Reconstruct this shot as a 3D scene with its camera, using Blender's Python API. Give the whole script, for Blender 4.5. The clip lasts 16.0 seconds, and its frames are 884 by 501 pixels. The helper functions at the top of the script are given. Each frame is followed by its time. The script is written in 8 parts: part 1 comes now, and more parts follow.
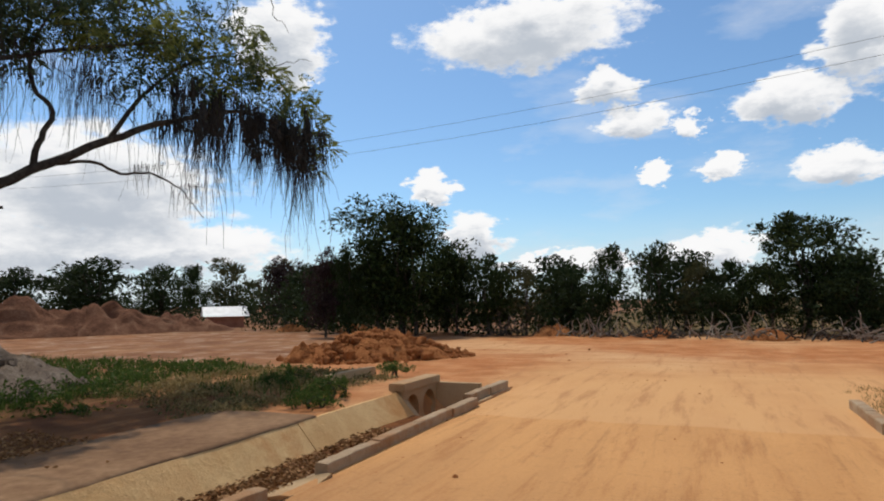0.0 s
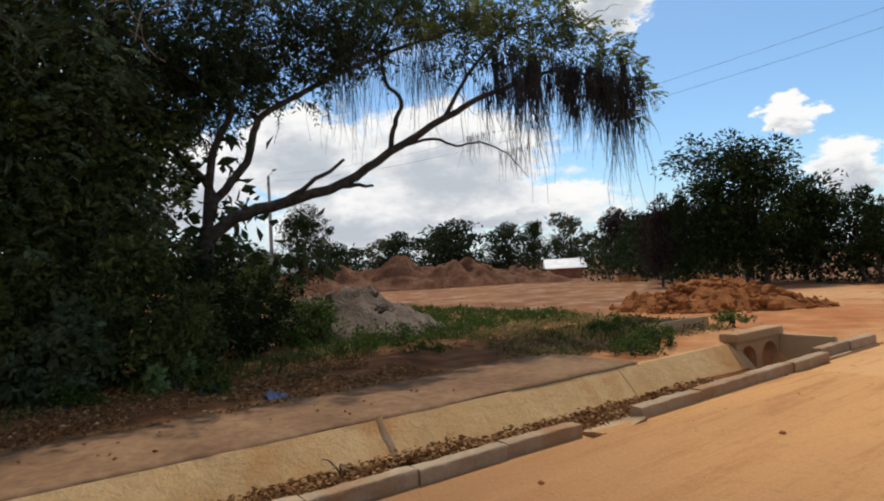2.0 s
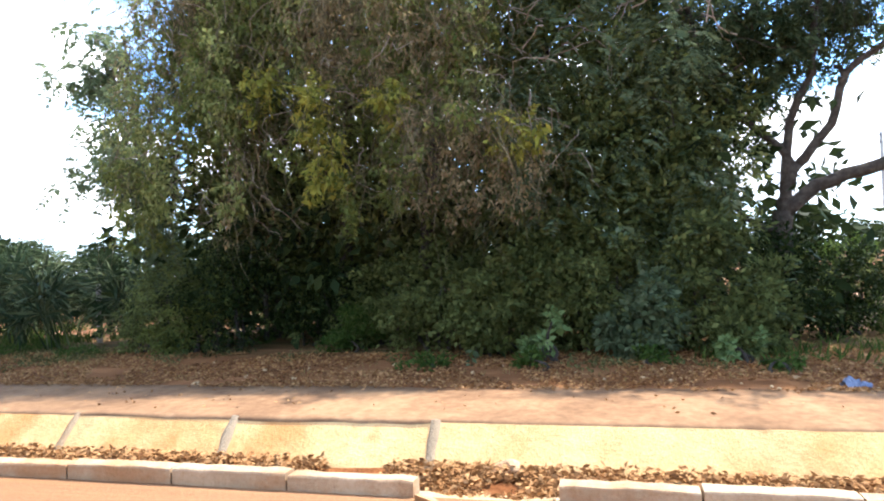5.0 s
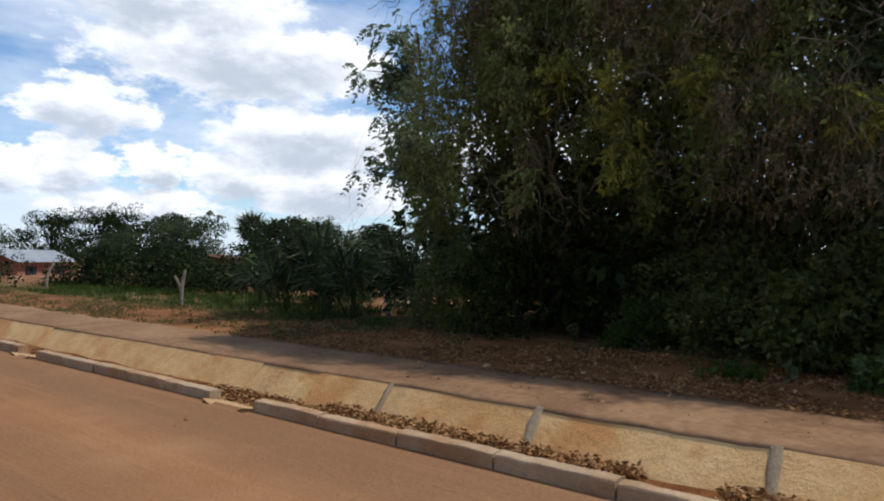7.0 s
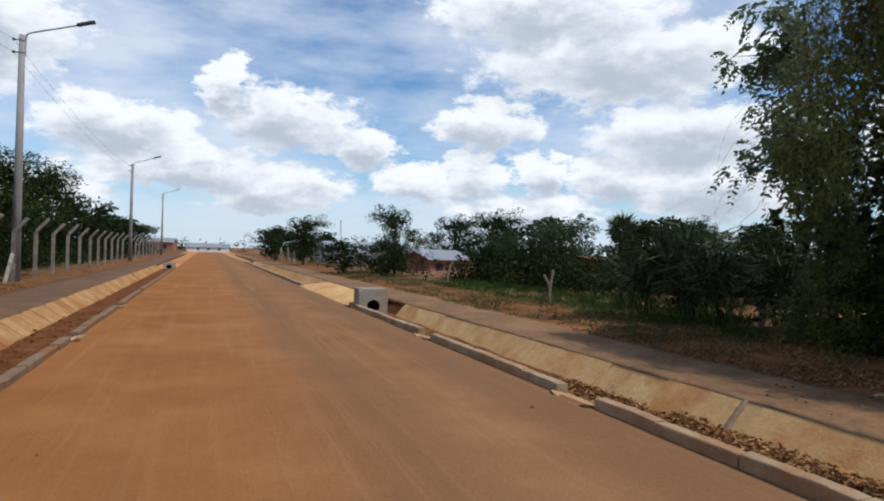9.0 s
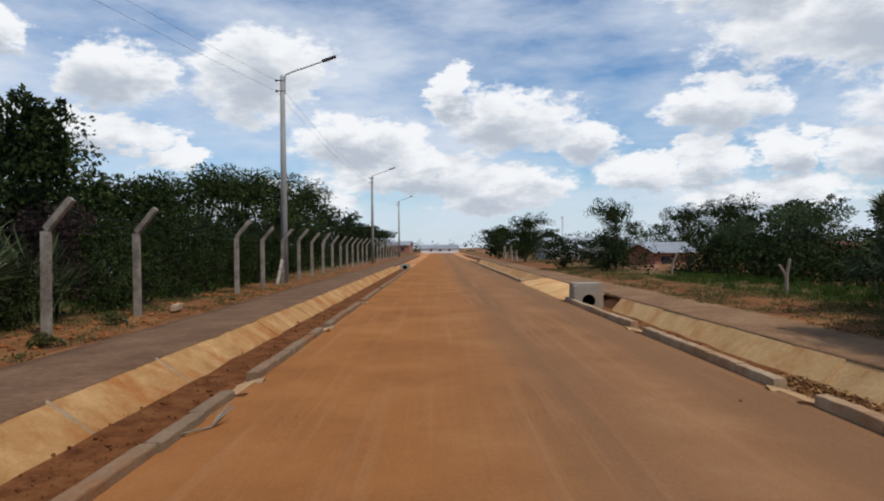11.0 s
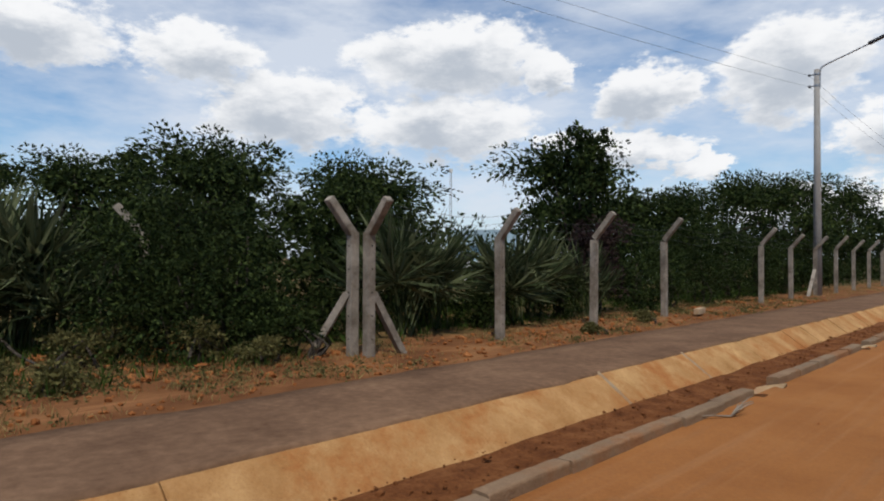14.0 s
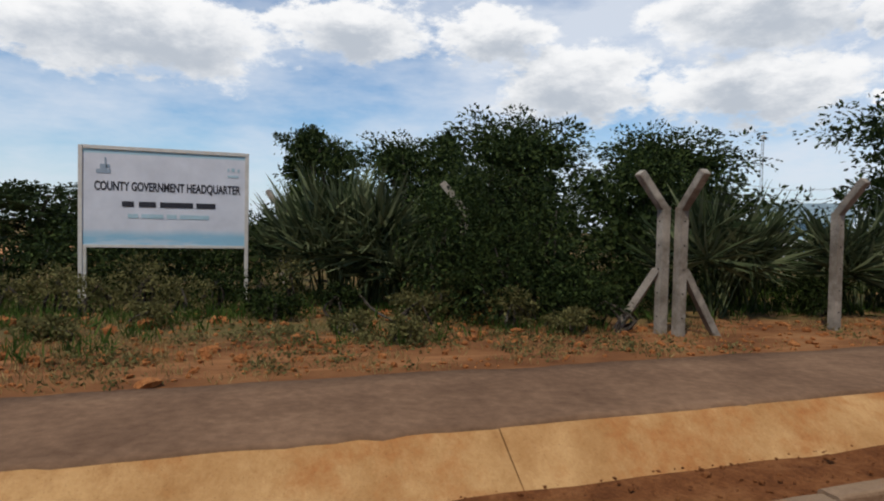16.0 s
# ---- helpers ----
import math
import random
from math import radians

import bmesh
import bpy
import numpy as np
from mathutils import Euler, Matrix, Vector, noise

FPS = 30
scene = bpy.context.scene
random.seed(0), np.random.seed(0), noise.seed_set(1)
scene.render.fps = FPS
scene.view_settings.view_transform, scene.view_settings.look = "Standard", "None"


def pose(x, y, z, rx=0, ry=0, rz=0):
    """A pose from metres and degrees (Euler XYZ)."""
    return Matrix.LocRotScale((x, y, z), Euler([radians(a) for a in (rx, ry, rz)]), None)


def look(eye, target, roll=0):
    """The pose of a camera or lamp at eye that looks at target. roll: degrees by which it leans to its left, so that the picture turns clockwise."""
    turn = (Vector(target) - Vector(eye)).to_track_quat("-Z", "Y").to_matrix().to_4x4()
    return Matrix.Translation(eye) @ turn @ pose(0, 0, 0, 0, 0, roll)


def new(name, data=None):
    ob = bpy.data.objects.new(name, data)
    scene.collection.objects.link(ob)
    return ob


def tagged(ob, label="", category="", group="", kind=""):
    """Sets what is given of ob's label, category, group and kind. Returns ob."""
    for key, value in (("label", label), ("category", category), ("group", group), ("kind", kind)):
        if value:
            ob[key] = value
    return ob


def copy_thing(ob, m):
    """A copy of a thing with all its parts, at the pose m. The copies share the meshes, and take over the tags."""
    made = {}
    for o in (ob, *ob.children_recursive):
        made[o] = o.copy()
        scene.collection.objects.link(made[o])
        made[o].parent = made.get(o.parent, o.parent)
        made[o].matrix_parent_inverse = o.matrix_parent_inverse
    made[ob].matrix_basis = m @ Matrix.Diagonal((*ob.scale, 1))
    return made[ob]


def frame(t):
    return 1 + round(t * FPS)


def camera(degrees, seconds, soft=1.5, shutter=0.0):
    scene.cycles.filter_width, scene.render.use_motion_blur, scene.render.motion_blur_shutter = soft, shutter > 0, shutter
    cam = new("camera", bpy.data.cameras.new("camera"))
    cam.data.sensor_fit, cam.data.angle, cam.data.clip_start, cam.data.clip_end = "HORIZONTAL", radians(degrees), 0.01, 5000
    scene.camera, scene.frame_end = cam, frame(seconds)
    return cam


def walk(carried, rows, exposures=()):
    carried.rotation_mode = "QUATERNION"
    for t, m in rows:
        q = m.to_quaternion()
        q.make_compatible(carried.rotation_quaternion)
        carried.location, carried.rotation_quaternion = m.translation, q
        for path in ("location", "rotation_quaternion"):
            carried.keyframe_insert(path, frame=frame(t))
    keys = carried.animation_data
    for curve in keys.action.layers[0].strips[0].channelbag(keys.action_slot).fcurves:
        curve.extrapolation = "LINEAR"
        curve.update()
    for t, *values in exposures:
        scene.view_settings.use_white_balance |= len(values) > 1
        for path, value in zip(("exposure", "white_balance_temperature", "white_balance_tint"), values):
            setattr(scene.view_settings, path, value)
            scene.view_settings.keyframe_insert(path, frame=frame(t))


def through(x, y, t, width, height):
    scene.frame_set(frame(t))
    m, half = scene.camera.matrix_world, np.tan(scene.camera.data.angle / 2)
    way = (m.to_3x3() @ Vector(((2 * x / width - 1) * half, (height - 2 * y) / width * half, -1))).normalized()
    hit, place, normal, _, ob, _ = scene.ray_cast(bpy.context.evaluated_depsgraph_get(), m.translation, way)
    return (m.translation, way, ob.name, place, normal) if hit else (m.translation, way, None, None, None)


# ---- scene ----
cam = camera(70.2, 16.0, soft=2.0)
PATH = [
    (0, (0.601, 0.249, 1.616), (1.388, -1.583, 1.781), -1.0),
    (0.5, (0.471, 0.198, 1.626), (1.486, -1.522, 1.741), -3.0),
    (1, (0.381, 0.232, 1.612), (1.583, -1.36, 1.747), -3.2),
    (1.5, (0.25, 0.261, 1.595), (1.673, -1.142, 1.668), -1.6),
    (2, (0.194, 0.237, 1.602), (1.803, -0.951, 1.648), -3.0),
    (2.5, (0.162, 0.139, 1.601), (2.039, -0.546, 1.686), -1.6),
    (3, (0.102, 0.071, 1.603), (2.05, -0.378, 1.641), -2.3),
    (3.5, (-0.001, 0.079, 1.593), (1.991, -0.101, 1.621), -2.4),
    (4, (-0.104, 0.069, 1.586), (1.896, 0.097, 1.603), -1.9),
    (4.5, (-0.132, 0.015, 1.584), (1.849, 0.29, 1.617), -3.0),
    (5, (-0.088, -0.025, 1.58), (1.848, 0.474, 1.63), -2.4),
    (7.5, (-0.086, 0.818, 1.62), (1.365, 2.193, 1.65), -0.2),
    (8, (-0.024, 0.73, 1.613), (1.194, 2.315, 1.657), -1.2),
    (8.5, (0.057, 0.585, 1.627), (1.003, 2.347, 1.65), 0.4),
    (11, (0.354, -0.046, 1.613), (0.364, 1.954, 1.605), -0.7),
    (11.5, (0.374, -0.164, 1.583), (0.236, 1.831, 1.58), -1.2),
    (12, (0.374, -0.312, 1.581), (0.079, 1.666, 1.544), -1.2),
    (12.5, (0.446, -0.466, 1.596), (-0.191, 1.429, 1.584), -1.4),
    (13, (0.609, -0.584, 1.578), (-0.409, 1.137, 1.541), -0.2),
    (13.5, (0.689, -0.677, 1.612), (-0.569, 0.879, 1.628), -0.1),
    (14, (0.672, -0.843, 1.579), (-0.739, 0.575, 1.605), 0.2),
    (14.5, (0.681, -0.96, 1.591), (-0.821, 0.36, 1.583), -1.0),
    (15, (0.691, -1.061, 1.583), (-0.932, 0.107, 1.581), -1.0),
    (15.5, (0.687, -1.128, 1.576), (-1.037, -0.115, 1.549), -0.9),
    (16, (0.658, -1.161, 1.579), (-1.227, -0.497, 1.512), 1.2),
]
EXPOSURES = [(0, -0.12, 6500, 10), (2.0, -0.08, 6600, 10), (2.5, 0.18, 6600, 10), (3.5, 1.3, 6500, 10), (4.3, 2.0, 6050, 10), (5.2, 2.2, 6050, 10), (7.3, 0.0, 6150, 10), (7.6, 0.05, 6150, 10), (8.7, -0.05, 6100, 10), (11, -0.17, 6300, 10), (14, -0.15, 6400, 10), (16, -0.13, 6450, 10)]
walk(cam, [(t, look(eye, target, roll)) for t, eye, target, roll in PATH], EXPOSURES)

# ---- sky, sun and light ----
SUN_AZ, SUN_EL = 135.0, 58.0            # compass from +y clockwise, degrees: behind the thicket, high
SUN_DIR = Vector((math.sin(radians(SUN_AZ)) * math.cos(radians(SUN_EL)), math.cos(radians(SUN_AZ)) * math.cos(radians(SUN_EL)), math.sin(radians(SUN_EL))))
sun_data = bpy.data.lights.new("sun", "SUN")
sun_data.energy, sun_data.angle, sun_data.color = 3.4, radians(0.6), (1.0, 0.94, 0.84)
sun = new("sun", sun_data)
sun.matrix_world = look(SUN_DIR * 60, (0, 0, 0))

world = bpy.data.worlds.new("sky")
scene.world = world
world.use_nodes = True
wt = world.node_tree


def wmath(op, a, b=None, c=None, clamp=False):
    n = wt.nodes.new("ShaderNodeMath")
    n.operation, n.use_clamp = op, clamp
    for i, v in enumerate((a, b, c)):
        if v is None:
            continue
        if isinstance(v, (int, float)):
            n.inputs[i].default_value = v
        else:
            wt.links.new(v, n.inputs[i])
    return n.outputs[0]


def wvec(op, a, b=None):
    n = wt.nodes.new("ShaderNodeVectorMath")
    n.operation = op
    for i, v in enumerate((a, b)):
        if v is None:
            continue
        if isinstance(v, (tuple, Vector)):
            n.inputs[i].default_value = v
        else:
            wt.links.new(v, n.inputs[i])
    return n.outputs["Value"] if op in ("DISTANCE", "DOT_PRODUCT", "LENGTH") else n.outputs["Vector"]


def wnoise(vec, scale, detail, rough=0.55):
    n = wt.nodes.new("ShaderNodeTexNoise")
    n.inputs["Scale"].default_value, n.inputs["Detail"].default_value, n.inputs["Roughness"].default_value = scale, detail, rough
    wt.links.new(vec, n.inputs["Vector"])
    return n


def wmix(fac, a, b):
    n = wt.nodes.new("ShaderNodeMix")
    n.data_type = "RGBA"
    for i, v in ((0, fac), (6, a), (7, b)):
        if isinstance(v, (int, float)):
            n.inputs[i].default_value = v
        elif isinstance(v, tuple):
            n.inputs[i].default_value = v
        else:
            wt.links.new(v, n.inputs[i])
    return n.outputs[2]


sky_tex = wt.nodes.new("ShaderNodeTexSky")
sky_tex.sky_type, sky_tex.sun_disc = "NISHITA", False
sky_tex.sun_elevation, sky_tex.sun_rotation = radians(SUN_EL), radians(SUN_AZ)
sky_tex.air_density, sky_tex.dust_density, sky_tex.ozone_density = 1.0, 0.6, 1.6
coord = wt.nodes.new("ShaderNodeTexCoord").outputs["Generated"]
xyz = wt.nodes.new("ShaderNodeSeparateXYZ")
wt.links.new(coord, xyz.inputs[0])
up = xyz.outputs[2]
# bearing (to the left from a line 43 degrees right of +y) and height in degrees, stirred by noise for ragged edges
fwd, lef = wvec("DOT_PRODUCT", coord, (0.682, 0.731, 0.0)), wvec("DOT_PRODUCT", coord, (-0.731, 0.682, 0.0))
bearing = wmath("MULTIPLY", wmath("ARCTAN2", lef, fwd), 57.2958)
height = wmath("MULTIPLY", wmath("ARCSINE", up), 57.2958)
join = wt.nodes.new("ShaderNodeCombineXYZ")
wt.links.new(bearing, join.inputs[0])
wt.links.new(height, join.inputs[1])
flat = wvec("MULTIPLY", coord, (1.0, 1.0, 2.05))
stir_a = wvec("SUBTRACT", wnoise(flat, 7.0, 6.0, 0.62).outputs["Color"], (0.5, 0.5, 0.5))
stir_b = wvec("SUBTRACT", wnoise(flat, 26.0, 6.0, 0.62).outputs["Color"], (0.5, 0.5, 0.5))
stirred = wvec("ADD", wvec("ADD", join.outputs[0], wvec("MULTIPLY", stir_a, (9.0, 4.0, 0.0))), wvec("MULTIPLY", stir_b, (4.6, 2.8, 0.0)))
higher = wvec("ADD", stirred, (0.0, 1.5, 0.0))
heap = None
heap_up = None


def add_heap(az, el, ra, re):
    """A fair-weather cloud: its bearing to the left from +y, its height and its two radii, in degrees."""
    global heap, heap_up
    rel = (az + 43.0 + 180.0) % 360.0 - 180.0
    ra, re = ra * 1.22, re * 1.22
    for k, place in enumerate((stirred, higher)):
        d = wvec("MULTIPLY", wvec("SUBTRACT", place, (rel, el, 0.0)), (1.0 / ra, 1.0 / re, 0.0))
        v = wmath("SUBTRACT", 1.0, wvec("LENGTH", d))
        if k == 0:
            heap = v if heap is None else wmath("MAXIMUM", heap, v)
        else:
            heap_up = v if heap_up is None else wmath("MAXIMUM", heap_up, v)


# south, over the junction
add_heap(-142, 22.8, 3.9, 3.4), add_heap(-144, 19.7, 1.4, 1.3), add_heap(-165, 23.4, 9.0, 2.8), add_heap(-172, 18.7, 2.5, 1.4)
add_heap(-174, 15.4, 3.2, 1.5), add_heap(-179, 14.6, 1.3, 1.1), add_heap(174, 15.8, 3.6, 2.1), add_heap(169, 19.1, 3.2, 3.5)
add_heap(170, 10.1, 3.6, 1.5), add_heap(178, 11.1, 1.6, 0.9), add_heap(-176, 10.7, 1.8, 0.8), add_heap(-156, 10.6, 1.9, 1.2)
add_heap(-160, 6.1, 2.8, 2.1), add_heap(180, 4.1, 3.6, 1.3), add_heap(-168, 3.4, 5.5, 0.8)
# south-east and east, behind the trees
add_heap(-127, 9.7, 9.7, 4.6), add_heap(-131, 4.9, 12.0, 1.9), add_heap(-114, 10.2, 6.2, 4.5), add_heap(-119, 4.4, 8.6, 3.0)
add_heap(-104, 8.0, 6.0, 4.0), add_heap(-92, 14.0, 9.0, 5.0), add_heap(-72, 15.0, 9.0, 5.0), add_heap(-60, 9.0, 6.0, 4.0)
# north-east
add_heap(-36, 16.6, 13.0, 3.3), add_heap(-30, 21.0, 10.0, 2.6), add_heap(-42, 10.5, 9.0, 2.6), add_heap(-24, 11.4, 4.0, 2.3)
add_heap(-6, 11.2, 5.6, 2.9), add_heap(-13, 9.4, 2.8, 2.2), add_heap(-18, 6.1, 4.0, 1.6), add_heap(-23, 7.2, 2.9, 2.0)
add_heap(-29, 7.2, 2.6, 1.9), add_heap(-36, 6.9, 4.4, 2.0), add_heap(-44, 5.9, 7.0, 2.4), add_heap(-28, 3.9, 6.5, 1.5)
# north, over the road
add_heap(-5, 5.2, 6.4, 1.8), add_heap(-1, 13.6, 1.9, 2.0), add_heap(7, 9.4, 5.6, 2.0), add_heap(2, 6.8, 8.0, 1.7)
add_heap(16, 15.0, 5.8, 3.8), add_heap(27, 14.2, 3.8, 2.5), add_heap(28, 9.6, 5.2, 1.4), add_heap(34, 9.9, 2.9, 1.2)
add_heap(22, 8.0, 2.3, 1.0), add_heap(35, 16.1, 2.3, 2.0), add_heap(14, 4.4, 7.0, 1.4)
# north-west and west, over the fence
add_heap(44, 17.6, 8.6, 3.0), add_heap(45, 11.8, 7.8, 2.6), add_heap(59, 12.8, 7.0, 3.2), add_heap(66, 17.0, 5.4, 2.4)
add_heap(79, 17.0, 7.4, 2.5), add_heap(97, 15.2, 11.0, 3.5)
ragged = wnoise(flat, 22.0, 7.0, 0.62).outputs["Fac"]
body = wmath("ADD", heap, wmath("MULTIPLY_ADD", ragged, 0.9, -0.45))
cover = wt.nodes.new("ShaderNodeMapRange")
cover.interpolation_type = "SMOOTHSTEP"
cover.inputs[1].default_value, cover.inputs[2].default_value = 0.0, 0.31
wt.links.new(body, cover.inputs[0])
# thin high veil, thicker towards +y, and a pale low bank near the horizon
flow = wvec("MULTIPLY", coord, (1.0, 1.0, 3.2))
veil_n = wnoise(flow, 3.2, 6.0, 0.6).outputs["Fac"]
veil_r = wt.nodes.new("ShaderNodeMapRange")
veil_r.inputs[1].default_value, veil_r.inputs[2].default_value = 0.40, 0.72
wt.links.new(wmath("MULTIPLY_ADD", xyz.outputs[0], -0.09, wmath("MULTIPLY_ADD", xyz.outputs[1], 0.10, wmath("ADD", veil_n, -0.03))), veil_r.inputs[0])
veil = wmath("MULTIPLY", veil_r.outputs[0], 0.84)
low_r = wt.nodes.new("ShaderNodeMapRange")
low_r.interpolation_type = "SMOOTHSTEP"
low_r.inputs[1].default_value, low_r.inputs[2].default_value, low_r.inputs[3].default_value, low_r.inputs[4].default_value = 0.0, 0.15, 0.95, 0.0
wt.links.new(wmath("ABSOLUTE", up), low_r.inputs[0])
bank = wmath("MULTIPLY", low_r.outputs[0], wmath("MULTIPLY_ADD", wnoise(flow, 9.0, 6.0, 0.6).outputs["Fac"], 1.6, -0.1, clamp=True))
# bright tops, grey undersides: the same noise a step higher tells how much cloud lies above
soft_here = wnoise(flat, 15.0, 6.0, 0.6).outputs["Fac"]
shade_r = wt.nodes.new("ShaderNodeMapRange")
shade_r.interpolation_type = "SMOOTHSTEP"
shade_r.inputs[1].default_value, shade_r.inputs[2].default_value, shade_r.inputs[3].default_value, shade_r.inputs[4].default_value = -0.05, 0.95, 1.0, 0.0
wt.links.new(wmath("ADD", heap_up, wmath("MULTIPLY_ADD", soft_here, -1.3, 0.65)), shade_r.inputs[0])
cloud_col = wmix(shade_r.outputs[0], (0.55, 0.60, 0.67, 1), (1.04, 1.04, 1.04, 1))
sky_scaled = wvec("MULTIPLY", sky_tex.outputs[0], (0.092, 0.118, 0.134))
c1 = wmix(veil, sky_scaled, (0.80, 0.85, 0.93, 1))
c2 = wmix(bank, c1, (0.74, 0.82, 0.92, 1))
c3 = wmix(cover.outputs[0], c2, cloud_col)
bg = wt.nodes["Background"]
wt.links.new(c3, bg.inputs[0])
bg.inputs[1].default_value = 1.0

# ---- materials ----


class Nodes:
    def __init__(self, name):
        self.m = bpy.data.materials.new(name)
        self.m.use_nodes = True
        self.t = self.m.node_tree
        self.b = self.t.nodes["Principled BSDF"]
        self.co = self.t.nodes.new("ShaderNodeTexCoord").outputs["Object"]

    def link(self, a, b):
        self.t.links.new(a, b)

    def scaled(self, v):
        n = self.t.nodes.new("ShaderNodeVectorMath")
        n.operation = "MULTIPLY"
        self.link(self.co, n.inputs[0])
        n.inputs[1].default_value = v
        return n.outputs[0]

    def noise(self, scale, detail=4.0, rough=0.55, vec=None):
        n = self.t.nodes.new("ShaderNodeTexNoise")
        n.inputs["Scale"].default_value, n.inputs["Detail"].default_value, n.inputs["Roughness"].default_value = scale, detail, rough
        self.link(vec or self.co, n.inputs["Vector"])
        return n.outputs["Fac"]

    def ramp(self, fac, *stops):
        n = self.t.nodes.new("ShaderNodeValToRGB")
        els = n.color_ramp.elements
        while len(els) < len(stops):
            els.new(0.5)
        for e, (p, c) in zip(els, stops):
            e.position, e.color = p, (*c, 1)
        self.link(fac, n.inputs[0])
        return n.outputs[0]

    def span(self, fac, lo, hi, a=0.0, b=1.0, smooth=True):
        n = self.t.nodes.new("ShaderNodeMapRange")
        n.interpolation_type = "SMOOTHSTEP" if smooth else "LINEAR"
        for i, v in enumerate((lo, hi, a, b)):
            n.inputs[i + 1].default_value = v
        self.link(fac, n.inputs[0])
        return n.outputs[0]

    def mix(self, fac, a, b, mode="MIX"):
        n = self.t.nodes.new("ShaderNodeMix")
        n.data_type, n.blend_type = "RGBA", mode
        for i, v in ((0, fac), (6, a), (7, b)):
            if isinstance(v, (int, float)):
                n.inputs[i].default_value = v
            elif isinstance(v, tuple):
                n.inputs[i].default_value = (*v, 1)
            else:
                self.link(v, n.inputs[i])
        return n.outputs[2]

    def math(self, op, a, b):
        n = self.t.nodes.new("ShaderNodeMath")
        n.operation = op
        for i, v in enumerate((a, b)):
            if isinstance(v, (int, float)):
                n.inputs[i].default_value = v
            else:
                self.link(v, n.inputs[i])
        return n.outputs[0]

    def axis(self, i):
        n = self.t.nodes.new("ShaderNodeSeparateXYZ")
        self.link(self.co, n.inputs[0])
        return n.outputs[i]

    def done(self, colour, rough=0.9, bump=None, strength=0.3, distance=0.02, spec=0.3):
        if isinstance(colour, tuple):
            self.b.inputs["Base Color"].default_value = (*colour, 1)
        else:
            self.link(colour, self.b.inputs["Base Color"])
        self.b.inputs["Roughness"].default_value = rough
        self.b.inputs["Specular IOR Level"].default_value = spec
        if bump is not None:
            n = self.t.nodes.new("ShaderNodeBump")
            n.inputs["Strength"].default_value, n.inputs["Distance"].default_value = strength, distance
            self.link(bump, n.inputs["Height"])
            self.link(n.outputs[0], self.b.inputs["Normal"])
        return self.m


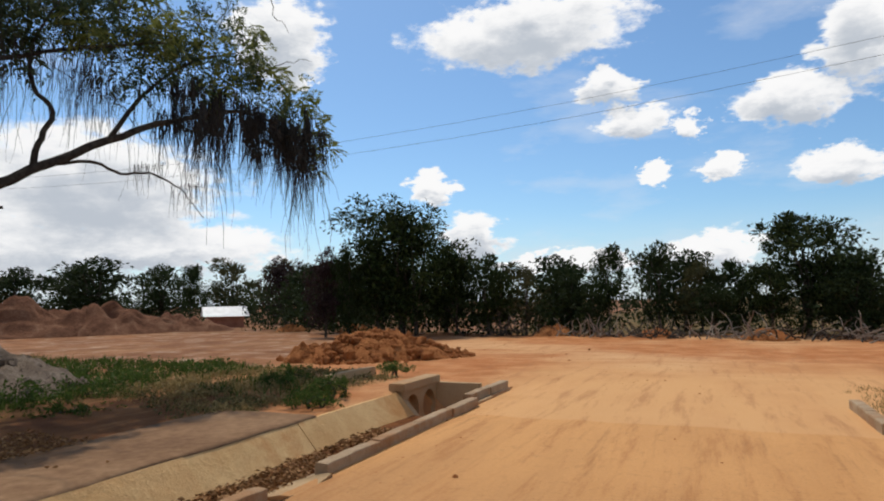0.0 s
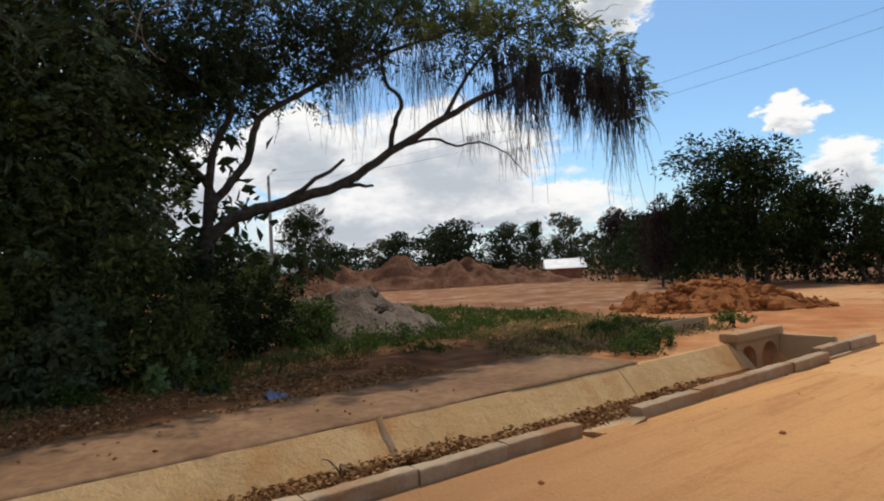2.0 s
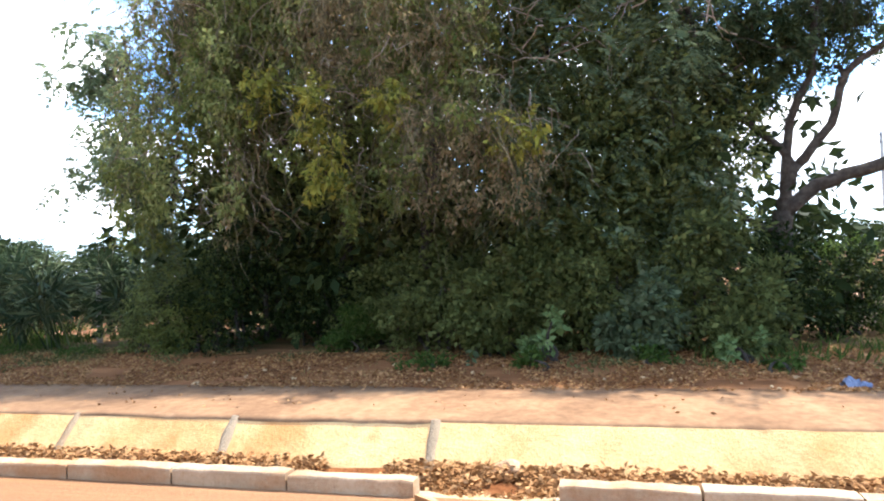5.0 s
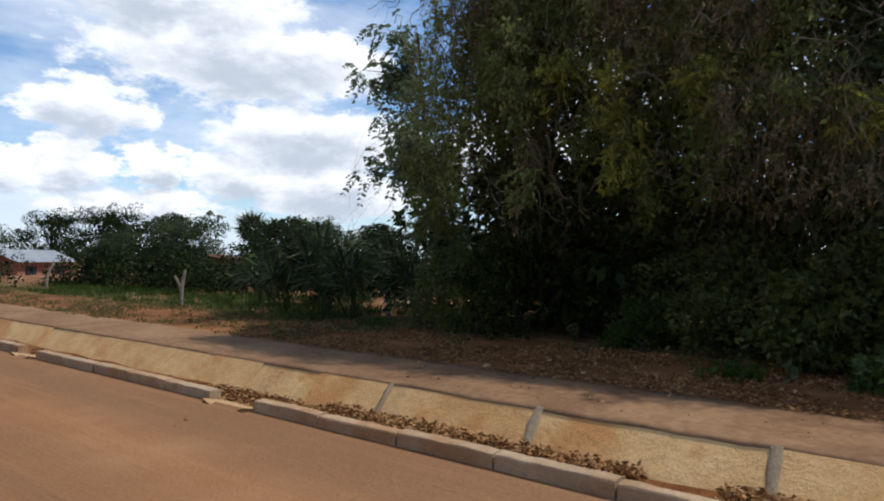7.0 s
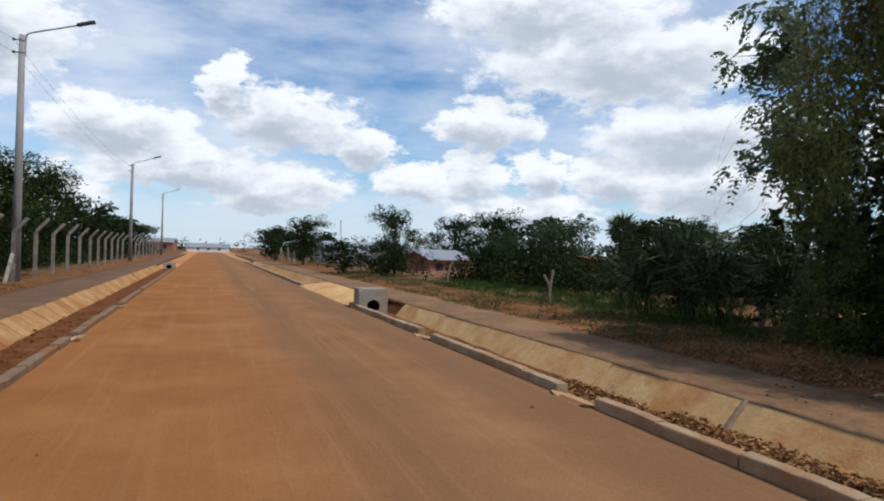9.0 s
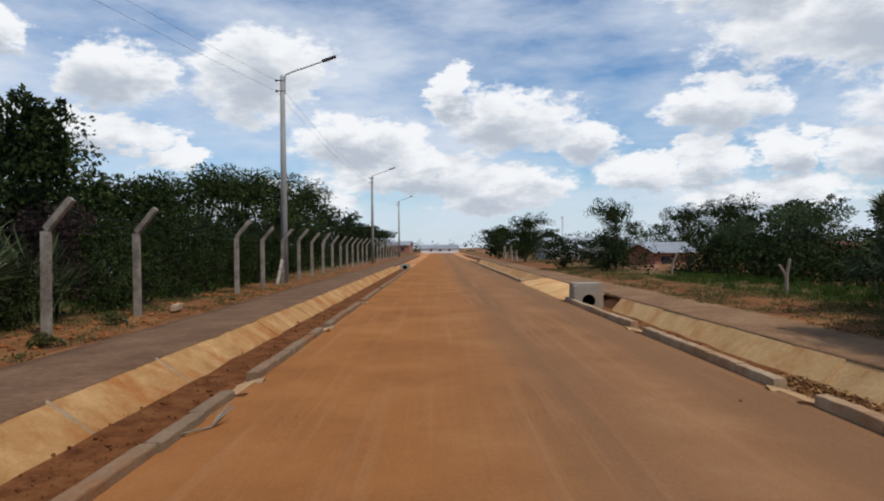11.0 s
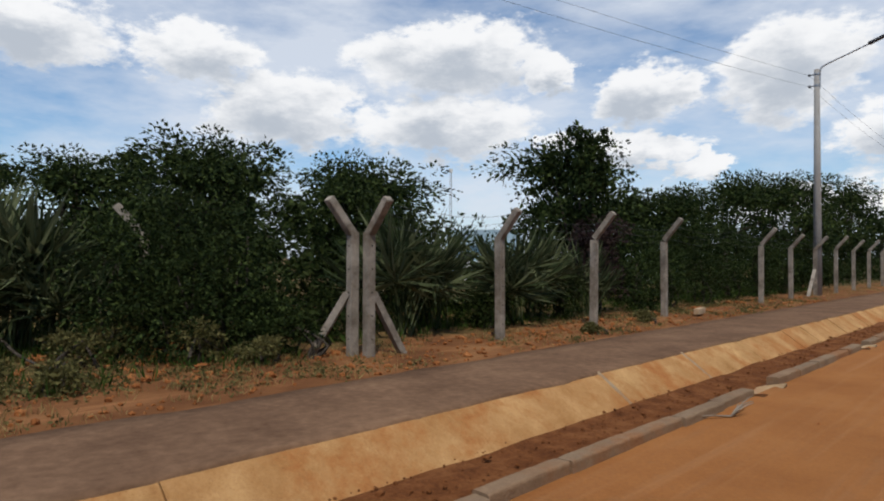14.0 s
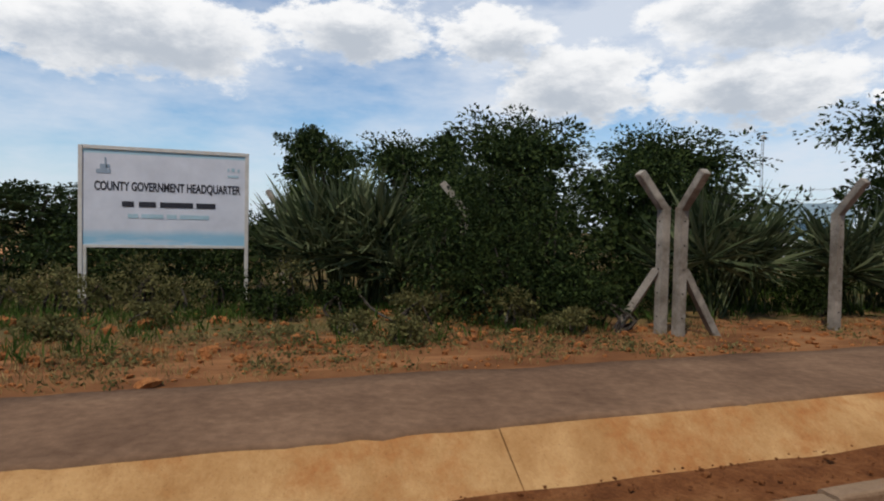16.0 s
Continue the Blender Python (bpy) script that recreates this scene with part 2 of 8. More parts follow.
def ground_material():
    n = Nodes("red_soil")
    big = n.noise(0.12, 5, 0.6)
    mid = n.noise(1.1, 6, 0.6)
    fine = n.noise(14, 6, 0.65)
    tracks = n.noise(1.0, 5, 0.6, n.scaled((0.25, 1.6, 1)))
    soil = n.ramp(mid, (0.28, (0.30, 0.115, 0.042)), (0.5, (0.44, 0.20, 0.085)), (0.72, (0.56, 0.31, 0.15)))
    pale = n.mix(n.span(big, 0.42, 0.62), soil, (0.58, 0.36, 0.19))
    worn = n.mix(n.math("MULTIPLY", n.span(tracks, 0.45, 0.7), 0.55), pale, (0.36, 0.14, 0.055))
    col = n.mix(0.35, worn, n.ramp(fine, (0.25, (0.20, 0.08, 0.03)), (0.75, (0.66, 0.42, 0.24))), "SOFT_LIGHT")
    col = n.mix(n.math("MULTIPLY", n.span(n.noise(5.0, 7, 0.72), 0.53, 0.70), 0.45), col, (0.25, 0.105, 0.042))
    # the unmade land beside and behind the paths is browner, with dead grass in it
    ax = n.math("ABSOLUTE", n.math("SUBTRACT", n.axis(0), 1.0), 0.0)
    verge = n.span(n.math("ADD", ax, n.math("MULTIPLY", n.noise(0.9, 4), 2.2)), 8.6, 10.2)
    north = n.span(n.math("ADD", n.axis(1), n.math("MULTIPLY", n.noise(0.35, 4), 5.0)), -8.0, -4.0)
    scrub = n.ramp(n.noise(2.3, 6, 0.65), (0.3, (0.075, 0.048, 0.024)), (0.55, (0.10, 0.082, 0.032)), (0.75, (0.065, 0.078, 0.024)))
    soil_verge = n.mix(n.span(n.math("ADD", ax, n.math("MULTIPLY", n.noise(1.7, 4), 0.8)), 5.6, 6.6), col, n.ramp(mid, (0.3, (0.105, 0.042, 0.018)), (0.55, (0.18, 0.078, 0.031)), (0.75, (0.26, 0.13, 0.056))))
    col = n.mix(north, col, soil_verge)
    beyond = n.math("MAXIMUM", n.span(n.math("ADD", n.axis(1), n.math("MULTIPLY", n.noise(0.5, 4), 2.0)), -28.0, -30.5), n.span(ax, 42.0, 48.0))
    col = n.mix(n.math("MULTIPLY", n.math("MAXIMUM", n.math("MULTIPLY", verge, north), beyond), 0.92), col, scrub)
    # pale trampled sand at the mouth of the road, duller ground on the cleared land
    sand = n.math("MULTIPLY", n.math("MULTIPLY", n.span(n.math("ADD", n.axis(1), n.math("MULTIPLY", n.noise(0.6, 4), 5.0)), -17.0, -9.5), n.span(n.axis(1), -7.0, -8.0)), n.span(n.math("ADD", ax, n.math("MULTIPLY", n.noise(0.9, 4), 1.5)), 5.4, 3.6))
    col = n.mix(n.math("MULTIPLY", sand, n.span(n.noise(0.7, 5, 0.6, n.scaled((1.4, 0.3, 1))), 0.3, 0.6, 0.75, 0.97)), col, (0.60, 0.325, 0.138))
    mouth = n.noise(1.0, 7, 0.72, n.scaled((3.2, 0.35, 1)))
    col = n.mix(n.math("MULTIPLY", n.span(mouth, 0.5, 0.66), 0.55), col, (0.36, 0.165, 0.07))
    dull = n.math("MULTIPLY", n.span(n.math("ADD", n.axis(0), n.math("MULTIPLY", n.noise(0.4, 4), 4.0)), 11.5, 15.0), n.span(n.noise(0.3, 5, 0.6), 0.3, 0.6, 0.75, 1.0))
    col = n.mix(dull, col, n.ramp(n.noise(0.8, 6, 0.65), (0.3, (0.13, 0.058, 0.029)), (0.52, (0.235, 0.108, 0.052)), (0.72, (0.40, 0.30, 0.21))))
    h = n.math("ADD", n.math("MULTIPLY", fine, 0.5), n.math("MULTIPLY", mid, 0.9))
    return n.done(col, 0.97, h, 0.7, 0.06, 0.05)


def road_material():
    n = Nodes("dusty_road")
    streak = n.noise(1.0, 6, 0.6, n.scaled((1.5, 0.045, 1)))
    streak2 = n.noise(1.0, 5, 0.6, n.scaled((4.5, 0.12, 1)))
    patch = n.noise(0.55, 6, 0.62)
    fine = n.noise(30, 5, 0.65)
    wob = n.math("ADD", n.axis(0), n.math("MULTIPLY", n.noise(0.25, 3), 0.9))
    base = n.ramp(patch, (0.3, (0.245, 0.104, 0.036)), (0.52, (0.305, 0.134, 0.047)), (0.72, (0.355, 0.170, 0.064)))
    tan = n.ramp(patch, (0.3, (0.215, 0.112, 0.055)), (0.52, (0.27, 0.146, 0.075)), (0.72, (0.33, 0.19, 0.102)))
    base = n.mix(n.span(n.math("ADD", wob, n.math("MULTIPLY", n.math("SUBTRACT", streak, 0.5), 3.0)), -0.2, 3.8), base, tan)
    # wheel-worn greyer lanes where the old surface shows through the dust
    lane = n.math("MULTIPLY", n.span(wob, 1.45, 2.1), n.span(wob, 3.1, 2.2))
    lane2 = n.math("MULTIPLY", n.span(wob, 3.1, 3.8), n.span(wob, 5.0, 4.4))
    away = n.span(n.axis(1), -9.0, -1.0)
    grey = n.math("MULTIPLY", n.math("MULTIPLY", n.math("MAXIMUM", lane, n.math("MULTIPLY", lane2, 0.95)), n.span(streak, 0.25, 0.6, 0.4, 0.85)), away)
    col = n.mix(grey, base, (0.205, 0.116, 0.064))
    col = n.mix(n.math("MULTIPLY", n.span(streak2, 0.5, 0.72), 0.4), col, (0.37, 0.20, 0.10))
    # paler, drier sand towards the junction
    col = n.mix(n.math("MULTIPLY", n.span(n.axis(1), 0.5, -7.0), n.span(n.noise(0.7, 5, 0.6, n.scaled((1.4, 0.3, 1))), 0.3, 0.6, 0.75, 0.97)), col, (0.60, 0.325, 0.138))
    mouth = n.noise(1.0, 7, 0.72, n.scaled((3.2, 0.35, 1)))
    col = n.mix(n.math("MULTIPLY", n.math("MULTIPLY", n.span(mouth, 0.5, 0.66), 0.55), n.span(n.axis(1), 0.0, -5.0)), col, (0.36, 0.165, 0.07))
    col = n.mix(0.3, col, n.ramp(fine, (0.25, (0.22, 0.12, 0.06)), (0.75, (0.75, 0.55, 0.36))), "SOFT_LIGHT")
    ruts = n.noise(1.0, 7, 0.7, n.scaled((6.0, 0.35, 1)))
    col = n.mix(n.math("MULTIPLY", n.span(ruts, 0.54, 0.70), 0.38), col, (0.25, 0.115, 0.05))
    col = n.mix(n.math("MULTIPLY", n.span(n.noise(6.0, 7, 0.72), 0.54, 0.70), 0.35), col, (0.27, 0.13, 0.058))
    specks = n.noise(55, 2, 0.5)
    col = n.mix(n.math("MULTIPLY", n.span(specks, 0.70, 0.74), 0.6), col, (0.16, 0.08, 0.04))
    h = n.math("ADD", n.math("ADD", n.math("MULTIPLY", streak2, 1.2), fine), n.math("MULTIPLY", n.noise(4.0, 5, 0.6), 0.8))
    return n.done(col, 0.97, h, 0.6, 0.03, 0.05)


def soil_mat(name, a, b, c, scale=3.0, bump=0.6, dist=0.04):
    n = Nodes(name)
    m1, m2 = n.noise(scale, 6, 0.62), n.noise(scale * 8, 5, 0.65)
    col = n.ramp(m1, (0.28, a), (0.5, b), (0.74, c))
    col = n.mix(0.4, col, n.ramp(m2, (0.25, (0.2, 0.2, 0.2)), (0.78, (0.8, 0.8, 0.8))), "SOFT_LIGHT")
    return n.done(col, 0.95, n.math("ADD", m2, m1), bump, dist, 0.05)


def concrete_mat(name, a, b, stain, soil=0.5, scale=1.0):
    n = Nodes(name)
    n.co = n.t.nodes.new("ShaderNodeNewGeometry").outputs["Position"]
    oi = n.t.nodes.new("ShaderNodeObjectInfo")
    wide, fine = n.noise(1.6 * scale, 7, 0.68), n.noise(38 * scale, 6, 0.68)
    blotch, run = n.noise(0.9 * scale, 6, 0.7), n.noise(1.0, 6, 0.65, n.scaled((5.0, 5.0, 0.8)))
    col = n.ramp(wide, (0.30, a), (0.50, tuple((p + q) / 2 for p, q in zip(a, b))), (0.68, b))
    col = n.mix(n.math("MULTIPLY", n.span(blotch, 0.46, 0.64), soil), col, stain)
    col = n.mix(n.math("MULTIPLY", n.span(run, 0.56, 0.74), soil * 0.45), col, tuple(v * 0.62 for v in stain))
    col = n.mix(n.math("MULTIPLY", oi.outputs["Random"], 0.25), col, stain)
    col = n.mix(0.32, col, n.ramp(fine, (0.25, (0.2, 0.2, 0.2)), (0.75, (0.78, 0.78, 0.78))), "SOFT_LIGHT")
    pits = n.noise(90 * scale, 4, 0.6)
    col = n.mix(n.math("MULTIPLY", n.span(pits, 0.62, 0.70), 0.55), col, tuple(v * 0.3 for v in stain))
    h = n.math("ADD", n.math("MULTIPLY", fine, 0.7), n.math("ADD", wide, n.math("MULTIPLY", n.noise(9 * scale, 5, 0.6), 0.8)))
    return n.done(col, 0.94, n.math("ADD", h, n.math("MULTIPLY", n.noise(4.0 * scale, 6, 0.7), 1.5)), 0.55, 0.024, 0.1)


def leaf_mat(name, dark, mid, light, through=0.25):
    n = Nodes(name)
    geo = n.t.nodes.new("ShaderNodeNewGeometry")
    drift = n.noise(0.9, 4, 0.6)
    pick = n.math("ADD", n.math("MULTIPLY", geo.outputs["Random Per Island"], 0.65), n.math("MULTIPLY", drift, 0.5))
    col = n.ramp(pick, (0.18, dark), (0.52, mid), (0.9, light))
    n.done(col, 0.6, None, spec=0.04)
    tr = n.t.nodes.new("ShaderNodeBsdfTranslucent")
    n.link(n.mix(0.5, col, light), tr.inputs[0])
    mixer = n.t.nodes.new("ShaderNodeMixShader")
    mixer.inputs[0].default_value = through
    n.link(n.b.outputs[0], mixer.inputs[1])
    n.link(tr.outputs[0], mixer.inputs[2])
    n.link(mixer.outputs[0], n.t.nodes["Material Output"].inputs[0])
    return n.m


def plain_mat(name, a, b, scale=8.0, rough=0.6, metal=0.0, bump=0.15):
    n = Nodes(name)
    f = n.noise(scale, 6, 0.6)
    m = n.done(n.ramp(f, (0.3, a), (0.7, b)), rough, f, bump, 0.01)
    n.b.inputs["Metallic"].default_value = metal
    return m


M_GROUND, M_ROAD = ground_material(), road_material()
M_MOUND = soil_mat("loose_red_soil", (0.20, 0.068, 0.022), (0.34, 0.125, 0.041), (0.46, 0.20, 0.074), 2.5, 0.9, 0.08)
M_BERM = soil_mat("brown_soil", (0.095, 0.042, 0.024), (0.17, 0.078, 0.043), (0.27, 0.145, 0.085), 1.2, 0.9, 0.1)
M_GREYSOIL = soil_mat("grey_soil", (0.12, 0.088, 0.064), (0.19, 0.142, 0.105), (0.28, 0.22, 0.165), 2.2, 0.9, 0.08)
M_SILT = soil_mat("channel_silt", (0.085, 0.030, 0.011), (0.15, 0.055, 0.019), (0.22, 0.092, 0.034), 3.5, 0.7, 0.03)
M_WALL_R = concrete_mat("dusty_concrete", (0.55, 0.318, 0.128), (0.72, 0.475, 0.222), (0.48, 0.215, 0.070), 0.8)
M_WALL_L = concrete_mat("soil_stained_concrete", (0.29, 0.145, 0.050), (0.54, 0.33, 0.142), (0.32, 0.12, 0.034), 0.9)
M_KERB = concrete_mat("kerb_concrete", (0.29, 0.205, 0.125), (0.48, 0.355, 0.225), (0.32, 0.165, 0.075), 0.85)
M_KERB_W = concrete_mat("dark_kerb_concrete", (0.155, 0.105, 0.066), (0.27, 0.19, 0.12), (0.25, 0.115, 0.05), 0.8)
M_POST = concrete_mat("grey_concrete", (0.20, 0.17, 0.138), (0.40, 0.345, 0.28), (0.12, 0.092, 0.065), 0.7, 2.5)
M_CULVERT = concrete_mat("pale_concrete", (0.27, 0.23, 0.18), (0.38, 0.33, 0.265), (0.38, 0.22, 0.11))
M_MORTAR = concrete_mat("old_mortar", (0.25, 0.19, 0.125), (0.40, 0.30, 0.19), (0.30, 0.165, 0.075), 0.8, 2.0)
M_HEADWALL = concrete_mat("tan_concrete", (0.40, 0.27, 0.14), (0.50, 0.35, 0.20), (0.36, 0.18, 0.08))
M_PATH_L = soil_mat("old_bitumen", (0.112, 0.063, 0.037), (0.155, 0.089, 0.052), (0.205, 0.12, 0.07), 1.3, 0.4, 0.01)
M_PATH_R = soil_mat("dusty_bitumen", (0.150, 0.082, 0.044), (0.215, 0.122, 0.065), (0.29, 0.175, 0.094), 1.1, 0.4, 0.01)
# Near-black colour stands in for the shade inside pipes and wire holes.
M_HOLE_SHADE = plain_mat("hollow_shade", (0.012, 0.010, 0.008), (0.025, 0.02, 0.016), 5, 0.95)
M_BARK = soil_mat("bark", (0.036, 0.029, 0.023), (0.070, 0.057, 0.045), (0.125, 0.104, 0.082), 9.0, 0.9, 0.03)
M_DEADWOOD = soil_mat("bleached_wood", (0.16, 0.125, 0.095), (0.26, 0.21, 0.16), (0.36, 0.30, 0.23), 9.0, 0.7, 0.02)
M_VINE = soil_mat("dry_vine", (0.075, 0.058, 0.032), (0.14, 0.112, 0.062), (0.25, 0.20, 0.115), 2.0, 0.3, 0.01)
M_MOSS = soil_mat("hanging_lichen", (0.028, 0.027, 0.026), (0.050, 0.047, 0.043), (0.085, 0.079, 0.070), 2.0, 0.3, 0.01)
# Thicket leaves coloured brighter than the shrub leaf, standing in for light.
L_THICKET_LIT = leaf_mat("lit_thicket_leaf", (0.032, 0.043, 0.013), (0.085, 0.104, 0.031), (0.20, 0.215, 0.072), 0.5)
# Shrub leaves set near-black, so the shade inside bushes sits in the colour.
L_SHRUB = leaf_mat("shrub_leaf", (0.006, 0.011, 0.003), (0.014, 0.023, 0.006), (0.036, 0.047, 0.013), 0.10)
L_YELLOW = leaf_mat("yellow_green_leaf", (0.097, 0.109, 0.020), (0.196, 0.196, 0.032), (0.344, 0.311, 0.063), 0.45)
L_OLIVE = leaf_mat("vine_leaf", (0.052, 0.070, 0.018), (0.105, 0.128, 0.032), (0.21, 0.22, 0.06), 0.45)
L_VINELEAF = leaf_mat("creeper_leaf", (0.085, 0.105, 0.032), (0.18, 0.205, 0.062), (0.34, 0.35, 0.125), 0.5)
L_DRYVINE = leaf_mat("dry_creeper_leaf", (0.095, 0.072, 0.036), (0.20, 0.150, 0.074), (0.36, 0.28, 0.145), 0.55)
L_PALEPALM = leaf_mat("pale_palm_leaf", (0.010, 0.019, 0.008), (0.026, 0.041, 0.017), (0.115, 0.13, 0.062), 0.15)
L_AIRY = leaf_mat("pale_tree_leaf", (0.045, 0.068, 0.034), (0.090, 0.122, 0.060), (0.18, 0.215, 0.115), 0.45)
# Pale trees' own tone; on the leaning crown a tree leaf lifted for light.
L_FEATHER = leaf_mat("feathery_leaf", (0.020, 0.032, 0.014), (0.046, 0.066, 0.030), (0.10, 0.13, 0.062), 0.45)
# Near-black base holds crown shade; the light end stands for sunlit leaves.
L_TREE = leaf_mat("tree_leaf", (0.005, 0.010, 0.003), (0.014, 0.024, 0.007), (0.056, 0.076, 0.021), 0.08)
L_FAR = leaf_mat("distant_leaf", (0.011, 0.018, 0.007), (0.020, 0.031, 0.011), (0.039, 0.054, 0.019), 0.2)
L_FAR2 = leaf_mat("dry_distant_leaf", (0.034, 0.034, 0.017), (0.058, 0.058, 0.024), (0.095, 0.088, 0.037), 0.25)
L_PALM = leaf_mat("palm_leaf", (0.014, 0.023, 0.009), (0.042, 0.056, 0.023), (0.15, 0.165, 0.082), 0.2)
L_GRASS = leaf_mat("grass_blade", (0.022, 0.044, 0.009), (0.044, 0.080, 0.016), (0.10, 0.135, 0.030), 0.35)
L_SAPLING = leaf_mat("sapling_leaf", (0.10, 0.15, 0.055), (0.17, 0.24, 0.085), (0.28, 0.36, 0.15), 0.45)
L_WEED = leaf_mat("dry_weed_leaf", (0.050, 0.048, 0.017), (0.098, 0.090, 0.031), (0.19, 0.165, 0.065), 0.3)
L_DRYGRASS = leaf_mat("dry_grass_blade", (0.17, 0.115, 0.042), (0.26, 0.18, 0.07), (0.38, 0.28, 0.12), 0.3)
L_LITTER = leaf_mat("dead_leaf", (0.110, 0.048, 0.019), (0.235, 0.112, 0.042), (0.43, 0.24, 0.105), 0.1)
L_PURPLE = leaf_mat("dark_purple_leaf", (0.015, 0.011, 0.011), (0.034, 0.019, 0.020), (0.051, 0.034, 0.027), 0.2)
M_STEEL = plain_mat("galvanised_steel", (0.28, 0.29, 0.30), (0.40, 0.41, 0.42), 12, 0.5, 0.7)
M_LAMP = plain_mat("lamp_housing", (0.05, 0.05, 0.055), (0.09, 0.09, 0.095), 8, 0.5, 0.2)
M_POLE = concrete_mat("pole_concrete", (0.26, 0.25, 0.235), (0.36, 0.345, 0.32), (0.22, 0.19, 0.165), scale=0.8)
M_WIRE = plain_mat("wire", (0.03, 0.03, 0.032), (0.05, 0.05, 0.052), 8, 0.6)
M_ROOF = plain_mat("pale_sheet_roof", (0.45, 0.47, 0.49), (0.60, 0.62, 0.64), 2, 0.5, 0.2)
M_ROOFBLUE = plain_mat("blue_grey_roof", (0.30, 0.40, 0.44), (0.40, 0.50, 0.54), 2, 0.5, 0.1)
M_PALEBLUE = plain_mat("pale_blue_render", (0.36, 0.52, 0.62), (0.46, 0.62, 0.72), 1.5, 0.8)
M_BLUEBAND = plain_mat("dark_blue_paint", (0.06, 0.10, 0.24), (0.08, 0.13, 0.30), 2, 0.6)
M_BRICK = plain_mat("red_block", (0.26, 0.10, 0.06), (0.36, 0.16, 0.10), 3, 0.9)
M_WHITEWALL = plain_mat("white_wall", (0.58, 0.57, 0.54), (0.72, 0.71, 0.68), 2, 0.8)
M_DARK = plain_mat("dark_opening", (0.02, 0.02, 0.022), (0.035, 0.035, 0.04), 4, 0.5)
M_LITTERBLUE = plain_mat("blue_plastic", (0.09, 0.11, 0.18), (0.14, 0.165, 0.24), 10, 0.45)
M_SIGNFRAME = plain_mat("cream_steel", (0.46, 0.42, 0.37), (0.58, 0.54, 0.48), 10, 0.55, 0.1)
M_LETTER = plain_mat("black_vinyl", (0.018, 0.018, 0.025), (0.03, 0.03, 0.038), 10, 0.55)
M_FAINT = plain_mat("faded_blue_vinyl", (0.30, 0.42, 0.46), (0.38, 0.50, 0.54), 10, 0.6)
M_LOGO = plain_mat("grey_blue_vinyl", (0.20, 0.25, 0.30), (0.30, 0.35, 0.40), 10, 0.6)


def board_material():
    n = Nodes("printed_board")
    z = n.axis(2)
    wob = n.math("ADD", z, n.math("MULTIPLY", n.noise(2.4, 5), 0.10))
    base = n.ramp(n.noise(3, 6, 0.6), (0.3, (0.50, 0.50, 0.53)), (0.7, (0.60, 0.60, 0.63)))
    col = n.mix(n.math("MULTIPLY", n.span(wob, 1.56, 1.40), 0.85), base, (0.20, 0.42, 0.54))
    col = n.mix(n.math("MULTIPLY", n.math("MULTIPLY", n.span(n.noise(1.6, 3, 0.5, n.scaled((1, 1, 5))), 0.48, 0.62), n.span(wob, 1.52, 1.36)), 0.5), col, (0.50, 0.54, 0.58))
    col = n.mix(n.math("MULTIPLY", n.span(z, 2.63, 2.66), 0.7), col, (0.22, 0.44, 0.50))
    return n.done(col, 0.45, None, spec=0.3)


M_BOARD = board_material()

# ---- building helpers ----


def mesh_of(name, verts, faces, material, smooth=False):
    me = bpy.data.meshes.new(name)
    me.from_pydata([tuple(v) for v in verts], [], faces)
    me.materials.append(material)
    if smooth:
        me.polygons.foreach_set("use_smooth", [True] * len(me.polygons))
    me.update()
    return me


def part(name, bm, material, parent=None, label="", smooth=False):
    """Links a bmesh, or a mesh, as one object under a thing or a part."""
    if isinstance(bm, bmesh.types.BMesh):
        me = bpy.data.meshes.new(name)
        bmesh.ops.recalc_face_normals(bm, faces=bm.faces)
        bm.to_mesh(me)
        bm.free()
        me.materials.append(material)
        if smooth:
            me.polygons.foreach_set("use_smooth", [True] * len(me.polygons))
    else:
        me = bm
    ob = new(name, me)
    if parent is not None:
        ob.parent = parent
    if label:
        tagged(ob, label)
    return ob


def thing(name, label, category, at=(0, 0, 0), turn=0.0, group="", kind=""):
    ob = new(name)
    ob.empty_display_size = 0.2
    ob.matrix_world = pose(*at, 0, 0, turn)
    return tagged(ob, label, category, group, kind)


def add_box(bm, x0, x1, y0, y1, z0, z1, bevel=0.0):
    r = bmesh.ops.create_cube(bm, size=1.0)
    vs = r["verts"]
    bmesh.ops.transform(bm, matrix=Matrix.Translation(((x0 + x1) / 2, (y0 + y1) / 2, (z0 + z1) / 2)) @ Matrix.Diagonal((x1 - x0, y1 - y0, z1 - z0, 1)), verts=vs)
    if bevel:
        es = list({e for v in vs for e in v.link_edges})
        bmesh.ops.bevel(bm, geom=es, offset=bevel, segments=2, affect="EDGES")
    return bm


def boxed(x0, x1, y0, y1, z0, z1, bevel=0.0):
    return add_box(bmesh.new(), x0, x1, y0, y1, z0, z1, bevel)


def add_tube(bm, pts, radii, sides=7, cap=True):
    pts = [Vector(p) for p in pts]
    rings = []
    side = None
    for i, p in enumerate(pts):
        d = (pts[min(i + 1, len(pts) - 1)] - pts[max(i - 1, 0)]).normalized()
        if side is None:
            side = d.cross(Vector((0.3, 0.9, 0.2)))
            if side.length < 1e-3:
                side = d.cross(Vector((1, 0, 0)))
        side = (side - d * side.dot(d)).normalized()
        up_ = d.cross(side)
        rings.append([bm.verts.new(p + (side * math.cos(a) + up_ * math.sin(a)) * radii[i]) for a in (2 * math.pi * k / sides for k in range(sides))])
    for a, b in zip(rings, rings[1:]):
        for k in range(sides):
            bm.faces.new((a[k], a[(k + 1) % sides], b[(k + 1) % sides], b[k]))
    if cap:
        bm.faces.new(rings[0][::-1])
        bm.faces.new(rings[-1])
    return bm


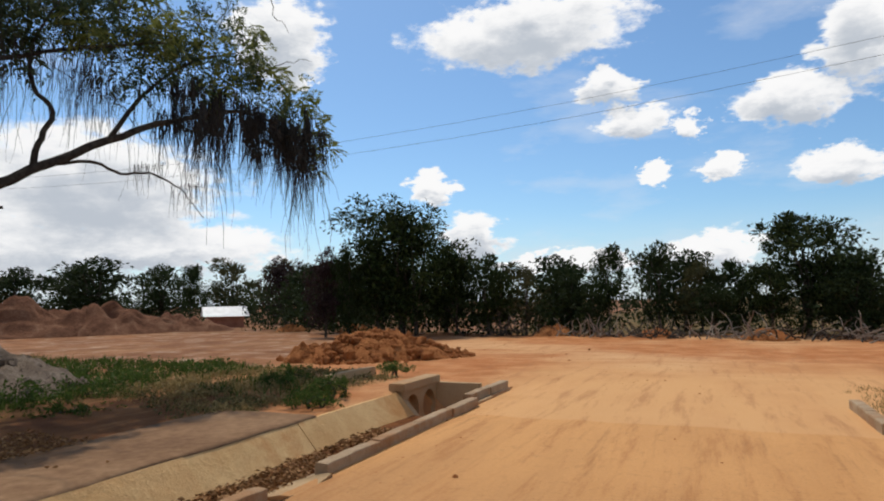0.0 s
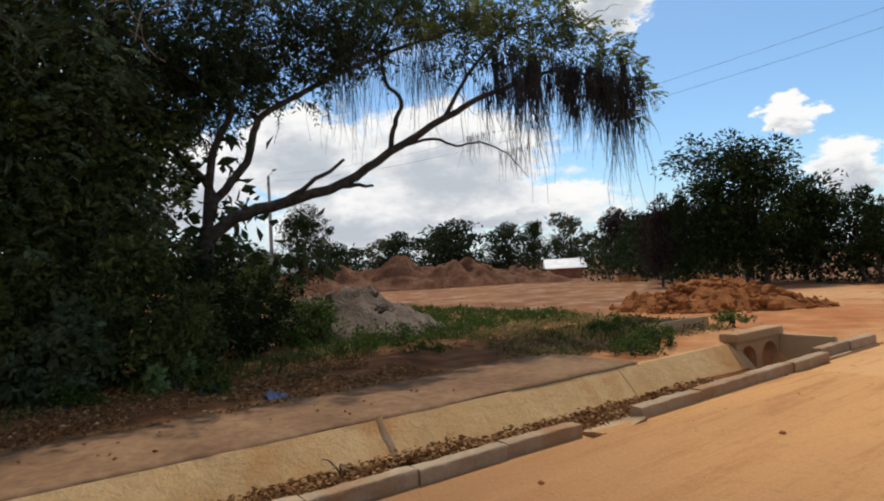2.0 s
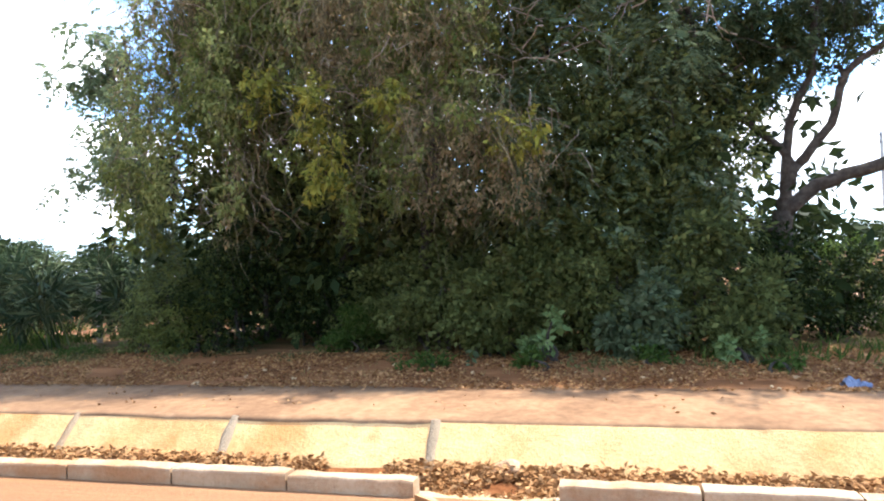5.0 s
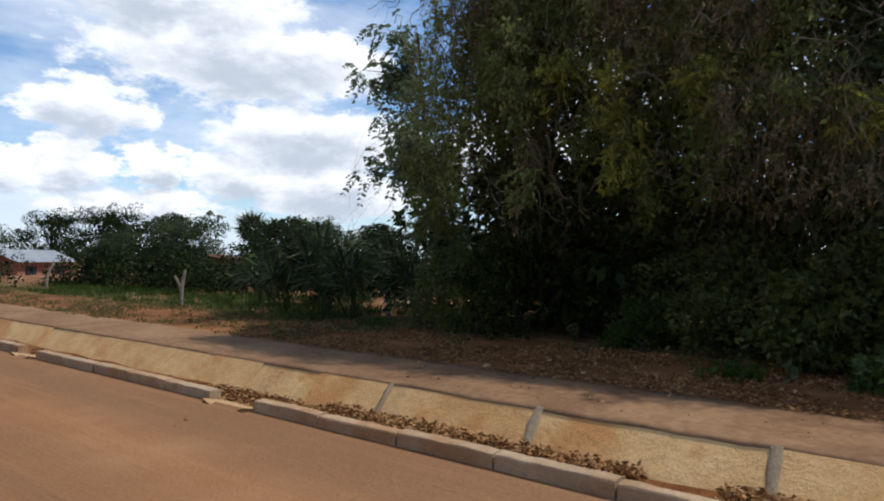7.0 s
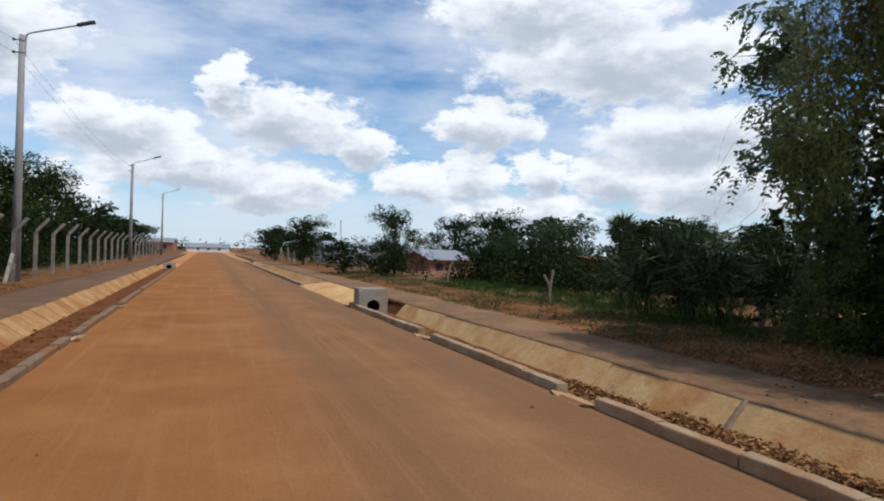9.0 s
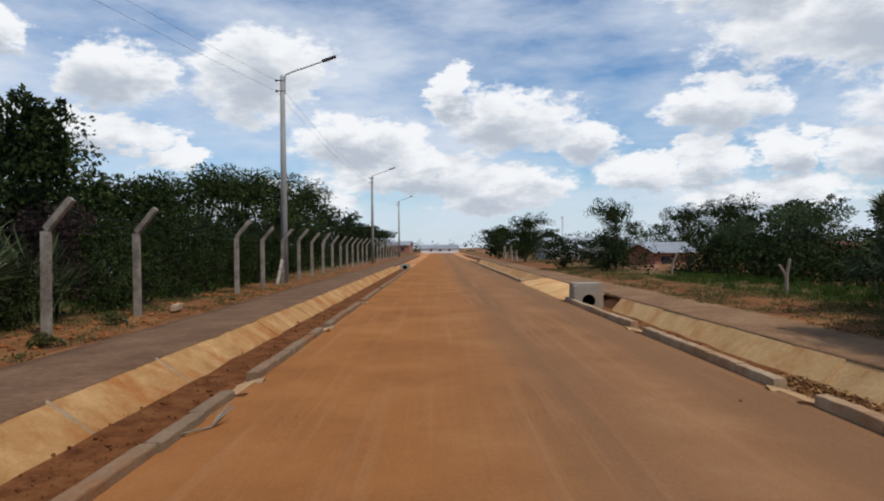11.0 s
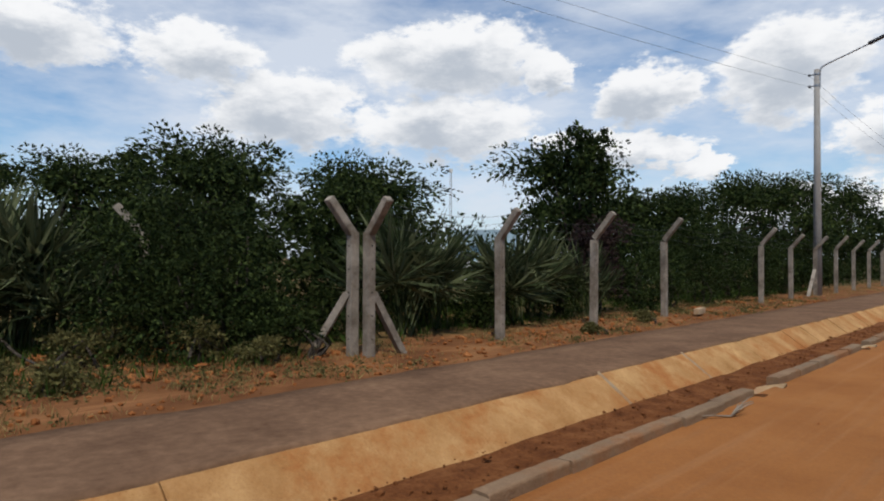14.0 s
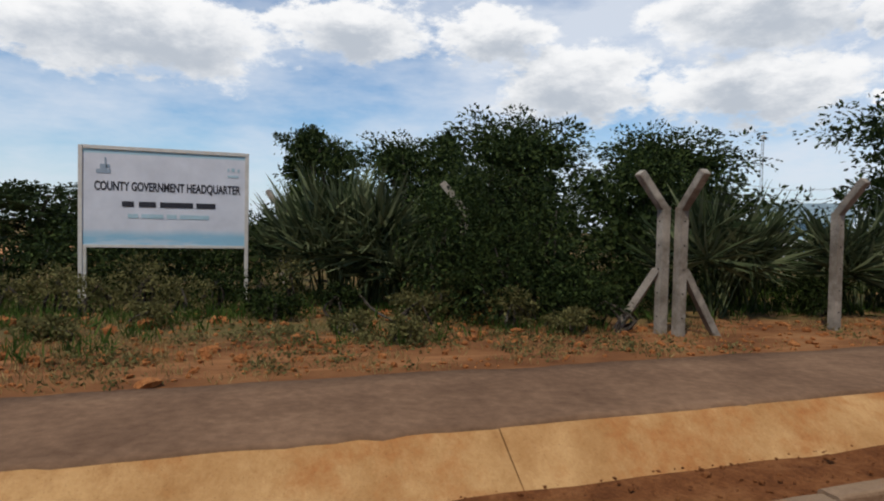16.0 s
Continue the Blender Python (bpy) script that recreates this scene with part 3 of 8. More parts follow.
def smooth_line(pts, n=4, jitter=0.0, rng=None):
    """A finer line through the points (Catmull-Rom), a little uneven."""
    p = [Vector(q) for q in pts]
    p = [2 * p[0] - p[1]] + p + [2 * p[-1] - p[-2]]
    out = []
    for i in range(1, len(p) - 2):
        for k in range(n):
            t = k / n
            a, b, c, d = p[i - 1], p[i], p[i + 1], p[i + 2]
            v = 0.5 * (2 * b + (c - a) * t + (2 * a - 5 * b + 4 * c - d) * t * t + (3 * b - a - 3 * c + d) * t ** 3)
            if jitter and rng is not None:
                v = v + Vector(rng.normal(0, jitter, 3))
            out.append(v)
    out.append(p[-2])
    return out


def taper(n, r0, r1):
    return [r0 + (r1 - r0) * i / max(1, n - 1) for i in range(n)]


def unit(a):
    return a / np.maximum(np.linalg.norm(a, axis=1, keepdims=True), 1e-9)


def leaf_mesh(name, at, way, length, width, material, rng, fold=0.12):
    """Many leaves in one mesh: each a folded lozenge from its stalk along its way."""
    n = len(at)
    way = unit(way)
    side = unit(np.cross(way, rng.normal(size=(n, 3))))
    nor = np.cross(way, side)
    L = (np.asarray(length) * rng.uniform(0.65, 1.3, n))[:, None]
    W = L * width
    v = np.empty((n, 4, 3), np.float32)
    v[:, 0] = at
    v[:, 1] = at + way * L * 0.45 + side * W * 0.5 + nor * L * fold
    v[:, 2] = at + way * L
    v[:, 3] = at + way * L * 0.45 - side * W * 0.5 + nor * L * fold
    me = bpy.data.meshes.new(name)
    me.vertices.add(4 * n)
    me.vertices.foreach_set("co", v.ravel())
    me.loops.add(4 * n)
    me.loops.foreach_set("vertex_index", np.arange(4 * n, dtype=np.int32))
    me.polygons.add(n)
    me.polygons.foreach_set("loop_start", np.arange(0, 4 * n, 4, dtype=np.int32))
    me.update(calc_edges=True)
    me.materials.append(material)
    return me


def strand_mesh(name, at, length, radius, material, rng, levels=7, sway=0.06, drift=(0, 0, 0)):
    """Hanging strands, each a thin three-sided string that wanders as it falls."""
    n = len(at)
    length = np.broadcast_to(length, (n,)) * rng.uniform(0.45, 1.25, n)
    v = np.empty((n, levels, 3, 3), np.float32)
    p = np.array(at, float)
    lean = rng.normal(0, sway, (n, 3))
    ang = np.arange(3) * 2 * np.pi / 3
    ring = np.stack([np.cos(ang), np.sin(ang), 0 * ang], 1)
    for k in range(levels):
        r = radius * (1 - 0.75 * k / (levels - 1)) * rng.uniform(0.7, 1.3, n)
        v[:, k] = p[:, None] + ring[None] * r[:, None, None]
        lean = 0.7 * lean + rng.normal(0, sway, (n, 3))
        step = np.stack([lean[:, 0], lean[:, 1], -1 + 0 * lean[:, 2]], 1) + np.array(drift)
        p = p + step * (length / (levels - 1))[:, None]
    base = (np.arange(n) * levels * 3)[:, None, None]
    k = np.arange(levels - 1)[None, :, None] * 3
    j = np.arange(3)[None, None]
    q = np.stack([base + k + j, base + k + (j + 1) % 3, base + k + 3 + (j + 1) % 3, base + k + 3 + j], -1).reshape(-1, 4)
    me = bpy.data.meshes.new(name)
    me.vertices.add(n * levels * 3)
    me.vertices.foreach_set("co", v.ravel())
    me.loops.add(4 * len(q))
    me.loops.foreach_set("vertex_index", q.ravel().astype(np.int32))
    me.polygons.add(len(q))
    me.polygons.foreach_set("loop_start", np.arange(0, 4 * len(q), 4, dtype=np.int32))
    me.update(calc_edges=True)
    me.materials.append(material)
    return me


def lobes_points(rng, lobes, clusters, per, spread, inner=0.5):
    """Leaf places in twig clusters over and inside ellipsoid lobes (x, y, z, rx, ry, rz), and their outward ways."""
    lobes = np.array(lobes, float)
    vol = np.cbrt(lobes[:, 3] * lobes[:, 4] * lobes[:, 5]) ** 2
    which = rng.choice(len(lobes), clusters, p=vol / vol.sum())
    u = unit(rng.normal(size=(clusters, 3)))
    r = rng.uniform(inner, 1.0, clusters) ** 0.6 * rng.uniform(0.88, 1.12, clusters)
    c = lobes[which, :3] + u * lobes[which, 3:] * r[:, None]
    n = np.maximum(1, rng.poisson(per, clusters))
    idx = np.repeat(np.arange(clusters), n)
    at = c[idx] + rng.normal(0, spread, (len(idx), 3)) * np.array([1, 1, 0.7])
    way = u[idx] * 0.6 + rng.normal(0, 0.7, (len(idx), 3)) + np.array([0, 0, -0.25])
    return at, way


def crown_points(rng, lobes, clumps, per, size, fill, leaf):
    """Leaves on the shells of many small clumps over the lobes, and larger ones that close the inside: places, ways and lengths."""
    lobes = np.array(lobes, float)
    vol = np.cbrt(lobes[:, 3] * lobes[:, 4] * lobes[:, 5]) ** 2
    which = rng.choice(len(lobes), clumps, p=vol / vol.sum())
    u = rng.normal(size=(clumps, 3))
    u[:, 2] += 0.35
    u = unit(u)
    c = lobes[which, :3] + u * lobes[which, 3:] * rng.uniform(0.55, 1.04, clumps)[:, None]
    r = np.minimum(size, lobes[which, 3:].min(1) * 0.62) * rng.uniform(0.6, 1.35, clumps)
    n = np.maximum(4, rng.poisson(per, clumps))
    idx = np.repeat(np.arange(clumps), n)
    w = unit(rng.normal(size=(len(idx), 3)) + np.array([0, 0, 0.25]))
    at = c[idx] + w * (r[idx] * rng.uniform(0.5, 1.08, len(idx)))[:, None] * np.array([1.08, 1.08, 0.78])
    way = w * 0.75 + u[idx] * 0.35 + rng.normal(0, 0.45, at.shape) + np.array([0, 0, -0.3])
    pick = rng.choice(len(lobes), fill, p=vol / vol.sum())
    v = unit(rng.normal(size=(fill, 3))) * rng.uniform(0.0, 0.8, (fill, 1))
    at2 = lobes[pick, :3] + v * lobes[pick, 3:]
    return np.concatenate([at, at2]), np.concatenate([way, rng.normal(size=(fill, 3))]), np.concatenate([np.full(len(at), leaf), np.full(fill, leaf * 1.4)])


def spray_points(rng, lobes, count, length, pairs=6, hang=0.5):
    """Feathered leaves, each a drooping stalk with leaflets in pairs, set over the lobes: places, ways and lengths."""
    lobes = np.array(lobes, float)
    which = rng.choice(len(lobes), count)
    u = unit(rng.normal(size=(count, 3)))
    c = lobes[which, :3] + u * lobes[which, 3:] * rng.uniform(0.3, 1.0, (count, 1))
    w = unit(u + rng.normal(0, 0.35, (count, 3)) + np.array([0, 0, -hang * 0.5]))
    side = unit(np.cross(w, rng.normal(0, 0.25, (count, 3)) + np.array([0, 0, 1.0])))
    L = length * rng.uniform(0.7, 1.25, (count, 1))
    at, way, ln = [], [], []
    for k in range(pairs):
        f = (k + 0.7) / pairs
        p = c + w * L * f + np.array([0, 0, -1.0]) * L * hang * 0.6 * f * f
        for s in (-1, 1):
            at.append(p), way.append(w * 0.55 + side * s + np.array([0, 0, -0.35])), ln.append(L[:, 0] * 0.42 * (1.05 - 0.45 * f))
    return np.concatenate(at), np.concatenate(way), np.concatenate(ln)


def R(seed):
    return np.random.default_rng(int(abs(seed) * 10))

# ---- ground, road, drains and paths ----
K_R, K_L = 4.06, -1.90                      # road faces of the two kerb lines
WALL_R0, WALL_R1, PATH_R1 = 4.96, 5.34, 6.90
WALL_L0, WALL_L1, PATH_L1 = -2.76, -3.36, -5.05


def ease(v, a, b):
    t = min(1.0, max(0.0, (v - a) / (b - a)))
    return t * t * (3 - 2 * t)


def profile(x, y):
    if x > 4.1:
        s = [(4.1, -0.004), (4.22, -0.20), (4.95, -0.20), (4.98, -0.32), (5.42, 0.06), (5.6, 0.13), (6.9, 0.17), (8.2, 0.24), (10.5, 0.30), (30, 0.25), (60, 0.0)]
        b = ease(y, -12.5, -10.4)
        if 4.15 < x < 5.3 and -10.15 < y < -8.6:
            return -0.55
        if 18.9 < y < 28.5 and 4.1 < x < 5.5:
            return 0.02 + 0.1 * (x - 4.1)
        if y > 76 and x < 5.4:
            return 0.0
    elif x < -1.93:
        s = [(1.93, -0.004), (2.06, -0.15), (2.76, -0.15), (2.79, -0.30), (3.44, 0.05), (3.7, 0.13), (5.05, 0.17), (6.2, 0.23), (9.0, 0.26), (30, 0.25), (60, 0.0)]
        b = ease(y, -11.0, -8.2)
        x = -x
        if y > 52 and x < 3.4:
            return 0.0
    else:
        return -0.004
    for (x0, z0), (x1, z1) in zip(s, s[1:]):
        if x <= x1:
            return b * (z0 + (z1 - z0) * (x - x0) / (x1 - x0))
    return 0.0


def ground_z(x, y):
    rough = 0.0
    if x > 7.0 or x < -5.2 or y < -13:
        far = min(1.0, max(abs(x - 1.0) - 5.9, -13 - y) / 3.0)
        rough = far * (0.06 * noise.noise((x * 0.35, y * 0.35, 0)) + 0.03 * noise.noise((x * 1.3, y * 1.3, 3)))
    return profile(x, y) + rough


def build_ground():
    xs = [-2500, -900, -300, -120, -60, -45] + [v * 1.0 for v in range(-36, -12)] + [-12 + 0.4 * i for i in range(17)]
    xs += [-5.05, -4.2, -3.7, -3.44, -3.1, -2.79, -2.76, -2.4, -2.06, -1.93, -1.0, 0, 1, 2, 3, 4.1, 4.22, 4.6, 4.95, 4.98, 5.2, 5.42, 5.6, 6.1, 6.9]
    xs += [7.2 + 0.4 * i for i in range(18)] + [14.5 + i for i in range(28)] + [45, 60, 120, 300, 900, 2500]
    ys = [-2500, -900, -300, -120, -80] + [-60 + 1.5 * i for i in range(27)] + [-19.5 + 0.5 * i for i in range(19)] + [-10.15, -10.1, -9.5, -9.0, -8.6, -8.55]
    ys += [-8 + 0.5 * i for i in range(54)] + [19.2, 20] + [21 + 1.5 * i for i in range(5)] + [28.4, 28.6] + [30 + 2 * i for i in range(11)] + [51.9, 52.1] + [54 + 3 * i for i in range(7)] + [75.9, 76.1, 85, 100, 130, 200, 300, 900, 2500]
    vs = [(x, y, ground_z(x, y)) for y in ys for x in xs]
    n = len(xs)
    fs = [(r * n + c, r * n + c + 1, (r + 1) * n + c + 1, (r + 1) * n + c) for r in range(len(ys) - 1) for c in range(n - 1)]
    tagged(new("ground", mesh_of("ground", vs, fs, M_GROUND, True)), "bare orange-red soil with pale dusty patches and ruts", "ground", kind="structure")


def build_road():
    xs = [K_L - 0.02 + i * (K_R - K_L + 0.04) / 14 for i in range(15)]
    ys = [-8.5 + i * 0.5 for i in range(60)] + [22 + 2 * i for i in range(30)] + [90, 110, 140, 200, 320]
    vs = [(x, y, 0.006 + 0.004 * noise.noise((x * 1.5, y * 0.4, 7)) - (0.012 if y < -8.2 else 0)) for y in ys for x in xs]
    n = len(xs)
    fs = [(r * n + c, r * n + c + 1, (r + 1) * n + c + 1, (r + 1) * n + c) for r in range(len(ys) - 1) for c in range(n - 1)]
    tagged(new("road", mesh_of("road", vs, fs, M_ROAD, True)), "orange dust-covered road with grey wheel-worn lanes", "road", kind="structure")


def build_path(name, xa, xb, y0, y1, material, label, seed):
    rng = R(seed)
    ys = np.arange(y0, min(y1, 30), 0.16).tolist() + np.arange(max(30, y0), y1 + 1, 3.0).tolist()
    rows = []
    s = 1 if xb > xa else -1
    for y in ys:
        over = max(0.0, 0.045 + (0.05 if s < 0 else 0.016) * (noise.noise((y * 1.1, seed, 0)) + 0.6 * noise.noise((y * 4.3, seed, 2))))
        low = 0.217 - (0.708 if s < 0 else 1.12) * max(0.0, over - 0.03)
        e1 = 0.10 * noise.noise((y * 0.8, seed, 5)) + 0.05 * noise.noise((y * 3.0, seed, 9))
        rows.append([(xa - s * over, y, low - 0.06), (xa - s * over, y, low), (xa + s * 0.02, y, 0.218), (xa + s * 0.45, y, 0.214), ((xa + xb) / 2, y, 0.215), (xb - s * 0.35, y, 0.21), (xb + s * e1, y, 0.20), (xb + s * (e1 + 0.03), y, 0.10)])
    n = len(rows[0])
    vs = [v for r in rows for v in r]
    fs = [(r * n + c, r * n + c + 1, (r + 1) * n + c + 1, (r + 1) * n + c) for r in range(len(rows) - 1) for c in range(n - 1)]
    tagged(new(name, mesh_of(name, vs, fs, material, True)), label, "footpath", kind="structure")


def slab_mesh(name, x0, z0, x1, z1, thick, material):
    """One leaning slab of unit length along y, its edges slightly broken."""
    d = Vector((x1 - x0, 0, z1 - z0)).normalized()
    nrm = Vector((-d.z, 0, d.x))
    if nrm.z < 0:
        nrm = -nrm
    bm = bmesh.new()
    sec = [Vector((x0, 0, z0)) - nrm * thick, Vector((x0, 0, z0)), Vector((x1, 0, z1)) - d * 0.02, Vector((x1, 0, z1)) - nrm * 0.02, Vector((x1, 0, z1)) - nrm * thick]
    a = [bm.verts.new((v.x, 0.0, v.z)) for v in sec]
    b = [bm.verts.new((v.x, 1.0, v.z)) for v in sec]
    for i in range(len(sec)):
        j = (i + 1) % len(sec)
        bm.faces.new((a[i], a[j], b[j], b[i]))
    bm.faces.new(a[::-1])
    bm.faces.new(b)
    bmesh.ops.recalc_face_normals(bm, faces=bm.faces)
    me = bpy.data.meshes.new(name)
    bm.to_mesh(me)
    bm.free()
    me.materials.append(material)
    return me


def lean_wall(name, x0, x1, cuts, material, label):
    """The sloping drain side, laid in slabs between the cuts, on a mortar bed that shows in the joints."""
    s = 1 if x1 > x0 else -1
    bed = bmesh.new()
    y0, y1 = cuts[0], cuts[-1]
    sec = [(x0 + s * 0.03, -0.25), (x0 + s * 0.03, -0.20), (x1 + s * 0.03, 0.165), (x1 + s * 0.12, 0.165), (x1 + s * 0.12, -0.25)]
    a = [bed.verts.new((x, y0, z)) for x, z in sec]
    b = [bed.verts.new((x, y1, z)) for x, z in sec]
    for i in range(len(sec)):
        j = (i + 1) % len(sec)
        bed.faces.new((a[i], a[j], b[j], b[i]))
    bed.faces.new(a[::-1]), bed.faces.new(b)
    wall = part(name, bed, material)
    tagged(wall, label, "drain wall", kind="structure")
    me = slab_mesh("slab", x0, -0.22, x1, 0.205, 0.05, material)
    rng = R(len(cuts))
    for p, q in zip(cuts, cuts[1:]):
        o = part("slab", me, material, wall)
        o.matrix_world = Matrix.Translation((s * rng.uniform(-0.012, 0.012), p + 0.005, rng.uniform(-0.006, 0.006))) @ Matrix.Diagonal((1, q - p - 0.010, 1, 1))
    return wall


def kerb_mesh(material, top, seed):
    """One worn kerb stone of unit length along y, its arrises rounded and its faces a little uneven."""
    sec = [(0.0, -0.15), (0.002, top - 0.018), (0.008, top - 0.005), (0.022, top), (0.130, top), (0.143, top - 0.006), (0.149, top - 0.02), (0.15, -0.15)]
    n, vs = 9, []
    for i in range(n):
        v = i / (n - 1)
        drop = 0.004 if i in (0, n - 1) else 0.0
        for x, z in sec:
            a = 0.006 * noise.noise((x * 20, v * 6, seed)) + 0.006 * noise.noise((z * 25, v * 13, seed + 4))
            vs.append((x + a, v, z + (a * 1.2 - drop if z > 0 else 0.0)))
    k = len(sec)
    fs = [(i * k + j, i * k + j + 1, (i + 1) * k + j + 1, (i + 1) * k + j) for i in range(n - 1) for j in range(k - 1)]
    fs += [tuple(range(k)), tuple((n - 1) * k + j for j in range(k - 1, -1, -1))]
    me = mesh_of("kerb_stone", vs, fs, material)
    return me


KERB, KERB_W = [kerb_mesh(M_KERB, 0.125, k) for k in range(5)], [kerb_mesh(M_KERB_W, 0.095, 10 + k) for k in range(5)]


def kerb_run(name, x, runs, label, seed, stone=None):
    rng = R(seed)
    foot = bmesh.new()
    for y0, y1 in runs:
        add_box(foot, x - 0.03, x + 0.20, y0 - 0.04, y1 + 0.04, -0.25, -0.02)
    line = part(name, foot, M_KERB)
    tagged(line, label, "kerb", kind="structure")
    for y0, y1 in runs:
        n = max(1, round((y1 - y0) / 0.95))
        step = (y1 - y0) / n
        for i in range(n):
            o = part("kerb_stone", (stone or KERB)[int(rng.integers(0, 5))], M_KERB, line)
            m = pose(x + rng.normal(0, 0.008), y0 + i * step + 0.008, rng.normal(0, 0.006), 0, rng.normal(0, 1.0), rng.normal(0, 0.35))
            o.matrix_world = m @ Matrix.Diagonal((1, step - 0.016, 1, 1))


def apron(x0, x1, y0, y1, label):
    """A low sill of rough mortar in a kerb gap, falling from the road into the channel."""
    vs, fs = [], []
    nx, ny = 5, 7
    for j in range(ny):
        for i in range(nx):
            u, v = i / (nx - 1), j / (ny - 1)
            x = x0 + (x1 - x0) * u
            z = 0.004 - 0.15 * u ** 1.3 + 0.015 * noise.noise((x * 6, (y0 + v) * 5, 2)) + 0.05 * (abs(v - 0.5) * 2) ** 4 * (1 - u)
            vs.append((x, y0 + (y1 - y0) * v, z))
    for j in range(ny - 1):
        for i in range(nx - 1):
            a = j * nx + i
            fs.append((a, a + 1, a + nx + 1, a + nx))
    n = len(vs)
    ring = [i for i in range(nx)] + [j * nx + nx - 1 for j in range(1, ny)] + [(ny - 1) * nx + i for i in range(nx - 2, -1, -1)] + [j * nx for j in range(ny - 2, 0, -1)]
    for i in ring:
        vs.append((vs[i][0], vs[i][1], -0.24))
    for k in range(len(ring)):
        k2 = (k + 1) % len(ring)
        fs.append((ring[k], ring[k2], n + k2, n + k))
    tagged(new("drain_inlet", mesh_of("drain_inlet", vs, fs, M_HEADWALL, True)), label, "drain inlet", group="inlets in the kerbs")


def heap_sheet(x0, x1, y0, y1, z0, height, material, name, label, cat, step=0.18, seed=0.0):
    """A loose strip of silt lying in the channel."""
    nx = max(3, int((x1 - x0) / 0.12))
    ys = np.arange(y0, y1 + step, step)
    vs = [(x0 + (x1 - x0) * i / nx, y, z0 + height * (0.6 + 0.8 * noise.noise((i * 0.7, y * 1.1, seed)))) for y in ys for i in range(nx + 1)]
    n = nx + 1
    fs = [(r * n + c, r * n + c + 1, (r + 1) * n + c + 1, (r + 1) * n + c) for r in range(len(ys) - 1) for c in range(nx)]
    return tagged(new(name, mesh_of(name, vs, fs, material, True)), label, cat, kind="stuff")


build_ground()
build_road()
build_path("footpath_east", WALL_R1 + 0.03, PATH_R1, -6.6, 130, M_PATH_R, "dusty grey-brown bitumen footpath with ragged edges", 3)
build_path("footpath_west", WALL_L1 - 0.03, PATH_L1, -7.5, 130, M_PATH_L, "dark grey bitumen footpath with worn ragged edges", 4)
cuts_r = [-8.85, -6.2, -4.4, -2.72, 1.49, 3.52, 5.37, 6.5] + [7.6 + 1.05 * i for i in range(10)]
cuts_l = [-6.5, -2.9, 0.7, 5.9, 8.2] + [9.3 + 1.12 * i for i in range(38)]
lean_wall("drain_wall_east", WALL_R0, WALL_R1, cuts_r, M_WALL_R, "pale yellowish sloping concrete drain wall in jointed slabs")
lean_wall("drain_wall_east_beyond", WALL_R0 + 0.02, WALL_R1, [28.6 + 2.3 * i for i in range(21)], M_WALL_R, "pale sloping concrete drain wall beyond the crossing")
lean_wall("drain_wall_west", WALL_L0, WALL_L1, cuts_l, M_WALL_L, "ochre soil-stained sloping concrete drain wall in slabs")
kerb_run("kerb_east", K_R, [(-9.14, -4.91), (-4.07, 0.34), (1.31, 6.16), (6.94, 11.43), (12.15, 18.6), (28.5, 75.5)], "row of worn grey-brown concrete kerb stones with gaps", 5)
kerb_run("kerb_west", K_L - 0.15, [(-6.4, 1.2), (1.25, 6.83), (7.73, 12.2), (12.9, 18.2), (18.9, 24.4), (25.1, 51.0)], "row of dark worn concrete kerb stones with gaps", 6, KERB_W)
kerb_run("kerb_corner", -1.25, [(-10.5, -8.6)], "short end of kerb stones at the junction corner", 7)
kerb_run("kerb_side_road", 4.28, [(-11.4, -9.45)], "short end of kerb stones beyond the culvert pit", 8)
for y0, y1 in ((-4.88, -4.1), (0.37, 1.28), (6.19, 6.91), (11.46, 12.12)):
    apron(K_R - 0.10, K_R + 0.55, y0, y1, "rough tan mortar sill in a gap between kerb stones")
for y0, y1 in ((6.86, 7.70), (12.23, 12.87), (18.25, 18.85)):
    apron(K_L + 0.10, K_L - 0.55, y0, y1, "rough tan mortar sill in a gap between kerb stones")
heap_sheet(WALL_L0 - 0.06, K_L - 0.16, -6.5, 51, -0.085, 0.05, M_SILT, "channel_silt", "crumbly dark red silt along the drain channel", "silt", 0.25, 3.0)
heap_sheet(K_R + 0.16, WALL_R0 + 0.07, -8.8, 18.4, -0.165, 0.05, M_SILT, "channel_silt", "brown silt along the drain channel under fallen leaves", "silt", 0.25, 8.0)


def holed_plate(bm, width, z0, z1, thick, holes, sides=20):
    """An upright plate in the x-z plane with round holes, one per equal bay across its width."""
    bay = width / len(holes)
    for k, (cz, r) in enumerate(holes):
        cx0, cx1 = -width / 2 + k * bay, -width / 2 + (k + 1) * bay
        cx = (cx0 + cx1) / 2
        rings = []
        for yy in (0.0, thick):
            inner, outer = [], []
            for i in range(sides):
                a = 2 * math.pi * (i + 0.5) / sides
                ca, sa = math.cos(a), math.sin(a)
                inner.append(bm.verts.new((cx + r * ca, yy, cz + r * sa)))
                f = min((bay / 2) / abs(ca) if abs(ca) > 1e-6 else 9, ((z1 - cz) if sa > 0 else (cz - z0)) / abs(sa) if abs(sa) > 1e-6 else 9)
                outer.append(bm.verts.new((cx + f * ca, yy, cz + f * sa)))
            rings.append((inner, outer))
        (i0, o0), (i1, o1) = rings
        for i in range(sides):
            j = (i + 1) % sides
            bm.faces.new((i0[i], i0[j], o0[j], o0[i]))
            bm.faces.new((i1[j], i1[i], o1[i], o1[j]))
            bm.faces.new((i0[j], i0[i], i1[i], i1[j]))
            bm.faces.new((o0[i], o0[j], o1[j], o1[i]))
    return bm


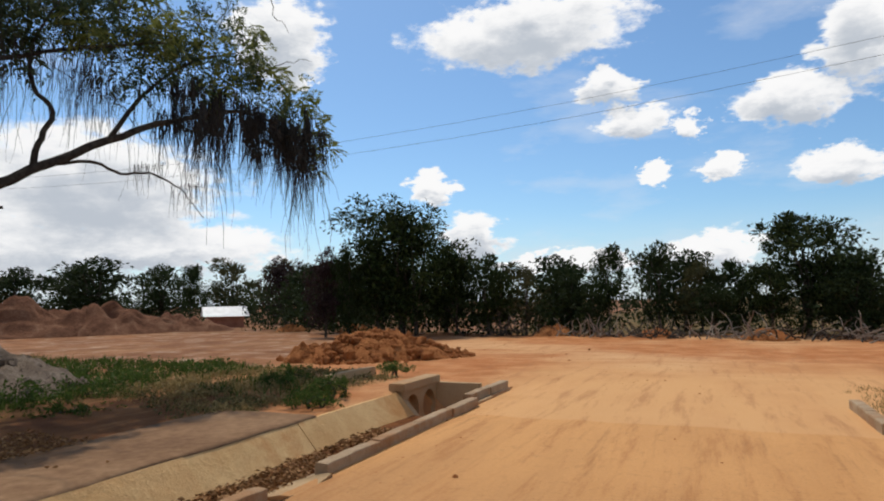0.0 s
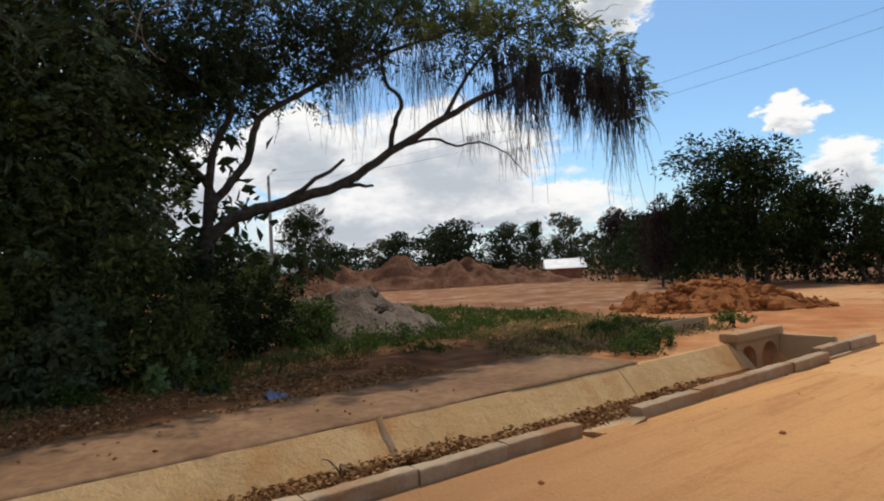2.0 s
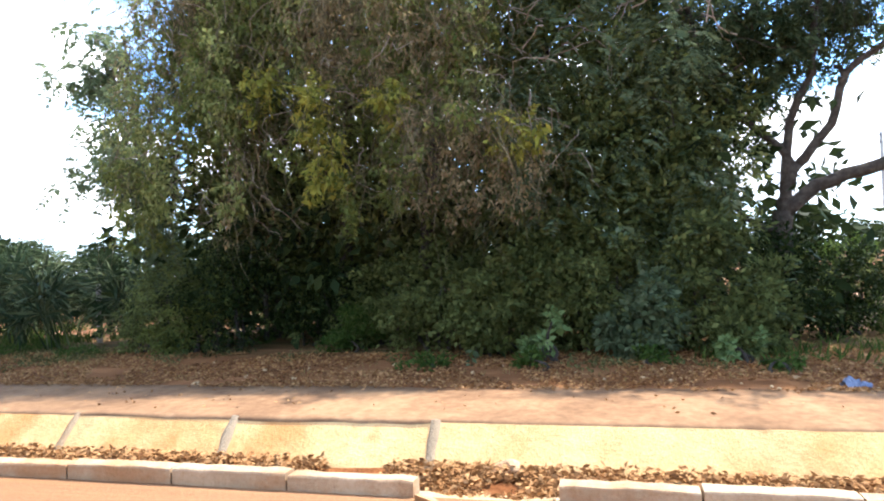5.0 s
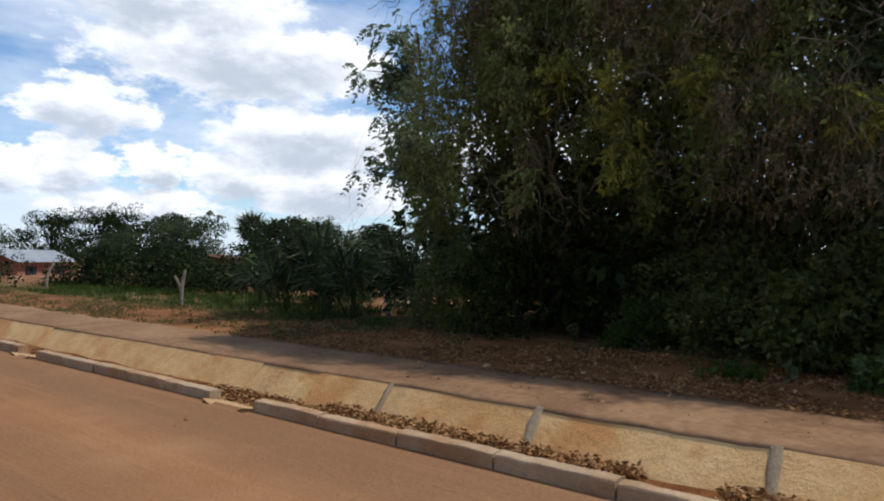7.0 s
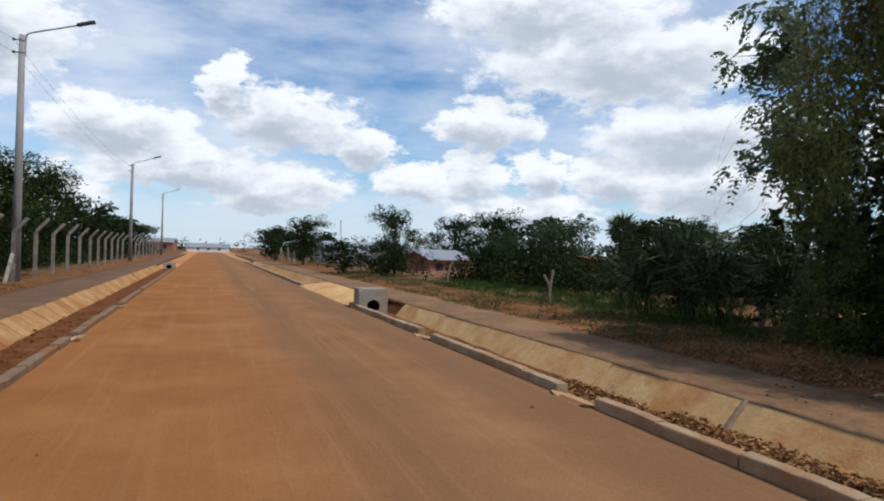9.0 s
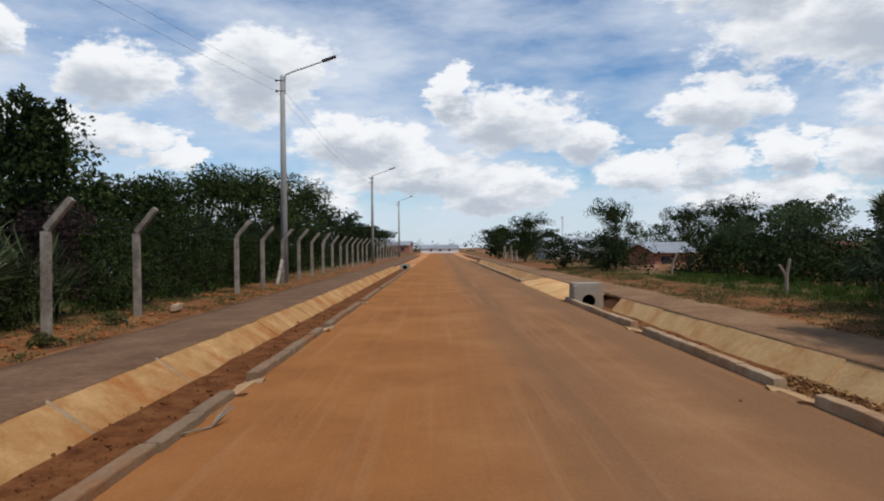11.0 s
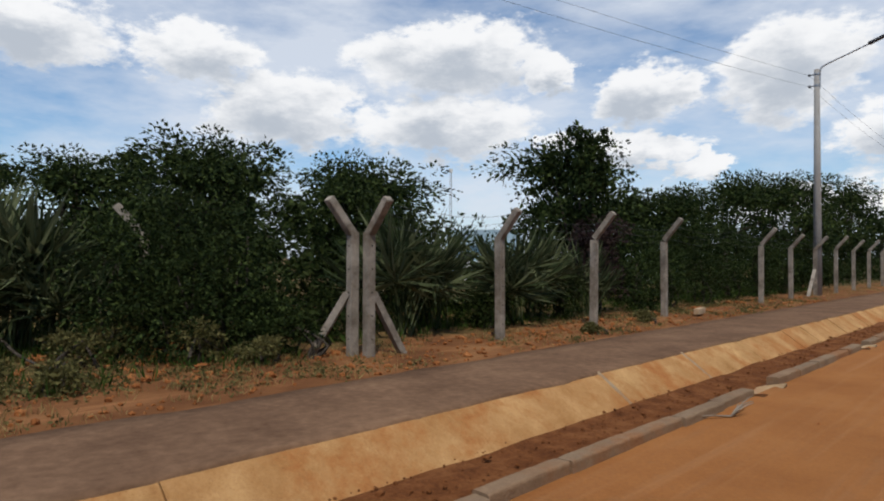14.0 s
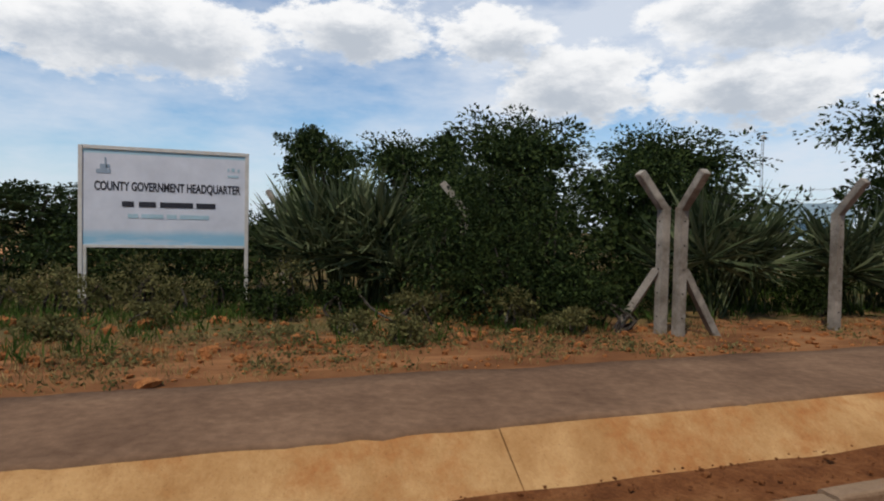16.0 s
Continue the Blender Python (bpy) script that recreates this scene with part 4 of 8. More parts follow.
def build_headwall():
    h = thing("culvert_headwall", "tan concrete culvert headwall with two round openings", "culvert", (5.36, -9.52, 0), 90)
    part("plate", holed_plate(bmesh.new(), 1.32, -0.55, 0.22, 0.16, [(-0.13, 0.25), (-0.13, 0.25)]), M_HEADWALL, h)
    part("coping", boxed(-0.72, 0.72, -0.05, 0.24, 0.20, 0.33, 0.015), M_HEADWALL, h)
    for x in (-0.33, 0.33):
        bm = bmesh.new()
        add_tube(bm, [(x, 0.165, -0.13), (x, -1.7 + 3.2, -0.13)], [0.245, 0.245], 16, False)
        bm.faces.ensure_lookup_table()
        # the bore is coloured near-black to give its inner shade
        part("pipe", bm, M_HOLE_SHADE, h, "concrete pipe coloured near-black for the shade inside")
    h.matrix_world = pose(5.24, -9.54, 0, 0, 0, -90)
    wing = thing("culvert_wing_wall", "tan concrete wing wall closing the culvert pit", "wing wall", (0, 0, 0))
    part("plate", boxed(4.42, 5.24, -10.32, -10.18, -0.6, 0.20, 0.012), M_HEADWALL, wing)
    out = thing("outlet_parapet", "low tan concrete parapet standing in short grass", "parapet", (7.1, -10.3, 0))
    part("parapet", boxed(-0.09, 0.09, -0.85, 0.85, -0.1, 0.34, 0.015), M_HEADWALL, out)
    end = thing("drain_end_slab", "tan concrete slab closing the end of the drain wall", "slab", (0, 0, 0))
    bm = bmesh.new()
    sec = [(4.90, -0.55), (4.99, -0.20), (5.36, 0.20), (5.42, 0.20), (5.42, -0.55)]
    a = [bm.verts.new((x, -9.0, z)) for x, z in sec]
    b = [bm.verts.new((x, -8.84, z)) for x, z in sec]
    for i in range(5):
        bm.faces.new((a[i], a[(i + 1) % 5], b[(i + 1) % 5], b[i]))
    bm.faces.new(a[::-1]), bm.faces.new(b)
    part("slab", bm, M_HEADWALL, end)
    pit = bmesh.new()
    add_box(pit, K_R + 0.12, K_R + 0.16, -10.2, -8.6, -0.6, 0.0)
    part("pit_lining", pit, M_HEADWALL, end)


def pipe_box(x, y, turn, label, w, top, r):
    b = thing("pipe_culvert", label, "culvert", (x, y, 0), turn)
    part("front_plate", holed_plate(bmesh.new(), w, -0.30, top, 0.16, [(0.06, r)]), M_CULVERT, b)
    part("top_slab", boxed(-w / 2, w / 2, 0.16, 0.70, top - 0.16, top, 0.01), M_CULVERT, b)
    for k in (-1, 1):
        part("side_wall", boxed(k * (w / 2 - 0.10) - 0.10, k * (w / 2 - 0.10) + 0.10, 0.165, 0.70, -0.3, top - 0.165, 0.0), M_CULVERT, b)
    bm = bmesh.new()
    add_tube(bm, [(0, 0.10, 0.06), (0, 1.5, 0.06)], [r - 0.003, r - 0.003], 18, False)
    part("pipe", bm, M_HOLE_SHADE, b, "concrete pipe coloured near-black for the shade inside")
    # dark sheet added behind the mouth, painted as the pipe's inner shade
    part("pipe_end", boxed(-w / 2 + 0.02, w / 2 - 0.02, 0.72, 0.76, -0.3, top - 0.18), M_HOLE_SHADE, b)


build_headwall()
pipe_box(4.58, 17.7, 0, "weathered grey concrete box with a round pipe mouth", 0.82, 0.56, 0.19)
pipe_box(-2.42, 51.0, 0, "small grey concrete box with a round pipe mouth", 0.84, 0.36, 0.19)


def mortar_patch(x0, x1, y, width, label, seed):
    """A rough trowelled strip of mortar over a joint of the sloping wall."""
    rows = []
    for i in range(9):
        u = i / 8
        x, z = x0 + (x1 - x0) * u, -0.22 + 0.425 * u
        a = width * (0.5 + 0.5 * noise.noise((u * 3.1, seed, 1))) + 0.02
        b = width * (0.5 + 0.5 * noise.noise((u * 3.7, seed, 6))) + 0.02
        rows.append([(x, y - a, z - 0.01), (x, y - a * 0.8, z + 0.012), (x, y, z + 0.018 + 0.006 * noise.noise((u * 9, seed, 3))), (x, y + b * 0.8, z + 0.012), (x, y + b, z - 0.01)])
    fs = [(r * 5 + c, r * 5 + c + 1, (r + 1) * 5 + c + 1, (r + 1) * 5 + c) for r in range(8) for c in range(4)]
    o = new("mortar_patch", mesh_of("mortar_patch", [v for r in rows for v in r], fs, M_MORTAR, True))
    tagged(o, label, "mortar", group="mortar patches on the drain walls")


for k, (y, w) in enumerate(((3.52, 0.07), (-2.72, 0.06), (5.37, 0.05), (1.49, 0.06))):
    mortar_patch(WALL_R0, WALL_R1, y, w, "rough grey mortar strip over a wall joint", k)
for k, (y, w) in enumerate(((5.9, 0.03), (8.2, 0.03))):
    mortar_patch(WALL_L0, WALL_L1, y, w, "rough grey mortar strip over a stained wall joint", k)
# the filled crossing beyond the pipe mouth
vs, fs = [], []
for j in range(12):
    for i in range(6):
        x, y = 4.02 + i * 0.27, 18.7 + j * 0.92
        edge = min(1, j / 2.0, (11 - j) / 1.5)
        vs.append((x, y, 0.01 + (0.17 * i / 5) + 0.10 * edge * math.sin(math.pi * i / 5) + 0.02 * noise.noise((x * 3, y, 1))))
for j in range(11):
    for i in range(5):
        a = j * 6 + i
        fs.append((a, a + 1, a + 7, a + 6))
tagged(new("crossing_fill", mesh_of("crossing_fill", vs, fs, M_WALL_R, True)), "pale sandy concrete crossing over the piped drain", "crossing", kind="structure")

# ---- fence of cranked concrete posts ----
FENCE_X = -6.15


def post_meshes():
    shaft = boxed(-0.065, 0.065, -0.065, 0.065, -0.3, 1.72, 0.008)
    a = bpy.data.meshes.new("shaft")
    bmesh.ops.recalc_face_normals(shaft, faces=shaft.faces)
    shaft.to_mesh(a), shaft.free()
    arm = bmesh.new()
    add_box(arm, -0.055, 0.055, -0.06, 0.06, 0.0, 0.66, 0.008)
    bmesh.ops.transform(arm, matrix=Matrix.Translation((-0.02, 0, 1.66)) @ Matrix.Rotation(radians(40), 4, "Y"), verts=arm.verts)
    b = bpy.data.meshes.new("arm")
    arm.to_mesh(b), arm.free()
    # each hole is a near-black disc with its depth shade painted on
    hole = bmesh.new()
    bmesh.ops.create_cone(hole, cap_ends=True, segments=8, radius1=0.012, radius2=0.012, depth=0.008)
    bmesh.ops.transform(hole, matrix=Matrix.Rotation(radians(90), 4, "Y"), verts=hole.verts)
    c = bpy.data.meshes.new("wire_hole")
    hole.to_mesh(c), hole.free()
    bar = bmesh.new()
    add_tube(bar, [(-0.02, 0, 1.70), (0.0, 0, 1.79)], [0.012, 0.012], 6)
    d = bpy.data.meshes.new("rebar")
    bar.to_mesh(d), bar.free()
    for me, m in ((a, M_POST), (b, M_POST), (c, M_HOLE_SHADE), (d, M_BARK)):
        me.materials.append(m)
    return a, b, c, d


P_SHAFT, P_ARM, P_HOLE, P_BAR = post_meshes()


def fence_post(x, y, z, turn=0.0, broken=False, lean=0.0, label="", holes=True, height=1.0):
    p = thing("fence_post", label or "weathered grey concrete fence post with a cranked top", "fence post", (x, y, z), turn, "posts of the boundary fence")
    p.matrix_world = pose(x, y, z, lean, 0, turn) @ Matrix.Diagonal((1, 1, height, 1))
    part("shaft", P_SHAFT, M_POST, p)
    arm = part("arm", P_ARM, M_POST, p)
    if broken:
        arm.location = (0.03, 0, 0.09)
        part("rebar", P_BAR, M_BARK, p, "rusty bare reinforcing bar")
    if holes:
        for i in range(5):
            h = part("wire_hole", P_HOLE, M_HOLE_SHADE, p)
            h.location = (0.066, 0.0, 0.25 + 0.32 * i)
    return p


def brace(x0, y0, z0, x1, y1, z1):
    bm = boxed(-0.055, 0.055, -0.05, 0.05, 0, 1, 0.006)
    d = Vector((x1 - x0, y1 - y0, z1 - z0))
    bmesh.ops.transform(bm, matrix=Matrix.Translation((x0, y0, z0)) @ d.to_track_quat("Z", "Y").to_matrix().to_4x4() @ Matrix.Diagonal((1, 1, d.length, 1)), verts=bm.verts)
    t = thing("fence_brace", "slanting grey concrete brace propping a corner post", "fence brace", (0, 0, 0), group="braces of the boundary fence")
    part("strut", bm, M_POST, t)


fence_post(FENCE_X - 0.01, 4.60, 0.22, 0, label="grey concrete corner post, cranked towards the road", height=1.0)
fence_post(FENCE_X - 0.17, 4.44, 0.22, -90, label="grey concrete corner post, cranked away from its twin")
brace(-6.13, 5.25, 0.12, -6.16, 4.66, 1.10)
brace(-6.82, 4.02, 0.12, -6.36, 4.38, 1.10)
for y, z, br, le in ((7.41, 0.23, False, 0.5), (10.38, 0.25, True, -0.8), (13.53, 0.28, True, 0.6), (20.2, 0.30, True, -0.5), (23.2, 0.28, False, 0.8), (26.2, 0.30, False, 0),
                     (29.2, 0.30, True, 0.6), (32.2, 0.30, False, -0.6), (35.3, 0.28, True, 0), (38.4, 0.28, False, 0.5), (41.6, 0.30, False, 0), (44.5, 0.28, False, -0.4),
                     (47.4, 0.26, False, 0.4), (50.5, 0.26, False, 0), (53.6, 0.26, True, 0), (56.7, 0.26, False, 0), (63.0, 0.26, False, 0), (66.5, 0.26, False, 0), (70, 0.26, False, 0), (74, 0.26, False, 0), (78, 0.26, False, 0), (82, 0.26, False, 0), (86, 0.26, False, 0), (91, 0.26, False, 0), (96, 0.26, False, 0)):
    fence_post(FENCE_X, y, z, 0, br, le, holes=y < 30, label="weathered grey concrete fence post, its cranked top cracked loose" if br else "")
for x, y in ((-9.44, 2.80), (-11.75, 1.60), (-14.2, 0.2)):
    fence_post(x, y, 0.22, -120, label="grey concrete fence post half hidden in bushes")
brace(FENCE_X, 25.2, 0.15, FENCE_X, 26.1, 1.2)
wires = thing("fence_wires", "thin rusty barbed wires strung between the post tops", "wire", (0, 0, 0))
for dx, dz in ((0.16, 2.05), (0.27, 2.19), (0.38, 2.32)):
    bm = bmesh.new()
    pts = []
    ys = [4.6, 7.41, 10.38, 13.53, 16.8, 20.2, 23.2, 26.2]
    for a, b in zip(ys, ys[1:]):
        for k in range(4):
            t = k / 4
            pts.append((FENCE_X + dx, a + (b - a) * t, dz + 0.03 * (a - 4.6) / 20 - 0.12 * math.sin(math.pi * t)))
    pts.append((FENCE_X + dx, 26.2, dz + 0.05))
    add_tube(bm, pts, [0.003] * len(pts), 4)
    part("wire", bm, M_WIRE, wires)
wires.location = (0, 0, 0.0)

# ---- street lamps and overhead lines ----


def street_lamp(x, y, z, h, label):
    p = thing("street_lamp", label, "street lamp", (x, y, z), 0, "street lamps along the road")
    bm = bmesh.new()
    add_tube(bm, [(0, 0, -0.4), (0, 0, h * 0.5), (0, 0, h)], [0.155, 0.125, 0.095], 14)
    part("pole", bm, M_POLE, p, smooth=True)
    bm = bmesh.new()
    add_tube(bm, smooth_line([(0.10, 0, h - 0.75), (0.12, 0, h - 0.1), (0.25, 0, h + 0.10), (1.05, 0.02, h + 0.38), (1.75, 0.03, h + 0.62)], 4), [0.028] * 17, 8)
    part("arm", bm, M_STEEL, p)
    bm = bmesh.new()
    add_box(bm, -0.30, 0.32, -0.10, 0.10, -0.045, 0.05, 0.02)
    bmesh.ops.transform(bm, matrix=Matrix.Translation((1.95, 0.03, h + 0.70)) @ Matrix.Rotation(radians(-19), 4, "Y"), verts=bm.verts)
    lamp = part("lamp_head", bm, M_LAMP, p, "dark grey lamp head")
    for dz in (-0.18, -0.62):
        bm = bmesh.new()
        add_tube(bm, [(0, 0, h + dz - 0.03), (0, 0, h + dz + 0.03)], [0.112, 0.112], 14)
        band = part("band", bm, M_STEEL, p, "galvanised steel band")
        bm = bmesh.new()
        add_tube(bm, [(-0.10, 0, h + dz), (-0.24, 0, h + dz)], [0.02, 0.02], 8)
        bmesh.ops.create_uvsphere(bm, u_segments=10, v_segments=6, radius=0.055, matrix=Matrix.Translation((-0.25, 0, h + dz)))
        part("insulator", bm, M_LAMP, band, "dark insulator")
    return p


street_lamp(-6.11, 26.34, 0.27, 8.62, "tall grey concrete street lamp pole with a side arm")
street_lamp(-6.0, 60.5, 0.25, 8.35, "tall grey concrete street lamp pole further down the road")
street_lamp(-6.0, 101.0, 0.2, 9.0, "distant grey street lamp pole by the road end")
far_lamp = street_lamp(42.1, -16.1, 0.0, 8.4, "distant street lamp pole across the cleared land")
far_lamp.rotation_euler = (0, 0, radians(-35))
pole = thing("utility_pole", "plain grey concrete pole carrying the overhead lines", "utility pole", (-13.5, -17.0, 0))
bm = bmesh.new()
add_tube(bm, [(0, 0, -0.3), (0, 0, 9.0)], [0.15, 0.10], 12)
part("pole", bm, M_POLE, pole, smooth=True)


def wire(a, b, sag, label="thin dark overhead cable sagging between poles"):
    a, b = Vector(a), Vector(b)
    pts = [a.lerp(b, k / 16) - Vector((0, 0, sag * 4 * (k / 16) * (1 - k / 16))) for k in range(17)]
    bm = bmesh.new()
    add_tube(bm, pts, [0.0045] * 17, 5)
    o = part("overhead_cable", bm, M_WIRE)
    tagged(o, label, "cable", group="overhead cables")


for dz, dx in ((8.71, 0.0), (8.27, -0.0)):
    wire((-6.37 + dx, 26.34, dz), (-13.5, -17.0, dz + 0.1), 0.55)
    wire((-6.37, 26.34, dz), (-6.25, 60.5, dz - 0.25), 0.5)
    wire((-6.25, 60.5, dz - 0.25), (-6.25, 101.0, dz + 0.3), 0.5)
    wire((-13.5, -17.0, dz + 0.1), (42.0, -16.1, dz - 0.25), 1.9)

# ---- heaps of soil ----


def heap(name, x, y, rx, ry, h, turn, material, label, cat, seed, rings=26, spokes=56, ragged=0.22, peaks=1):
    bm = bmesh.new()
    rows = []
    for i in range(rings + 1):
        u = i / rings
        row = []
        for k in range(spokes):
            a = 2 * math.pi * k / spokes
            px, py = u * math.cos(a), u * math.sin(a)
            edge = 1 + 0.18 * noise.noise((math.cos(a) * 1.7, math.sin(a) * 1.7, seed))
            z = (1 - u ** 1.5) * (1 + ragged * 1.6 * noise.noise((px * 3 * peaks, py * 3, seed + 2))) * h
            z += ragged * 0.35 * h * noise.noise((px * 9, py * 9, seed + 5)) * (1 - u ** 4)
            row.append(bm.verts.new((px * rx * edge, py * ry * edge, max(-0.05, z if u < 1 else -0.08))))
        rows.append(row)
    for a, b in zip(rows, rows[1:]):
        for k in range(spokes):
            j = (k + 1) % spokes
            if a is rows[0]:
                continue
            bm.faces.new((a[k], a[j], b[j], b[k]))
    bm.faces.new(rows[1])
    for v in rows[0]:
        bm.verts.remove(v)
    t = thing(name, label, cat, (x, y, ground_z(x, y) - 0.02), turn)
    part("mound", bm, material, t, smooth=True)
    return t


def clods(parent, rx, ry, h, count, size, material, seed, name="clod_scatter"):
    rng = R(seed)
    base = bmesh.new()
    bmesh.ops.create_icosphere(base, subdivisions=1, radius=1.0)
    bv = np.array([v.co[:] for v in base.verts])
    bf = np.array([[v.index for v in f.verts] for f in base.faces])
    base.free()
    vs, fs = [], []
    for i in range(count):
        a, u = rng.uniform(0, 2 * math.pi), math.sqrt(rng.uniform(0, 1.15))
        x, y = u * rx * math.cos(a), u * ry * math.sin(a)
        z = max(0.0, (1 - min(1, u) ** 1.5)) * h
        s = size * rng.lognormal(0, 0.5)
        v = bv * (1 + rng.uniform(-0.28, 0.28, (len(bv), 1))) * s * rng.uniform(0.7, 1.2, 3) + np.array([x, y, z + s * 0.25])
        fs.extend((bf + len(bv) * i).tolist())
        vs.extend(v.tolist())
    o = part(name, mesh_of(name, vs, fs, material), material, parent)
    o["kind"] = "stuff"
    return o


red = heap("soil_heap", 9.9, -16.4, 2.7, 1.7, 0.78, 25, M_MOUND, "heap of crumbly orange-red soil clods at the junction", "soil heap", 3, ragged=0.3)
clods(red, 2.7, 1.7, 0.78, 800, 0.065, M_MOUND, 11)
block = heap("soil_heap", 11.7, -15.2, 0.55, 0.5, 0.55, 0, M_MOUND, "small dark red lump of soil beside the larger heap", "soil heap", 9, rings=10, spokes=20)
grey = heap("soil_heap", 11.9, -5.8, 2.3, 1.6, 0.85, 40, M_GREYSOIL, "heap of pale grey-brown soil in the grass", "soil heap", 5, ragged=0.35, peaks=2)
clods(grey, 2.1, 1.4, 0.8, 420, 0.06, M_GREYSOIL, 12)
slab_ob = thing("broken_slab", "broken flat piece of pale concrete on the grey heap", "concrete piece", (10.9, -5.7, 0.72), 30)
part("slab", boxed(-0.28, 0.28, -0.12, 0.12, -0.05, 0.05, 0.012), M_CULVERT, slab_ob)
for x, y, rx, ry, h, tn in ((41.0, -19.5, 6, 3, 1.7, 60), (38.5, -24.5, 6, 3, 1.85, 55), (36.4, -28.2, 5, 3, 1.7, 50), (34.0, -31.4, 4, 2.4, 1.0, 45), (44, -13, 6, 3, 1.3, 70)):
    heap("soil_bank", x, y, rx, ry, h, tn, M_BERM, "long bank of brown bulldozed soil on cleared land", "soil bank", x, ragged=0.42, spokes=64, rings=26, peaks=2)
for x, y, s in ((7.4, -28.6, 1.1), (-1.2, -26.9, 0.9), (3.0, -28.5, 0.8), (19.5, -31.0, 1.0), (25.0, -32.5, 0.9)):
    heap("soil_heap", x, y, 1.3 * s, 0.8 * s, 0.5 * s, x * 9, M_MOUND, "low heap of orange soil at the edge of the scrub", "soil heap", x + 2, rings=10, spokes=24)

# ---- trees and shrubs ----


def leaves_part(parent, name, rng, lobes, clusters, per, spread, length, width, material, inner=0.5, label="", flat=None):
    size = min(0.45, max(0.07, 0.34 * float(np.mean([min(k[3:]) for k in lobes]))))
    clumps = max(5, clusters // 5)
    at, way, ln = crown_points(rng, lobes, clumps, per * 4.3, size, int(clusters * per * 0.15), length)
    if flat is not None:
        keep = at[:, 2] > flat
        at, way, ln = at[keep], way[keep], ln[keep]
    return part(name, leaf_mesh(name, at, way, ln, width, material, rng), material, parent, label)


def spray_part(parent, name, rng, lobes, count, length, material, label="", pairs=6, hang=0.5, width=0.34):
    at, way, ln = spray_points(rng, lobes, count, length, pairs, hang)
    return part(name, leaf_mesh(name, at, way, ln, width, material, rng, 0.06), material, parent, label)


def tree_proto(name, label, seed, h, crown, leaf, material, clusters, per, trunk_r=0.14, airy=0.0, low=0.25):
    """A tree about its own foot: tapered trunk, limbs that reach the lobes, and a crown of leaf clusters."""
    rng = R(seed)
    t = thing(name, label, "tree", (0, 0, 0))
    lobes = []
    n = 9
    for i in range(n):
        a = 2.4 * i + rng.uniform(-0.4, 0.4)
        d = crown * rng.uniform(0.25, 0.72) * (0.4 if i == 0 else 1)
        z = h * (low + (0.92 - low) * (i + 0.5) / n) if i else h * 0.82
        r = crown * rng.uniform(0.36, 0.55)
        d *= math.sqrt(max(0.15, 1 - ((z / h - 0.5) / 0.62) ** 2))
        lobes.append((d * math.cos(a), d * math.sin(a), z, r, r, r * 0.72))
    bm = bmesh.new()
    line = smooth_line([(0, 0, -0.2), (rng.normal(0, 0.08), rng.normal(0, 0.08), h * 0.2), (rng.normal(0, 0.2), rng.normal(0, 0.2), h * 0.55), (rng.normal(0, 0.25), rng.normal(0, 0.25), h * 0.85)], 3)
    add_tube(bm, line, taper(len(line), trunk_r, trunk_r * 0.25), 7)
    part("trunk", bm, M_BARK, t, smooth=True)
    bm = bmesh.new()
    for x, y, z, r, _, _ in lobes:
        st = line[min(len(line) - 2, 2 + int(rng.integers(0, 4)))]
        pts = smooth_line([st, ((st.x + x) / 2 + rng.normal(0, 0.1), (st.y + y) / 2 + rng.normal(0, 0.1), st.z + (z - st.z) * 0.6), (x, y, z)], 3)
        add_tube(bm, pts, taper(len(pts), trunk_r * 0.42, trunk_r * 0.12), 5, False)
    part("limb_structure", bm, M_BARK, t, smooth=True)
    if airy:
        # outer sprays that stand clear of the mass
        extra = []
        for i in range(int(16 * airy)):
            u = unit(rng.normal(size=(1, 3)))[0]
            u[2] = abs(u[2]) * 0.9
            k = lobes[int(rng.integers(0, n))]
            extra.append((k[0] + u[0] * k[3] * 1.25, k[1] + u[1] * k[3] * 1.25, k[2] + u[2] * k[5] * 1.35, r * 0.22, r * 0.22, r * 0.2))
        lobes = lobes + extra
    at, way, ln = crown_points(rng, lobes, clusters, per, crown * 0.19, int(clusters * per * (0.30 if material is L_TREE else 0.16)), leaf * 0.95)
    part("crown", leaf_mesh("crown", at, way, ln, 0.52, material, rng), material, t)
    return t


PROTO = {
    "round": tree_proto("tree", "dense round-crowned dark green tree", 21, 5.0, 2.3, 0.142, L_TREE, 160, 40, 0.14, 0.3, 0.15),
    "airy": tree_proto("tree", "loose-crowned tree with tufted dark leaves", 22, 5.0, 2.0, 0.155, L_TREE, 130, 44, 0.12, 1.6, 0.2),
    "far": tree_proto("tree", "dark green tree in the wood's edge", 23, 5.0, 2.3, 0.25, L_FAR, 74, 36, 0.13, 0.9, 0.08),
    "dry": tree_proto("tree", "thin dry olive-coloured tree in the wood's edge", 24, 5.0, 1.9, 0.19, L_FAR2, 70, 40, 0.10, 1.2, 0.1),
    "pale": tree_proto("tree", "loose pale green feathery tree", 26, 5.0, 2.1, 0.15, L_FEATHER, 96, 44, 0.10, 1.2, 0.15),
    "purple": tree_proto("tree", "dark purplish leafless-looking shrub tree", 25, 4.0, 1.8, 0.16, L_PURPLE, 76, 46, 0.10, 0.6, 0.1),
}
PH = {"round": 5.0, "airy": 5.0, "far": 5.0, "dry": 5.0, "pale": 5.0, "purple": 4.0}
PW = {"round": 2.6, "airy": 2.4, "far": 2.7, "dry": 2.2, "pale": 2.3, "purple": 2.1}
USED = set()
TURN = R(77)


